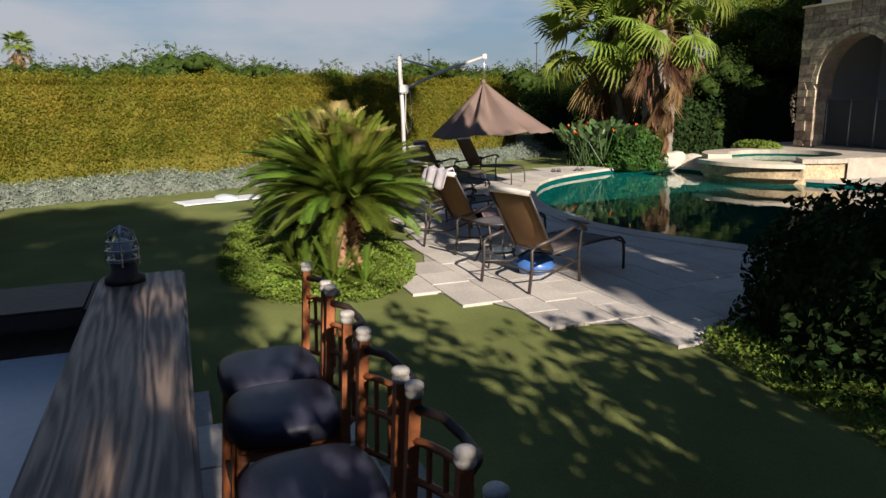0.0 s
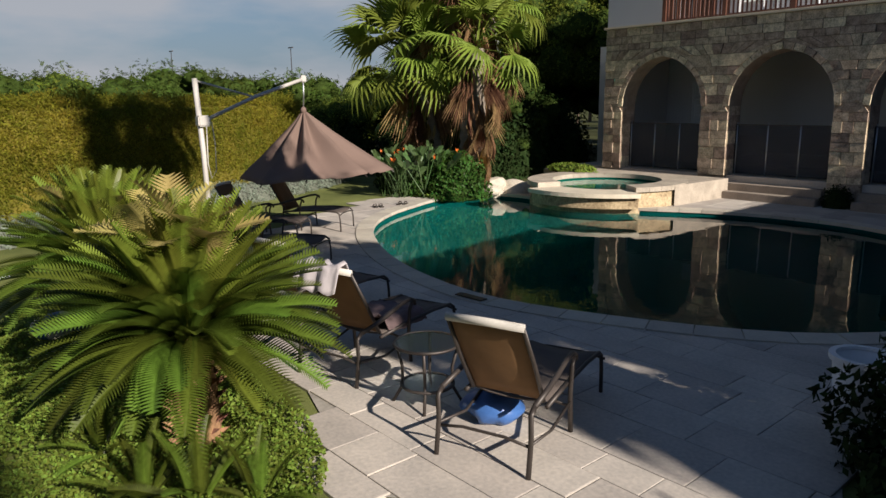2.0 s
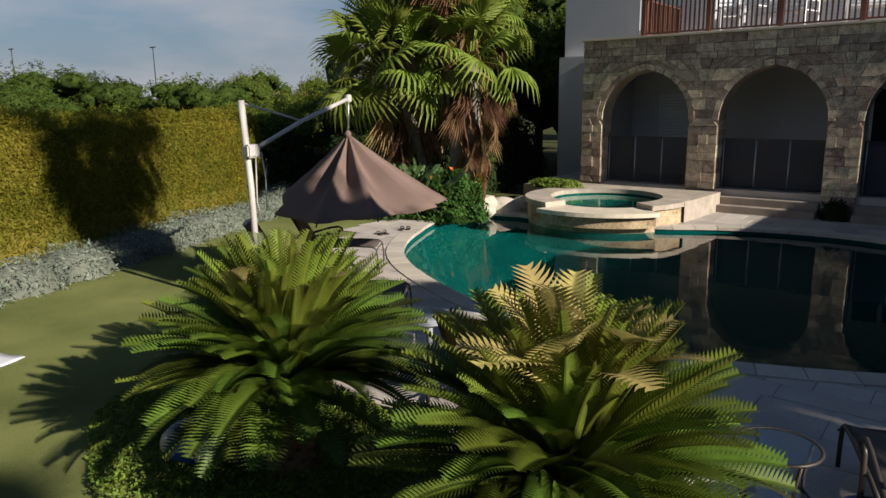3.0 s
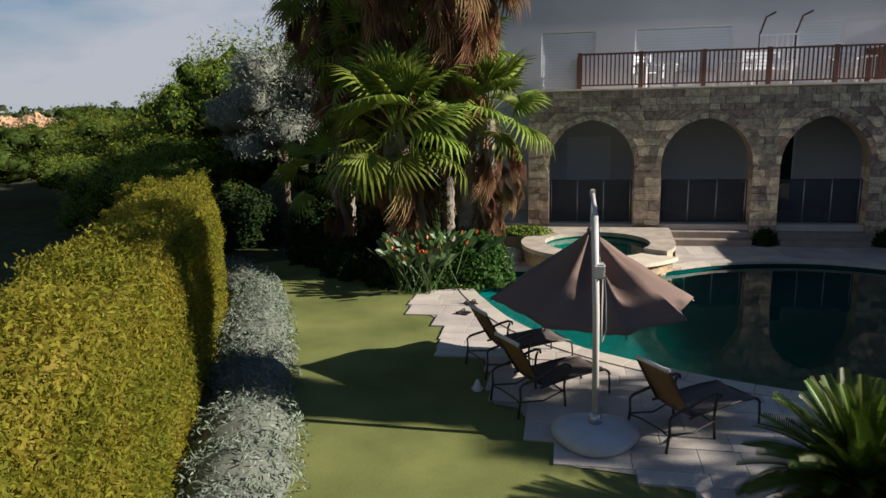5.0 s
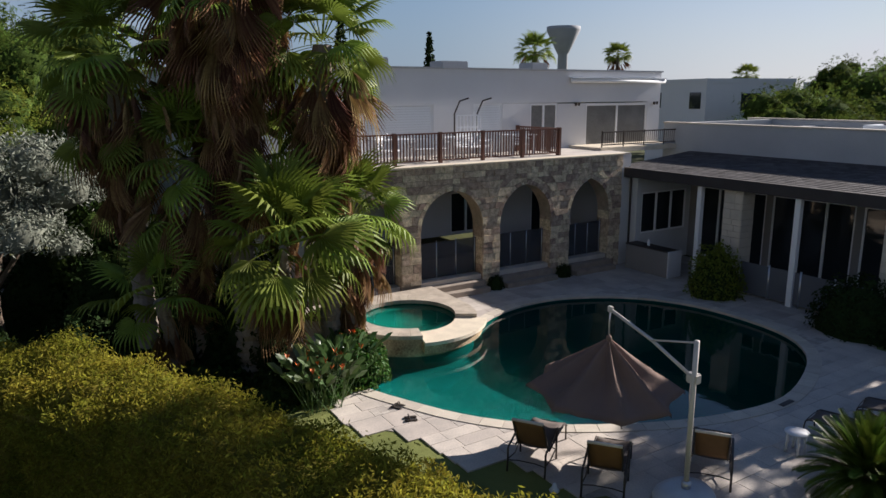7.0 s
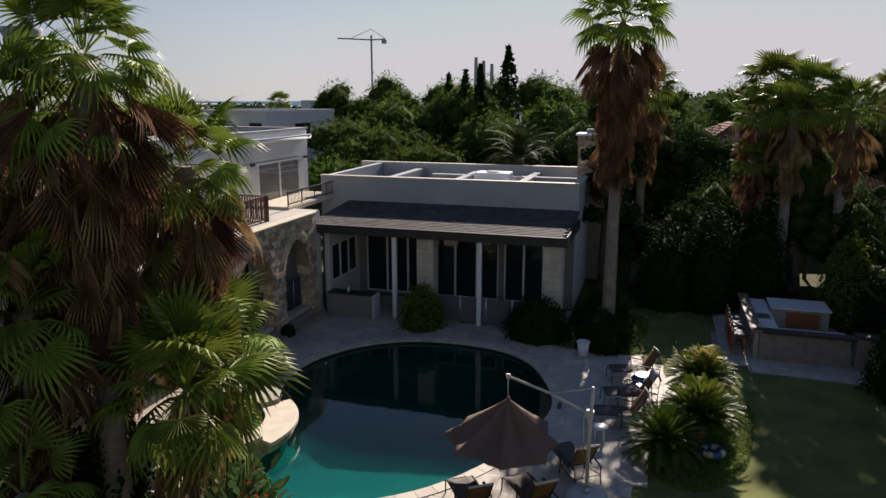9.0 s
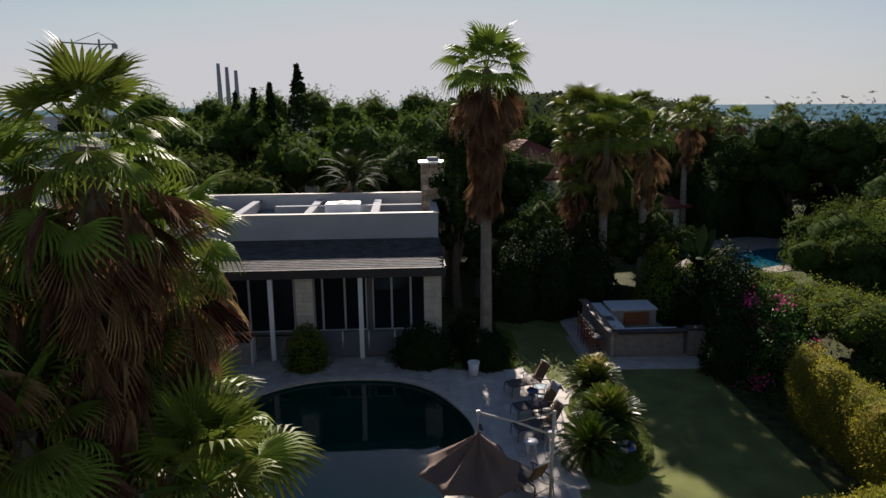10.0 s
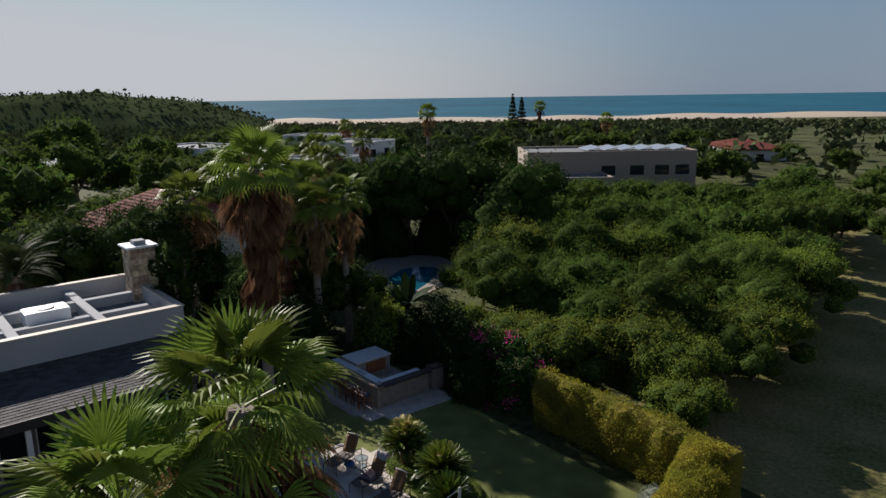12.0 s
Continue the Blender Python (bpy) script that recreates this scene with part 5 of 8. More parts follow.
bar_part("counter", (10.14, -17.05, 1.0), (15.1, -16.68, 1.08), BARWOOD, "grey weathered plank counter with strong grain", 0.012)
bar_part("cross_counter", (10.14, -19.9, 0.985), (10.62, -17.06, 1.065), BARDARK, "dark timber cross counter", 0.012)
bar_part("front_wall", (10.3, -16.98, 0.0), (15.0, -16.82, 0.99), BARSTONE)
bar_part("side_wall", (10.3, -19.8, 0.0), (10.46, -17.0, 0.98), BARSTONE)
bar_part("worktop", (10.66, -17.7, 0.86), (15.0, -17.07, 0.9), WORKTOP, "pale smooth worktop below the counter")
bar_part("side_worktop", (10.66, -19.8, 0.86), (11.25, -17.705, 0.9), WORKTOP, "pale smooth worktop")
bar_part("cabinet", (10.66, -17.66, 0.0), (15.0, -17.1, 0.855), BARSTONE)
bar_part("back_counter", (13.3, -19.8, 1.0), (14.75, -17.72, 1.06), WORKTOP, "white slab on the back unit")
bar_part("back_unit", (13.38, -19.75, 0.0), (14.7, -17.74, 0.995), BARSTONE)
bar_part("oven_front", (13.28, -19.4, 0.35), (13.375, -18.3, 0.9), STOOLWOOD, "orange-brown timber door")
bar_part("end_slab", (10.15, -20.7, 1.07), (10.75, -19.92, 1.13), BARDARK, "dark slab at the end of the counter")
bar_part("end_unit", (10.2, -20.65, 0.0), (10.7, -19.94, 1.065), BARSTONE)
bar_part("sink", (12.2, -17.6, 0.902), (12.9, -17.15, 0.92), STEEL, "steel sink rim")
# floor slabs under the bar
bar_floor = [(8.9, -19.6), (9.0, -18.0), (9.0, -16.6), (9.55, -16.6), (9.55, -15.9), (10.4, -15.9), (10.4, -15.6), (11.7, -15.6), (13.0, -15.6), (13.0, -15.9), (15.7, -15.9), (15.7, -20.3), (8.9, -20.3)]
bm = B()
prism(bm, bar_floor, -0.05, -0.012)
bar_pave = tagged(part("bar_pavement", bm, GROUT), "stone slab floor under the bar", "pavement", kind="structure")
# caged lamp at the counter's end
lamp = thing("bulkhead_lamp", (10.3, -16.93, 1.08), "caged glass bulkhead lamp on the counter corner", "lamp")
bm = B()
lathe(bm, [(0, 0), (0.085, 0.0), (0.085, 0.025), (0.06, 0.04), (0.055, 0.09), (0, 0.09)], 20)
part("base", bm, BARDARK, lamp, smooth=True)
bm = B()
lathe(bm, [(0.05, 0.09), (0.052, 0.17), (0.046, 0.21), (0.025, 0.24), (0, 0.245)], 20)
part("glass", bm, LAMPGLASS, lamp, smooth=True)
bm = B()
lathe(bm, [(0, 0.1), (0.02, 0.1), (0.03, 0.15), (0.02, 0.19), (0, 0.2)], 14)
part("bulb", bm, WHITEPLASTIC, lamp, smooth=True)
for z, r in ((0.11, 0.064), (0.15, 0.066), (0.19, 0.06)):
    bm = B()
    tube(bm, [(r * math.cos(a), r * math.sin(a), z) for a in (2 * math.pi * k / 20 for k in range(21))], 0.005, 6, False)
    part("cage_ring", bm, STEEL, lamp)
for k in range(2):
    a = k * math.pi / 2
    bm = B()
    tube(bm, [(0.063 * math.cos(a), 0.063 * math.sin(a), 0.08), (0.066 * math.cos(a), 0.066 * math.sin(a), 0.16), (0.05 * math.cos(a), 0.05 * math.sin(a), 0.225), (0, 0, 0.255), (-0.05 * math.cos(a), -0.05 * math.sin(a), 0.225), (-0.066 * math.cos(a), -0.066 * math.sin(a), 0.16), (-0.063 * math.cos(a), -0.063 * math.sin(a), 0.08)], 0.005, 6)
    part("cage_hoop", bm, STEEL, lamp)


def stool(at, turn, label):
    """Bar stool facing -y: seat pad, slatted curved back between finialled posts."""
    s = thing("bar_stool", at, label, "bar stool", "stools along the bar", turn)
    for sx in (-1, 1):
        bm = B()
        tube(bm, [(sx * 0.2, 0.2, 0.0), (sx * 0.195, 0.19, 0.7), (sx * 0.19, 0.215, 1.11)], 0.023, 4)
        part("back_post", bm, STOOLWOOD, s)
        bm = B()
        lathe(bm, [(0, 0), (0.021, 0.0), (0.025, 0.006), (0.025, 0.016), (0.021, 0.02), (0.026, 0.026), (0.026, 0.036), (0.02, 0.042), (0, 0.043)], 16, (sx * 0.19, 0.216, 1.105))
        part("finial", bm, FINIAL, s, "chalky pale turned cap", True)
        bm = B()
        tube(bm, [(sx * 0.21, -0.22, 0.0), (sx * 0.18, -0.17, 0.66)], 0.022, 8)
        part("front_leg", bm, STOOLWOOD, s, smooth=True)
        bm = B()
        tube(bm, [(sx * 0.2, 0.19, 0.28), (sx * 0.2, -0.2, 0.28)], 0.014, 6)
        part("side_stretcher", bm, STOOLDARK, s, smooth=True)
    for y, z in ((-0.2, 0.24), (0.19, 0.3)):
        bm = B()
        tube(bm, [(-0.2, y, z), (0.2, y, z)], 0.014, 6)
        part("stretcher", bm, STOOLDARK, s, smooth=True)

    def bow(u, z):
        return (u * 0.19, 0.2 + 0.075 * (1 - u * u) + 0.025 * (z - 0.7), z)
    bm = B()
    tube(bm, [(-0.19, 0.213, 1.075), (-0.12, 0.27, 1.07), (-0.05, 0.3, 1.045), (0.05, 0.3, 1.045), (0.12, 0.27, 1.07), (0.19, 0.213, 1.075)], 0.014, 8)
    part("crest_rail", bm, STOOLDARK, s, "dark bowed top rail", True)
    for z in (0.985, 0.87, 0.72):
        bm = B()
        tube(bm, [bow(u / 4, z) for u in range(-4, 5)], 0.012, 6)
        part("back_rail", bm, STOOLWOOD, s, smooth=True)
    for k, u in enumerate((-0.75, -0.45, -0.15, 0.15, 0.45, 0.75)):
        bm = B()
        tube(bm, [bow(u, 0.72), bow(u, 0.985)], 0.009, 6)
        part("back_slat", bm, STOOLWOOD, s)
    bm = B()
    box(bm, (-0.2, -0.19, 0.63), (0.2, 0.19, 0.675), bevel=0.012)
    part("seat_frame", bm, STOOLWOOD, s)
    bm = B()
    rings = []
    for z, k in ((0.676, 0.9), (0.69, 0.98), (0.715, 1.0), (0.74, 0.985), (0.757, 0.93), (0.768, 0.8), (0.774, 0.5), (0.776, 0.15)):
        ring = []
        for j in range(32):
            a = 2 * math.pi * j / 32
            c, d = math.cos(a), math.sin(a)
            ring.append(bm.verts.new((0.225 * k * math.copysign(abs(c) ** 0.6, c) * (1 + 0.06 * d), -0.01 + 0.215 * k * math.copysign(abs(d) ** 0.6, d), z)))
        rings.append(ring)
    for r0, r1 in zip(rings, rings[1:]):
        for j in range(32):
            bm.faces.new((r0[j], r0[(j + 1) % 32], r1[(j + 1) % 32], r1[j]))
    bm.faces.new(rings[-1])
    bm.faces.new(rings[0][::-1])
    part("seat_pad", bm, SEATPAD, s, "thick navy vinyl pad", True)
    return s


for k, (x, dt) in enumerate(((10.68, 2), (11.12, -3), (11.72, 1), (12.2, -2), (12.76, 3))):
    stool((x, -16.36, -0.012), dt, "orange-brown wooden bar stool with navy pad and slatted back")

# masonry grill counter and mesh fence on the veranda
gc = thing("grill_counter", (10.95, -1.5, 0), "grey rendered outdoor counter below the veranda window", "counter")
for nm, lo, hi, m_ in (("plinth", (-0.42, -1.0, 0.0), (0.2, 1.0, 0.92), SHADEGREY), ("side_panel", (-0.46, -1.06, 0.0), (0.24, -1.004, 0.98), RENDERED), ("top", (-0.42, -1.05, 0.924), (0.2, 1.05, 0.965), FRAME)):
    bm = B()
    box(bm, lo, hi, bevel=0.012)
    part(nm, bm, m_, gc)
bm = B()
lathe(bm, [(0, 0), (0.05, 0.0), (0.055, 0.05), (0.05, 0.15), (0.02, 0.2), (0.02, 0.23), (0, 0.23)], 14)
ob = part("jug", bm, WHITEPLASTIC, smooth=True)
ob.matrix_world = pose(10.85, -1.3, 0.965)
tagged(ob, "small white plastic jug on the grey counter", "jug")
for y in (-5.55, -6.6, -7.65, -8.7):
    pf = thing("veranda_fence", (11.05, y, 0), "grey mesh fence panel at the veranda's edge", "fence", "mesh fences on the veranda")
    bm = B()
    box(bm, (-0.006, -0.5, 0.08), (0.006, 0.5, 1.1))
    part("mesh_panel", bm, RAILMESH, pf)
    for e in (-0.51, 0.51):
        bm = B()
        tube(bm, [(0, e, 0), (0, e, 1.16)], 0.016, 8)
        part("fence_post", bm, STEEL, pf, smooth=True)

# ---- planting ----


def fan_leaf(rad, droop, petiole, segs=20, arc=215):
    """Fan frond: petiole along +x from the origin, then a pleated blade of pointed segments with drooping tips."""
    v, f = [], []
    w = 0.018
    for i in range(5):
        t = i / 4
        x, z = petiole * t, 0.10 * petiole * math.sin(math.pi * t * 0.5)
        v += [(x, -w, z), (x, w, z)]
    for i in range(4):
        f.append((2 * i, 2 * i + 1, 2 * i + 3, 2 * i + 2))
    ox, oz = petiole, 0.10 * petiole
    for s in range(segs):
        a = radians(-arc / 2 + arc * (s + 0.5) / segs)
        da = radians(arc / segs) * 0.5
        reach = rad * (1 - 0.18 * abs(a) / radians(arc / 2)) * (0.93 + 0.1 * math.sin(s * 7.3))

        def at(r, ang, lift):
            return (ox + r * math.cos(ang), r * math.sin(ang), oz + lift - droop * (r / rad) ** 2.4 * rad)
        i = len(v)
        v += [at(0.02, a, 0), at(reach * 0.52, a - da, 0.02 * rad), at(reach * 0.52, a, -0.035 * rad), at(reach * 0.52, a + da, 0.02 * rad), at(reach * 0.82, a - da * 0.45, 0), at(reach * 0.82, a + da * 0.45, 0), at(reach * 1.05, a, -droop * 0.35 * rad)]
        f += [(i, i + 1, i + 2), (i, i + 2, i + 3), (i + 1, i + 4, i + 5, i + 2), (i + 2, i + 5, i + 3), (i + 4, i + 6, i + 5)]
    return v, f


def pinnate_leaf(length, pairs, leaflet, curve, vee=0.5, width=1.0):
    """Feather frond along +x, arching down: a rachis with two rows of narrow leaflets grown onto it."""
    v, f = [], []

    def spine(t):
        return Vector((length * (t - 0.12 * curve * t * t), 0, length * (0.22 * curve * math.sin(t * 1.6) - 0.42 * curve * t ** 2.3)))
    for k in range(pairs + 1):
        p = spine(k / pairs)
        w = 0.012 * (1 - 0.7 * k / pairs) * width
        v += [p + Vector((0, -w, 0)), p + Vector((0, w, 0))]
    for k in range(pairs):
        f.append((2 * k, 2 * k + 1, 2 * k + 3, 2 * k + 2))
    for k in range(pairs // 8, pairs):
        t = k / pairs
        d = (spine(min(1, t + 0.02)) - spine(max(0, t - 0.02))).normalized()
        ll = leaflet * (0.35 + 0.65 * math.sin(math.pi * min(1, 0.18 + t * 0.82))) * (1 if t < 0.96 else 0.6)
        for s in (0, 1):
            a, b = 2 * k + s, 2 * k + 2 + s
            out = (d * 0.6 + Vector((0, s * 2 - 1, 0)) * 0.75 + Vector((0, 0, 1)) * vee * 0.45).normalized()
            p = (v[a] + v[b]) / 2
            i = len(v)
            q = (v[b] - v[a]) * 0.24
            v += [p + out * ll * 0.6 - q, p + out * ll + Vector((0, 0, -0.12 * ll)), p + out * ll * 0.6 + q]
            f.append((a, i, i + 1, i + 2, b))
    return v, f


def mesh_of(name, v, f, material):
    mesh = bpy.data.meshes.new(name)
    mesh.from_pydata([tuple(p) for p in v], [], f)
    mesh.update()
    mesh.materials.append(material)
    return mesh


FAN_MESH = [mesh_of("frond", *fan_leaf(0.78, d, p), FAN) for d, p in ((0.22, 0.75), (0.34, 0.85), (0.48, 0.8))]
DEAD_MESH = [mesh_of("dead_frond", *fan_leaf(1.0, d, p, 12, 44), DEADFAN) for d, p in ((0.25, 0.4), (0.35, 0.5))]
SAGO_MESH = [mesh_of("frond", *pinnate_leaf(1.0, 46, 0.17, c, 0.95, 0.9), SAGO) for c in (0.3, 0.5, 0.7)]
SAGO_YOUNG = [mesh_of("young_frond", *pinnate_leaf(1.0, 46, 0.15, c, 1.1, 0.9), SAGOYOUNG) for c in (0.2, 0.45)]
SAGO_DRY = [mesh_of("dry_frond", *pinnate_leaf(0.75, 32, 0.18, c), SAGODRY) for c in (0.9, 1.3)]


def hang(mesh, parent, m, name):
    ob = bpy.data.objects.new(name, mesh)
    scene.collection.objects.link(ob)
    ob.parent = parent
    ob.matrix_local = m
    return ob


def frond_pose(z, az, lift, roll, scale, out=0.06):
    return Matrix.Translation((0, 0, z)) @ Matrix.Rotation(az, 4, "Z") @ Matrix.Translation((out, 0, 0)) @ Matrix.Rotation(-lift, 4, "Y") @ Matrix.Rotation(roll, 4, "X") @ Matrix.Scale(scale, 4)


def palm_trunk(bm, h, r0, r1, bend):
    pts, rs = [], []
    n = max(10, int(h / 0.14))
    for i in range(n + 1):
        t = i / n
        pts.append((bend[0] * t * t, bend[1] * t * t, h * t))
        rs.append((r0 * (1 - t) + r1 * t) * (1.12 if i % 2 else 0.97) * (1.25 if i == 0 else 1))
    return tube(bm, pts, rs, 14)


def near_palm(at, h, scale, fronds, dead, label, seed, r0=0.16, r1=0.12, bend=(0, 0), skirt=1.6, wide=1.0, low=0):
    """A fan palm with its trunk, living fronds and hanging dead skirt."""
    rng = random.Random(seed)
    p = thing("fan_palm", at, label, "palm tree", "fan palms")
    bm = B()
    palm_trunk(bm, h, r0, r1, bend)
    part("trunk", bm, PALMBARK, p, smooth=False)
    bx, by = bend

    def stem(z):
        return Matrix.Translation((bx * (z / h) ** 2, by * (z / h) ** 2, 0))
    for k in range(fronds):
        t = k / fronds
        lift = radians(80 - 118 * t + rng.uniform(-12, 12))
        hang(FAN_MESH[min(2, int(t * 3))], p, stem(h) @ frond_pose(h - 0.05 + 0.25 * (1 - t), k * 2.39996 + rng.uniform(-0.3, 0.3), lift, rng.uniform(-0.6, 0.6), scale * rng.uniform(0.8, 1.15)), "frond")
    for k in range(low):
        zz = h - 0.4 - skirt * 0.6 * rng.random()
        hang(FAN_MESH[2], p, stem(zz) @ frond_pose(zz, rng.uniform(0, 6.28), radians(rng.uniform(-45, 5)), rng.uniform(-0.7, 0.7), scale * rng.uniform(0.85, 1.1), r1), "frond")
    for k in range(dead):
        t = k / max(1, dead)
        lift = radians(-42 - 40 * min(1, t * 2.2) + rng.uniform(-12, 10))
        zz = h - 0.1 - skirt * t
        hang(DEAD_MESH[k % 2], p, stem(zz) @ frond_pose(zz, k * 2.39996 + rng.uniform(-0.4, 0.4), lift, rng.uniform(-1.2, 1.2), scale * wide * rng.uniform(0.75, 1.25) * (1 - 0.25 * t), r1), "dead_frond")
    return p


# group of fan palms by the spa
near_palm((-4.0, -4.15, -0.06), 3.45, 1.3, 36, 12, "young fan palm with a grey trunk and broad glossy fans", 1, 0.105, 0.085, (-0.4, -0.9), 0.8)
near_palm((-3.0, -4.1, -0.06), 7.6, 1.0, 34, 120, "fan palm with a long skirt of brown dead fronds", 2, 0.24, 0.2, (-0.05, -0.25), 3.0, 1.3, 4)
near_palm((-4.85, -3.65, -0.06), 9.6, 0.95, 32, 190, "tall fan palm with a shaggy brown skirt of dead fronds", 3, 0.26, 0.2, (-0.05, -0.3), 4.6, 1.5, 8)
near_palm((-2.55, -4.2, -0.06), 3.7, 1.05, 26, 60, "short fan palm with an orange-brown skirt above the planting", 4, 0.2, 0.17, (0.05, -0.1), 2.3, 0.95)
near_palm((-3.7, -3.0, -0.06), 5.0, 1.1, 24, 40, "fan palm in the middle of the group", 9, 0.18, 0.14, (0.1, 0.3), 1.6)
near_palm((-4.9, -2.3, -0.06), 8.6, 1.0, 32, 110, "fan palm with a ragged brown skirt close behind the tall one", 8, 0.22, 0.18, (0.05, 0.1), 3.4, 1.4, 5)
near_palm((-5.6, -2.7, -0.06), 5.2, 1.1, 30, 70, "fan palm hidden low among the taller ones", 14, 0.2, 0.16, (-0.1, -0.1), 2.6, 1.2, 6)
near_palm((-6.7, -1.9, -0.06), 7.4, 1.05, 34, 70, "fan palm with brown dead fronds at the back of the group", 6, 0.24, 0.19, (-0.2, -0.1), 2.6, 1.3, 6)
near_palm((-6.3, -3.0, -0.06), 2.2, 0.95, 15, 8, "low fan palm in the shade of the taller ones", 5, 0.16, 0.13, (-0.3, -0.3), 0.5)


def cycad(at, trunk_h, scale, fronds, dry, seed, label, droop=112):
    rng = random.Random(seed)
    c = thing("cycad", at, label, "cycad", "cycads on the lawn")
    bm = B()
    pts = [(0, 0, 0), (0.01, 0, trunk_h * 0.5), (0, 0.01, trunk_h)]
    wide = min(1.0, trunk_h * 2 + 0.25)
    tube(bm, pts, [0.17 * wide, 0.16 * wide, 0.13 * wide], 14)
    part("trunk", bm, HUSK if trunk_h > 0.1 else SAGO, c)
    # woody leaf bases
    tv, tf = [], []
    for k in range(90 if trunk_h > 0.1 else 0):
        a, z = k * 2.39996, trunk_h * (k / 90)
        i = len(tv)
        d = Vector((math.cos(a), math.sin(a), 0))
        sd = Vector((-math.sin(a), math.cos(a), 0)) * 0.03
        b = d * 0.15 * wide + Vector((0, 0, z))
        tv += [b - sd, b + sd, b + d * 0.09 + Vector((0, 0, 0.07)), b + Vector((0, 0, 0.05))]
        tf += [(i, i + 1, i + 2), (i, i + 2, i + 3), (i + 1, i + 3, i + 2)]
    if tv:
        tagged(raw("husk_cover", tv, tf, HUSK, c, "shaggy reddish leaf bases"), kind="stuff")
    for k in range(fronds):
        t = k / fronds
        lift = radians(86 - droop * t ** 0.95 + rng.uniform(-9, 9))
        hang(SAGO_YOUNG[k % 2] if (t < 0.38 or k % 7 == 3) and dry else SAGO_MESH[0 if t < 0.35 else 1 if t < 0.75 else 2], c, frond_pose(trunk_h + 0.05 - 0.08 * t, k * 2.39996 + rng.uniform(-0.15, 0.15), lift, rng.uniform(-0.35, 0.35), scale * (0.94 + 0.08 * t) * rng.uniform(0.92, 1.1), 0.05), "frond")
    for k in range(dry):
        hang(SAGO_DRY[k % 2], c, frond_pose(trunk_h + 0.22, k * 2.39996, radians(rng.uniform(52, 88)), rng.uniform(-0.7, 0.7), scale * rng.uniform(1.05, 1.35), 0.04), "dry_frond")
    return c


cycad((5.75, -14.9, -0.03), 0.78, 1.06, 205, 16, 11, "large cycad with arching feather fronds and pale new growth", 96)
cycad((3.35, -14.75, -0.03), 0.72, 1.12, 200, 3, 12, "large dark-green cycad behind the loungers", 90)
cycad((2.05, -13.85, -0.03), 0.5, 1.05, 130, 0, 13, "dark-green cycad at the terrace edge")
for k, (x, y, s) in enumerate(((6.72, -15.28, 0.5), (6.45, -15.5, 0.45), (6.9, -14.98, 0.42), (5.6, -15.5, 0.4))):
    cycad((x, y, -0.03), 0.06, s, 14, 0, 30 + k, "small cycad offset at the foot of the parent")


def blob_points(rng, n, radii, shell=0.35, flat=0.0):
    """Points in the outer shell of a lumpy half-ellipsoid standing on the ground, with their outward normals."""
    p = rng.normal(size=(n, 3))
    p /= np.linalg.norm(p, axis=1)[:, None]
    p[:, 2] = np.abs(p[:, 2]) if flat else p[:, 2]
    nrm = p / np.asarray(radii)
    nrm /= np.linalg.norm(nrm, axis=1)[:, None]
    k = 1 - shell * rng.random((n, 1)) ** 1.6
    lump = 1 + 0.13 * np.sin(p[:, :1] * 7 + 1.0) * np.cos(p[:, 1:2] * 6) + 0.08 * np.sin(p[:, 2:] * 11 + p[:, :1] * 9)
    return p * k * lump * np.asarray(radii), nrm


def bush(name, at, radii, count, size, material, label, category="bush", seed=0, slim=0.5, core=None, group=""):
    rng = np.random.default_rng(seed + 100)
    b = thing(name, at, label, category, group)
    pts, nrm = blob_points(rng, count, radii, 0.3, 1.0)
    # solid dark core, to show as shade in the gaps between leaves
    bm = B()
    bmesh.ops.create_icosphere(bm, subdivisions=3, radius=1.0)
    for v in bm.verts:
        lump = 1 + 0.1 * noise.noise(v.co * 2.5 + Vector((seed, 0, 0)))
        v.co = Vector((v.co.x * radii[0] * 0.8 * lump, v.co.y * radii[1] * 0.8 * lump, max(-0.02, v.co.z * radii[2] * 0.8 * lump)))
    part("twig_core", bm, core or DARKSHADELEAF, b, "dark core that stands for the shade between leaves")
    leaf_mesh("foliage", pts, size, seed, material, b, slim, nrm, 0.7)
    return b


bush("bush", (-2.75, -4.75, -0.03), (0.85, 0.8, 1.15), 5200, 0.055, BUSHLEAF, "rounded glossy green bush beside the pool", seed=1)
bush("bush", (-3.7, -5.1, -0.03), (0.75, 0.6, 0.75), 3200, 0.055, BUSHLEAF, "low glossy green bush below the palms", seed=2)
# leaf colour of these two carries the shade they stand in
bush("bush", (10.4, -11.75, -0.03), (1.5, 1.1, 1.28), 13000, 0.042, DARKSHADELEAF, "dense clipped bush beside the terrace, its shade put in the leaf colour", seed=3)
bush("bush", (12.7, -11.5, -0.03), (1.4, 1.1, 1.25), 4200, 0.06, DARKSHADELEAF, "dense clipped bush with its shade put in the leaf colour", seed=4)
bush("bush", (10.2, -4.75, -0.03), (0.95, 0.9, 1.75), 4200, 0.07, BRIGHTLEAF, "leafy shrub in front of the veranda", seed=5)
bush("bush", (10.3, -9.3, -0.03), (1.1, 1.3, 1.65), 4200, 0.06, DARKSHADELEAF, "dark shrub at the end of the veranda", seed=6)
bush("bush", (-1.9, -1.3, 0.46), (0.8, 0.45, 0.22), 1600, 0.04, COVERLEAF, "low flowering plants on the raised terrace", seed=7)
for x in (4.6, 7.65):
    bush("bush", (x, -0.25, -0.01), (0.32, 0.26, 0.5), 900, 0.035, DARKSHADELEAF, "small dark plant at the foot of a pier", seed=int(x))


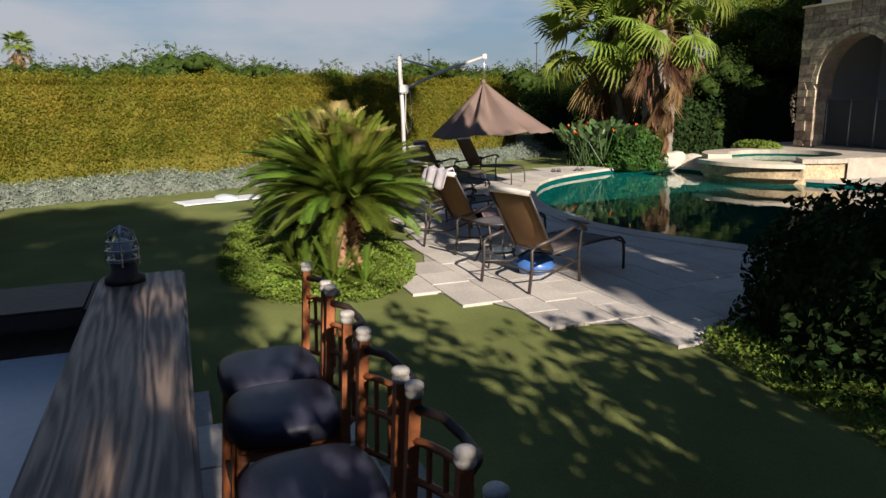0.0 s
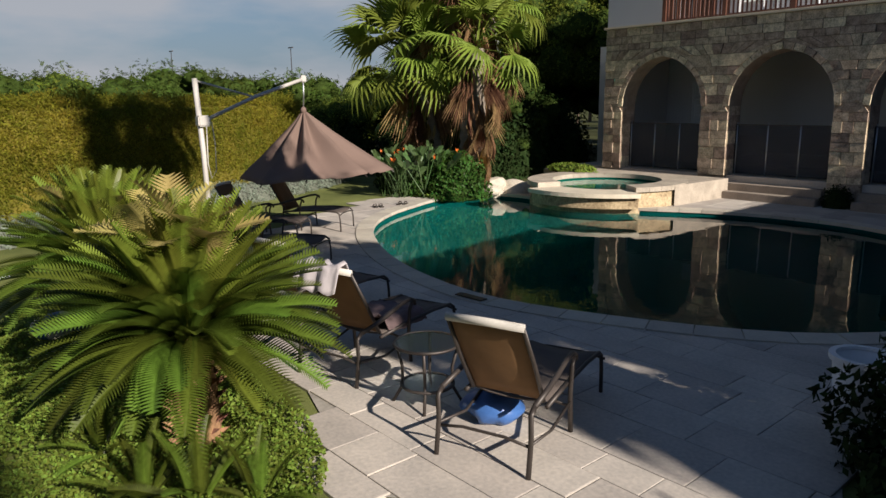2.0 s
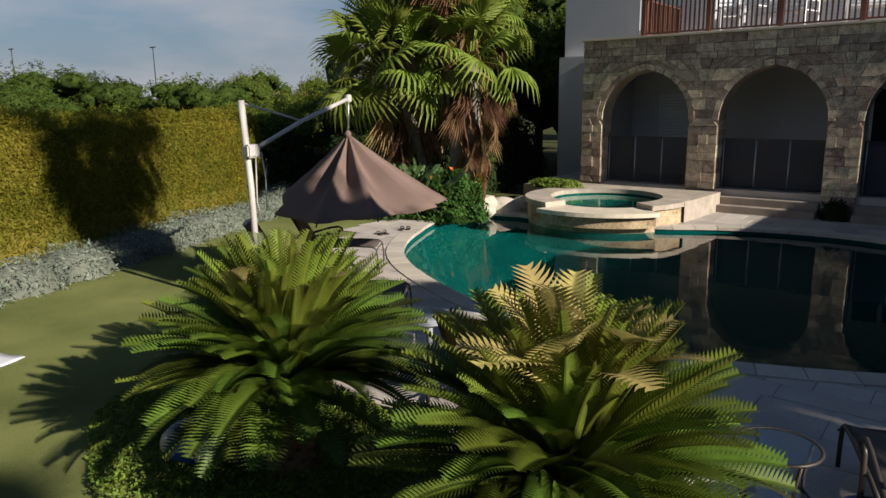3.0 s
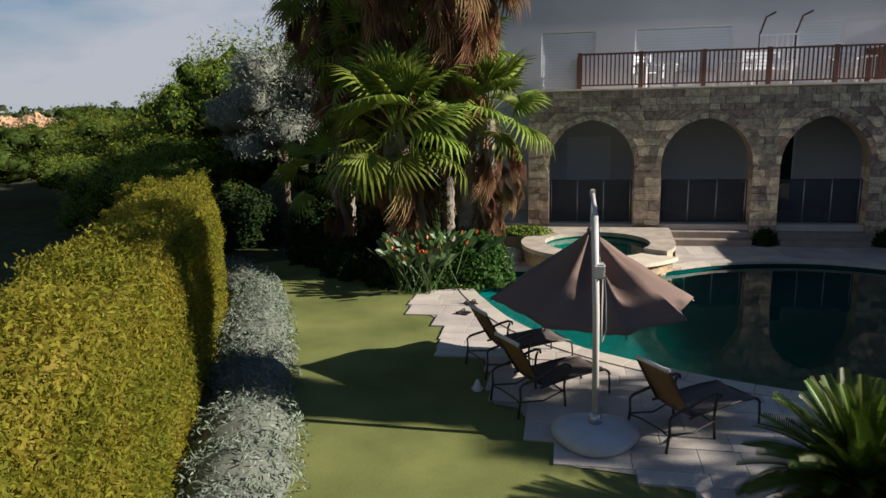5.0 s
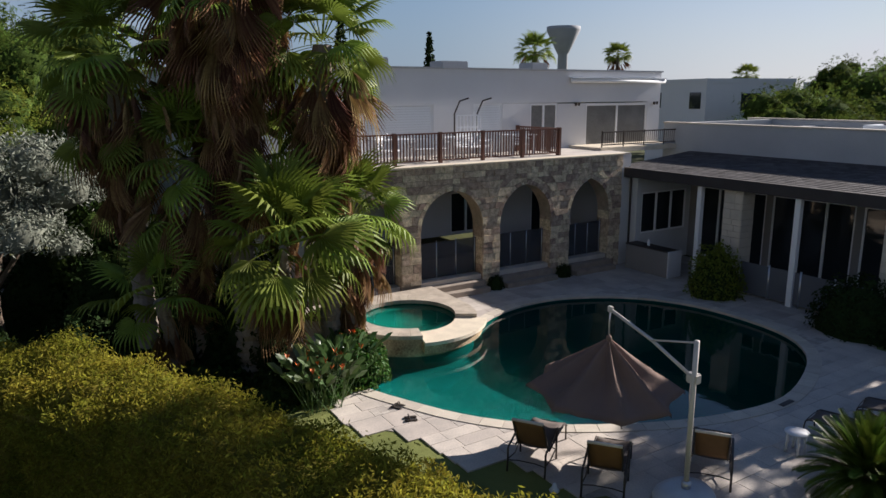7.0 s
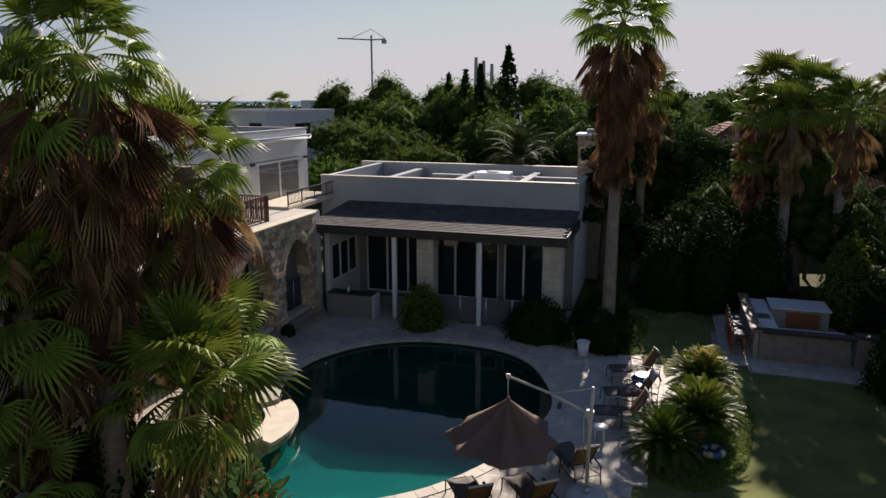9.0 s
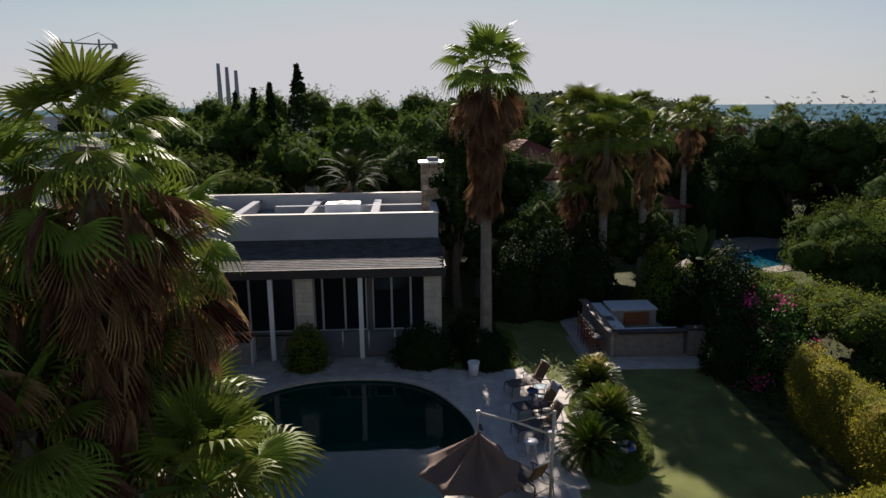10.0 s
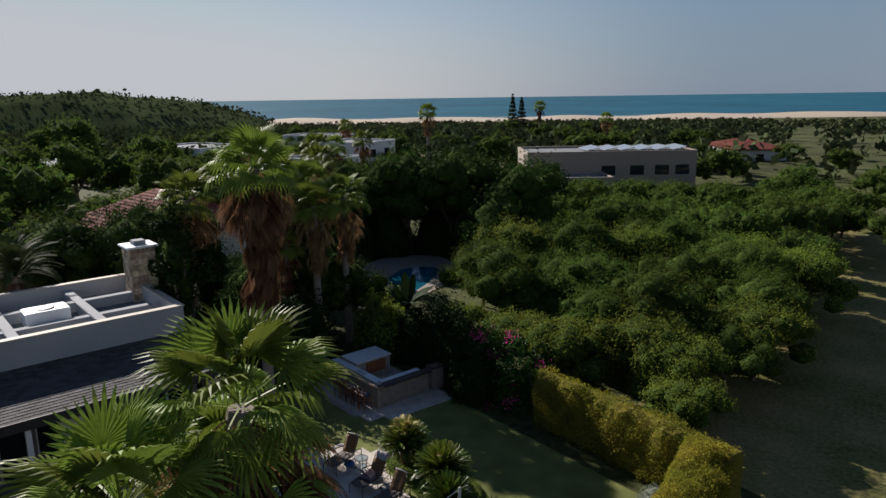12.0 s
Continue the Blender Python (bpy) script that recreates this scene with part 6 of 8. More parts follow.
def paddle_clump(at, count, reach, seed, label, flowers=0):
    """Upright paddle leaves on stalks, with some crested orange flowers."""
    rng = random.Random(seed)
    c = thing("strelitzia", at, label, "plant")
    sv, sf, lv2, lf2 = [], [], [], []
    for k in range(count):
        a = k * 2.39996
        lean = rng.uniform(0.15, 0.75)
        base = Vector((rng.uniform(-0.4, 0.4), rng.uniform(-0.4, 0.4), 0))
        d = Vector((math.cos(a) * lean, math.sin(a) * lean, 1)).normalized()
        ln = reach * rng.uniform(0.6, 1.0)
        side = d.orthogonal().normalized()
        side = Matrix.Rotation(rng.uniform(0, 6.28), 3, d) @ side
        up = d.cross(side)
        tip = base + d * ln
        i = len(sv)
        sv += [base - side * 0.012, base + side * 0.012, tip + side * 0.008, tip - side * 0.008]
        sf.append((i, i + 1, i + 2, i + 3))
        bl = rng.uniform(0.38, 0.55)
        w = bl * 0.17
        out = (d + Vector((math.cos(a), math.sin(a), 0)) * 0.35).normalized()
        i = len(lv2)
        lv2 += [tip, tip + out * bl * 0.35 + side * w + up * 0.03, tip + out * bl * 0.75 + side * w * 0.8 + up * 0.03, tip + out * bl - Vector((0, 0, 0.06)), tip + out * bl * 0.75 - side * w * 0.8 + up * 0.03, tip + out * bl * 0.35 - side * w + up * 0.03, tip + out * bl * 0.5]
        lf2 += [(i, i + 1, i + 6), (i + 1, i + 2, i + 6), (i + 2, i + 3, i + 6), (i + 3, i + 4, i + 6), (i + 4, i + 5, i + 6), (i + 5, i, i + 6)]
    tagged(raw("stem_mass", sv, sf, STRELITZIA, c), kind="stuff")
    tagged(raw("foliage", lv2, lf2, STRELITZIA, c), kind="stuff")
    for k in range(flowers):
        fv, ff = [], []
        p = Vector((rng.uniform(-0.7, 0.7), rng.uniform(-0.7, 0.7), reach * rng.uniform(0.75, 1.1)))
        for s in range(5):
            a = rng.uniform(0, 6.28)
            d = Vector((math.cos(a) * 0.5, math.sin(a) * 0.5, 1)).normalized() * 0.14
            q = Vector((-math.sin(a), math.cos(a), 0)) * 0.02
            i = len(fv)
            fv += [p, p + d * 0.5 + q, p + d, p + d * 0.5 - q]
            ff.append((i, i + 1, i + 2, i + 3))
        raw("flower", fv, ff, ORANGE, c, "orange crested flower")
    return c


paddle_clump((-3.95, -5.6, -0.03), 90, 1.0, 5, "bird-of-paradise clump with grey-green paddles and orange flowers", 16)
paddle_clump((-3.35, -5.2, -0.03), 50, 1.2, 6, "tall paddle-leaved clump behind the bush", 8)


# dense planting between palms and house, deep shade put in its near-black leaves
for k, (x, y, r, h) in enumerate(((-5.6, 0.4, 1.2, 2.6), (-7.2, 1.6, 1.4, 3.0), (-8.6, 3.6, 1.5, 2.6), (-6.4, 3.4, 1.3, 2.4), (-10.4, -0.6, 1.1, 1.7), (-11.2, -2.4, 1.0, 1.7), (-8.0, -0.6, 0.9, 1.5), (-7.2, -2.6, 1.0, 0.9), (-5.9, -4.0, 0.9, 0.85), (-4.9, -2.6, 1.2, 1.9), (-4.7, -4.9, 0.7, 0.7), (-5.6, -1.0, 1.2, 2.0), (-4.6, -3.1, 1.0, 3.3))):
    bush("bush", (x, y, -0.06), (r, r, h), 2600, 0.085, DARKSHADELEAF, "dense shrub behind the palms, its deep shade put in the leaf colour", seed=90 + k)


# hedge
def hedge(name, inner, width, height, per_m2, seed, label):
    """A clipped hedge along an inner edge (the body lies to the left of the way): lumpy core and a skin of small leaves."""
    rng = np.random.default_rng(seed)
    hg = thing(name, (*inner[0], 0), label, "hedge")
    pts = [Vector((*p, 0)) for p in inner]
    path = []
    for a, b in zip(pts, pts[1:]):
        n = max(2, int((b - a).length / 0.3))
        path += [a.lerp(b, i / n) for i in range(n)]
    path.append(pts[-1])
    rows = []
    for i, p in enumerate(path):
        d = (path[min(i + 1, len(path) - 1)] - path[max(i - 1, 0)]).normalized()
        left = Vector((-d.y, d.x, 0))
        prof = [(0.0, 0.0), (-0.02, 0.7), (0.0, 1.5), (0.02, height - 0.25), (0.12, height - 0.06), (0.35, height), (width * 0.55, height + 0.02), (width - 0.3, height - 0.02), (width - 0.06, height - 0.16), (width + 0.05, height - 0.5), (width + 0.02, 1.2), (width - 0.05, 0.0)]
        row = []
        for k, (o, z) in enumerate(prof):
            q = p + left * o + Vector((0, 0, z))
            amp = (0.06, 0.1, 0.08, 0.05, 0.04, 0.06, 0.14, 0.2, 0.26, 0.28, 0.2, 0.1)[k]
            g = noise.noise(q * 0.9) * amp * 1.4 + noise.noise(q * 2.7) * amp * 0.8
            q += (left * (1 if k > 6 else -1) * 0.6 + Vector((0, 0, 1 if 3 < k < 10 else 0))) * g
            row.append(q)
        rows.append(row)
    o0 = Vector((*inner[0], 0))
    cen = [sum(r, Vector()) / len(r) for r in rows]
    # body just under the leaf skin shows as shade in its gaps
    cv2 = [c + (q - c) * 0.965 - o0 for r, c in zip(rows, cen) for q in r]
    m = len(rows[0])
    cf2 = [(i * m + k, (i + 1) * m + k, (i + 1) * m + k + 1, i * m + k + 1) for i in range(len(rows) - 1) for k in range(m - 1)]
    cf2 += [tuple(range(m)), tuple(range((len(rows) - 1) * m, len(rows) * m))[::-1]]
    raw("woody_core", cv2, cf2, HEDGESHADE, hg, "darker inner body in the colour of the shaded gaps between leaves")
    P, N = [], []
    for i in range(len(rows) - 1):
        for k in range(m - 1):
            a, b, c, d = rows[i][k], rows[i + 1][k], rows[i + 1][k + 1], rows[i][k + 1]
            nn = (b - a).cross(d - a)
            area = nn.length
            nn = nn.normalized()
            if nn.dot((a + c) / 2 - cen[i]) < 0:
                nn = -nn
            fade = 1.0 if (a.z + d.z) / 2 > 0.55 else 0.45
            loose = 0.03 if k < 4 else 0.07
            for _ in range(int(area * per_m2 * fade + rng.random())):
                u, w = rng.random(), rng.random()
                q = a.lerp(b, u).lerp(d.lerp(c, u), w) + nn * (rng.normal() * loose - 0.01)
                swell = 0.42 * max(0.0, noise.noise(q * 1.35) + 0.1) + 0.2 * max(0.0, noise.noise(q * 4.0))
                q += nn * swell * rng.uniform(0.3, 1.0) * (1.0 if k > 3 else 0.3)
                P.append(q - o0)
                N.append(nn)
    leaf_mesh("foliage", P, 0.038, seed, HEDGELEAF, hg, 0.33)
    return hg


HEDGE_IN = [(-2.6, -20.75), (-3.05, -19.4), (-3.5, -18.2), (-3.95, -16.6), (-4.45, -15.0), (-5.35, -12.8), (-6.05, -11.0), (-6.8, -9.2), (-7.5, -7.7), (-8.3, -6.3), (-9.6, -5.0)]
hedge("hedge", HEDGE_IN, 1.45, 2.36, 2300, 21, "tall clipped yellow-green hedge along the lawn")
hedge("hedge", [(-4.4, -21.35), (-1.5, -21.45), (0.6, -21.6), (4.6, -21.8)], 0.85, 2.36, 800, 22, "clipped yellow-green hedge closing the garden's far side")

# silver shrubs below the hedge
for k in range(22):
    t = k / 21
    seg = t * (len(HEDGE_IN) - 1.6) + 0.4
    i = min(len(HEDGE_IN) - 2, int(seg))
    f = seg - i
    x = HEDGE_IN[i][0] * (1 - f) + HEDGE_IN[i + 1][0] * f
    y = HEDGE_IN[i][1] * (1 - f) + HEDGE_IN[i + 1][1] * f
    s = R.uniform(0.85, 1.2)
    bush("silver_shrub", (x + 0.62 + R.uniform(-0.1, 0.12), y + 0.28, -0.03), (0.62 * s, 0.7 * s, 0.46 * s), 1500, 0.045, SILVER, "low silver-grey mounded shrub under the hedge", "shrub", 40 + k, 0.22, SILVERSHADE, "silver shrubs along the hedge")


def patch(name, outline, per_m2, height, size, material, label, seed):
    """Low leafy cover over an outline."""
    rng = np.random.default_rng(seed)
    xs, ys = [p[0] for p in outline], [p[1] for p in outline]
    P = []
    n = int((max(xs) - min(xs)) * (max(ys) - min(ys)) * per_m2)
    for _ in range(n):
        x, y = rng.uniform(min(xs), max(xs)), rng.uniform(min(ys), max(ys))
        if inside(x, y, outline):
            h = height * (0.55 + 0.8 * noise.noise((x * 1.7, y * 1.7, seed)))
            P.append((x, y, -0.02 + max(0.01, h) * rng.random() ** 0.6))
    ob = leaf_mesh(name, P, size, seed, material, None, 0.55, [(0, 0, 1)] * len(P), 0.8)
    return tagged(ob, label, "ground cover", kind="stuff")


patch("ground_cover", smooth_loop([(6.6, -14.35), (7.15, -14.75), (7.35, -15.35), (6.9, -16.0), (5.6, -16.35), (4.2, -16.2), (2.6, -15.9), (1.2, -15.2), (0.9, -14.1), (2.2, -13.5), (4.6, -14.0), (5.6, -14.05)], 4), 3600, 0.13, 0.02, COVERLEAF, "bright green low ground cover round the cycads", 61)
patch("ground_cover", smooth_loop([(9.55, -13.0), (10.6, -13.15), (12.2, -13.3), (14.0, -13.2), (14.0, -12.2), (11.0, -12.4), (9.4, -12.35)], 4), 3200, 0.14, 0.02, COVERLEAF, "green ground cover strip at the edge of the terrace", 62)
patch("ground_cover", smooth_loop([(-2.5, -5.3), (-3.4, -5.6), (-4.9, -5.5), (-5.2, -4.6), (-3.5, -4.3)], 4), 900, 0.2, 0.04, COVERLEAF, "leafy cover below the palms", 63)

# rocks beside the spa
for k, (x, y, s) in enumerate(((-2.35, -3.1, 0.42), (-2.75, -3.55, 0.5), (-2.2, -2.5, 0.38), (-3.0, -4.05, 0.38), (-2.45, -3.85, 0.3))):
    bm = B()
    bmesh.ops.create_icosphere(bm, subdivisions=3, radius=s)
    for v in bm.verts:
        v.co += v.co.normalized() * 0.35 * s * noise.noise(v.co * 2.2 + Vector((k * 5, 0, 0)))
        v.co.z *= 0.6
    ob = part("boulder", bm, ROCK)
    ob.matrix_world = pose(x, y, 0.08, 0, 0, 40 * k)
    tagged(ob, "pale rough boulder between spa and planting", "rock", "boulders by the spa")


# trees
def tree_meshes(seed, height, crown_r, crown_z, lobes, count, limbs=6):
    """Trunk with limbs, and a broad crown of merged, uneven lobes: leaf points with outward directions, and a dark
    inner shell standing for shade.
    """
    rng = np.random.default_rng(seed)
    rr = random.Random(seed)
    bm = B()
    tube(bm, [(0, 0, 0), (0.1 * rr.uniform(-1, 1), 0.1, crown_z * 0.5), (0.15 * rr.uniform(-1, 1), 0, crown_z)], [height * 0.026, height * 0.02, height * 0.014], 8)
    up = height - crown_z
    balls = [(np.array([0.0, 0.0, crown_z + up * 0.3]), crown_r * 0.56, up * 0.56)]
    for k in range(lobes * 2 - 1):
        a = k * 2.39996 + rr.uniform(-0.3, 0.3)
        far = crown_r * rr.uniform(0.35, 0.8)
        r = crown_r * rr.uniform(0.2, 0.4)
        balls.append((np.array([math.cos(a) * far, math.sin(a) * far, crown_z + up * (rr.uniform(0.15, 0.75) - 0.55 * (far / crown_r) ** 2)]), r, min(r * 0.85, up * 0.45)))
    for k in range(limbs):
        c = Vector(balls[k % len(balls)][0])
        a = Vector((0, 0, crown_z * rr.uniform(0.5, 0.95)))
        tube(bm, [a, (a + c) / 2 + Vector((0, 0, 0.15)), c], [height * 0.012, height * 0.008, height * 0.004], 6)

    def swell(d, c):
        return 1 + 0.2 * np.sin(d[:, 0] * 5 + c[0] * 3) * np.cos(d[:, 1] * 6 + c[1] * 2) + 0.12 * np.sin(d[:, 2] * 9 + d[:, 0] * 11 + c[0]) + 0.08 * np.sin(d[:, 1] * 17 + d[:, 2] * 13)
    area = [r * r for c, r, h in balls]
    P, N = [], []
    inner = B()
    for (c, r, h), share in zip(balls, area):
        n = int(count * share / sum(area))
        d = rng.normal(size=(n, 3))
        d /= np.linalg.norm(d, axis=1)[:, None]
        d[:, 2] = np.where(d[:, 2] < -0.45, -d[:, 2], d[:, 2])
        q = c + d * (swell(d, c) * (0.76 + 0.36 * rng.random(n) ** 1.5))[:, None] * np.array([r, r, h])
        keep = np.ones(n, bool)
        for c2, r2, h2 in balls:
            if c2 is not c:
                keep &= (((q - c2) / np.array([r2, r2, h2])) ** 2).sum(1) > 0.55
        P.append(q[keep])
        N.append(d[keep] / np.array([r, r, h]) * r + np.array([0, 0, 0.15]))
        # shell inside each lobe fills the leaf gaps with shade colour
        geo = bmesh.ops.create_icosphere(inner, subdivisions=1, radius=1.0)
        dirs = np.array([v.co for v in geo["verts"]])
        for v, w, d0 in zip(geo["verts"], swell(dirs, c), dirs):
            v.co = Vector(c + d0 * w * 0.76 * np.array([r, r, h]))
    return bm, np.concatenate(P), np.concatenate(N), inner


def tree(name, at, seed, height, crown_r, crown_z, lobes, count, size, lean, material, label, slim=0.5, group="", core=None):
    t = thing(name, at, label, "tree", group)
    bm, pts, nrm, inner = tree_meshes(seed, height, crown_r, crown_z, lobes, count)
    part("trunk", bm, BARK, t)
    part("inner_crown", inner, core or CROWNSHADE, t, "dark shell that stands for the shade inside the crown", True)
    leaf_mesh("crown", pts, size, seed, material, t, slim, nrm, lean)
    return t


tree("olive_tree", (-9.7, 1.1, -0.06), 71, 6.3, 2.4, 2.9, 13, 26000, 0.07, 0.9, OLIVELEAF, "silvery olive tree with a rounded crown", 0.26, "", SILVERSHADE)
T1 = tree("tree", (-8.6, 15.0, -0.06), 72, 8.2, 3.7, 3.6, 11, 13000, 0.11, 0.8, BRIGHTLEAF, "feathery light-green tree behind the house", 0.45, "garden trees")
T2 = tree("tree", (-12.5, 24.0, -0.06), 73, 13.5, 5.2, 6.5, 12, 9000, 0.2, 0.8, TREELEAF, "tall dense green tree", 0.55, "garden trees")
T3 = tree("tree", (14.0, -28.5, -0.06), 74, 6.2, 3.5, 2.4, 10, 13000, 0.095, 0.8, TREELEAF, "broad round-crowned tree beyond the hedge", 0.45, "garden trees")
T4 = tree("tree", (27.6, -13.9, -0.06), 75, 7.4, 3.0, 2.8, 10, 8500, 0.12, 0.8, EVERGREEN, "dense dark evergreen tree beside the wing", 0.5, "garden trees")
T5 = tree("tree", (5.6, -24.5, -0.06), 76, 4.2, 2.4, 1.5, 9, 8500, 0.08, 0.8, BRIGHTLEAF, "bright green spreading shrub tree", 0.4, "garden trees")
F1 = tree("tree", (-41, 50, -0.06), 172, 8.2, 3.6, 3.4, 9, 2600, 0.2, 0.8, BRIGHTLEAF, "light-green tree in the distance", 0.5, "distant trees")
F2 = tree("tree", (57, 7.6, -0.06), 173, 11.5, 4.6, 5.0, 10, 2800, 0.26, 0.8, TREELEAF, "tall green tree on the skyline", 0.55, "distant trees")
F3 = tree("tree", (20.4, -49.1, -0.06), 174, 6.0, 3.5, 2.2, 9, 2600, 0.2, 0.8, TREELEAF, "broad round-crowned tree in the distance", 0.5, "distant trees")
F4 = tree("tree", (36, -46, -0.06), 175, 9.0, 3.7, 3.2, 9, 2800, 0.22, 0.8, EVERGREEN, "dense dark tree in the distance", 0.5, "distant trees")
KINDS = {"a": T1, "b": T2, "c": T3, "d": T4, "e": T5, "A": F1, "B": F2, "C": F3, "D": F4}
PLACED = [("c", 5.1, -30.4, 0.98), ("c", 1.6, -34.6, 0.9), ("C", 11, -48.9, 1.08), ("c", 10.3, -31.7, 0.9), ("C", 10.9, -70.7, 0.92), ("C", 21, -85, 0.95),
          ("e", 1.0, -25.9, 1.0), ("e", -0.6, -23.8, 0.8), ("e", 8.8, -23.6, 0.95), ("e", 12.8, -23.9, 0.8), ("c", 16.5, -38, 1.0), ("c", 6.5, -41, 0.95), ("C", 2.5, -62, 0.9), ("c", 0.5, -29.5, 0.7), ("e", 3.6, -27.2, 1.1),
          ("D", 31, -39.5, 1.2), ("D", 25.6, -42.2, 1.1), ("D", 34, -37, 1.2), ("D", 42, -50, 1.05), ("D", 24, -37.5, 0.8), ("D", 40, -38, 1.0), ("D", 34, -54, 0.95), ("D", 43.5, -31.5, 1.0), ("D", 46, -35.5, 1.05), ("D", 48, -28, 0.95), ("D", 39, -34, 0.85), ("D", 36, -41.5, 1.05), ("D", 30.5, -43.5, 1.05), ("c", 18.5, -31.2, 0.8), ("d", 19.3, -21.7, 0.72), ("d", 26.4, -11.3, 1.22), ("d", 29.2, -8.6, 1.2), ("d", 24.2, -17.6, 0.8), ("d", 28.6, -11.6, 1.22), ("d", 30.6, -15.0, 1.2),
          ("d", 27.6, -23.6, 0.72), ("d", 23.2, -20.6, 0.55), ("d", 19.4, -12.9, 0.5), ("d", 25.2, -12.9, 0.8), ("d", 28.5, -17.5, 0.7), ("d", 25, -19.5, 0.75),
          ("a", -21.4, 20.8, 0.85), ("a", -17.7, 15.6, 0.8), ("a", -14.1, 11.5, 0.75), ("a", -10.4, 8.5, 0.75), ("e", -12.4, -2.2, 0.7), ("e", -13.4, 1.2, 0.8), ("e", -14.9, -0.8, 0.68), ("e", -15.6, 3.2, 0.9), ("e", -17.5, 1.8, 0.72), ("e", -17.6, 6.0, 0.95), ("e", -19.9, 4.8, 0.8), ("e", -20.2, 9.0, 1.0), ("e", -22.4, 7.8, 0.8), ("e", -23.2, 12.0, 1.0), ("e", -12.4, 4.8, 0.95), ("e", -25.6, 15, 0.95), ("d", -6.9, 8.0, 0.62), ("d", -6.7, 12.5, 0.7), ("d", -7.2, 2.2, 0.55), ("d", -6.0, 0.2, 0.46),
          ("A", -66, 36, 0.85), ("A", -68, 50, 0.9), ("A", -64, 27, 0.75), ("A", -70, 42, 1.0), ("C", -46, -13, 0.98), ("C", -45.7, -25.6, 1.0), ("C", -52, -19, 0.9), ("A", -33, 33, 0.7), ("A", -38, 44, 0.75), ("A", -28, 24, 0.7), ("B", -20, 33, 0.95), ("B", -4, 30, 1.0),
          ("C", 42.2, 12.5, 1.35), ("C", 39.4, 8.2, 1.2), ("B", 44.5, -5.5, 0.85), ("B", 62, 16, 0.95), ("C", 35, 4, 1.05), ("C", 48, 1, 1.4), ("C", 30, 8.5, 0.9), ("B", 50, -11, 0.9), ("B", 55, -24, 0.85), ("C", 38, -9, 1.2), ("C", 31.5, -8.5, 0.95), ("B", 68, -2, 1.0), ("C", 27.5, 4.5, 0.8), ("B", 72, 10, 1.0), ("B", 66, -12, 0.95), ("B", 52, 12, 0.85), ("B", 75, -20, 0.9), ("C", 44, -16, 1.2), ("B", 82, -32, 0.9), ("B", 60, -34, 0.85), ("C", 36, -64, 0.8), ("C", 41.5, -61.5, 0.75), ("C", 31, -68, 0.8), ("B", 96, 40, 1.1), ("B", 94, 30, 1.2), ("B", 99, 21, 1.1), ("B", 92, 13, 1.15), ("B", 97, 5, 1.2), ("B", 93, -4, 1.1), ("B", 99, -12, 1.15), ("B", 96, -24, 1.1)]
for kind, x, y, s in PLACED:
    src = KINDS[kind]
    ob = copy_thing(src, pose(x, y, -0.06 + land(x, y), 0, 0, R.uniform(0, 360)))
    ob.scale = (s * R.uniform(0.95, 1.1), s * R.uniform(0.95, 1.1), s)
slim_two = copy_thing(T4, pose(20.8, -15.9, -0.06, 0, 0, 120))
# evergreen added so that its shadow falls across the lawn
tree("tree", (20.8, -19.8, -0.06), 78, 9.0, 2.9, 2.8, 10, 7500, 0.13, 0.8, EVERGREEN, "dark evergreen added among the palms behind the bar to shade the lawn", 0.5, "garden trees")
slim_two.scale = (0.7, 0.7, 0.8)
tree("tree", (17.9, -11.2, -0.06), 77, 10.2, 1.5, 4.0, 9, 6000, 0.12, 0.8, DARKSHADELEAF, "narrow dark evergreen beside the chimney", 0.5, "garden trees")

NPOOL = (28.2, -31.0)


def free(x, y):
    if -13 < x < 25 and -22 < y < 16:
        return False
    if inside(x, y, clear) or math.hypot(x - 46, y + 80) < 18 or math.hypot(x - 34, y + 23) < 10 or math.hypot(x - NPOOL[0], y - NPOOL[1]) < 8.5 or math.hypot(x - 46, y - 24) < 10:
        return False
    return True


# distant trees past the nearer ones, joined: leaves and dark shells for the shade inside their crowns
LP, LN, IV, IF = [], [], [], []
far_rng = np.random.default_rng(31)
CROWNS = []
for seed, h, r, z, lobes in ((301, 6.0, 3.6, 1.8, 8), (302, 7.4, 3.4, 2.4, 8), (303, 8.6, 3.6, 2.8, 9)):
    bm, pts, nrm, inner = tree_meshes(seed, h, r, z, lobes, 2000)
    bm.free()
    inner.verts.index_update()
    CROWNS.append((pts, nrm, np.array([v.co for v in inner.verts]), [[v.index for v in f.verts] for f in inner.faces]))
    inner.free()
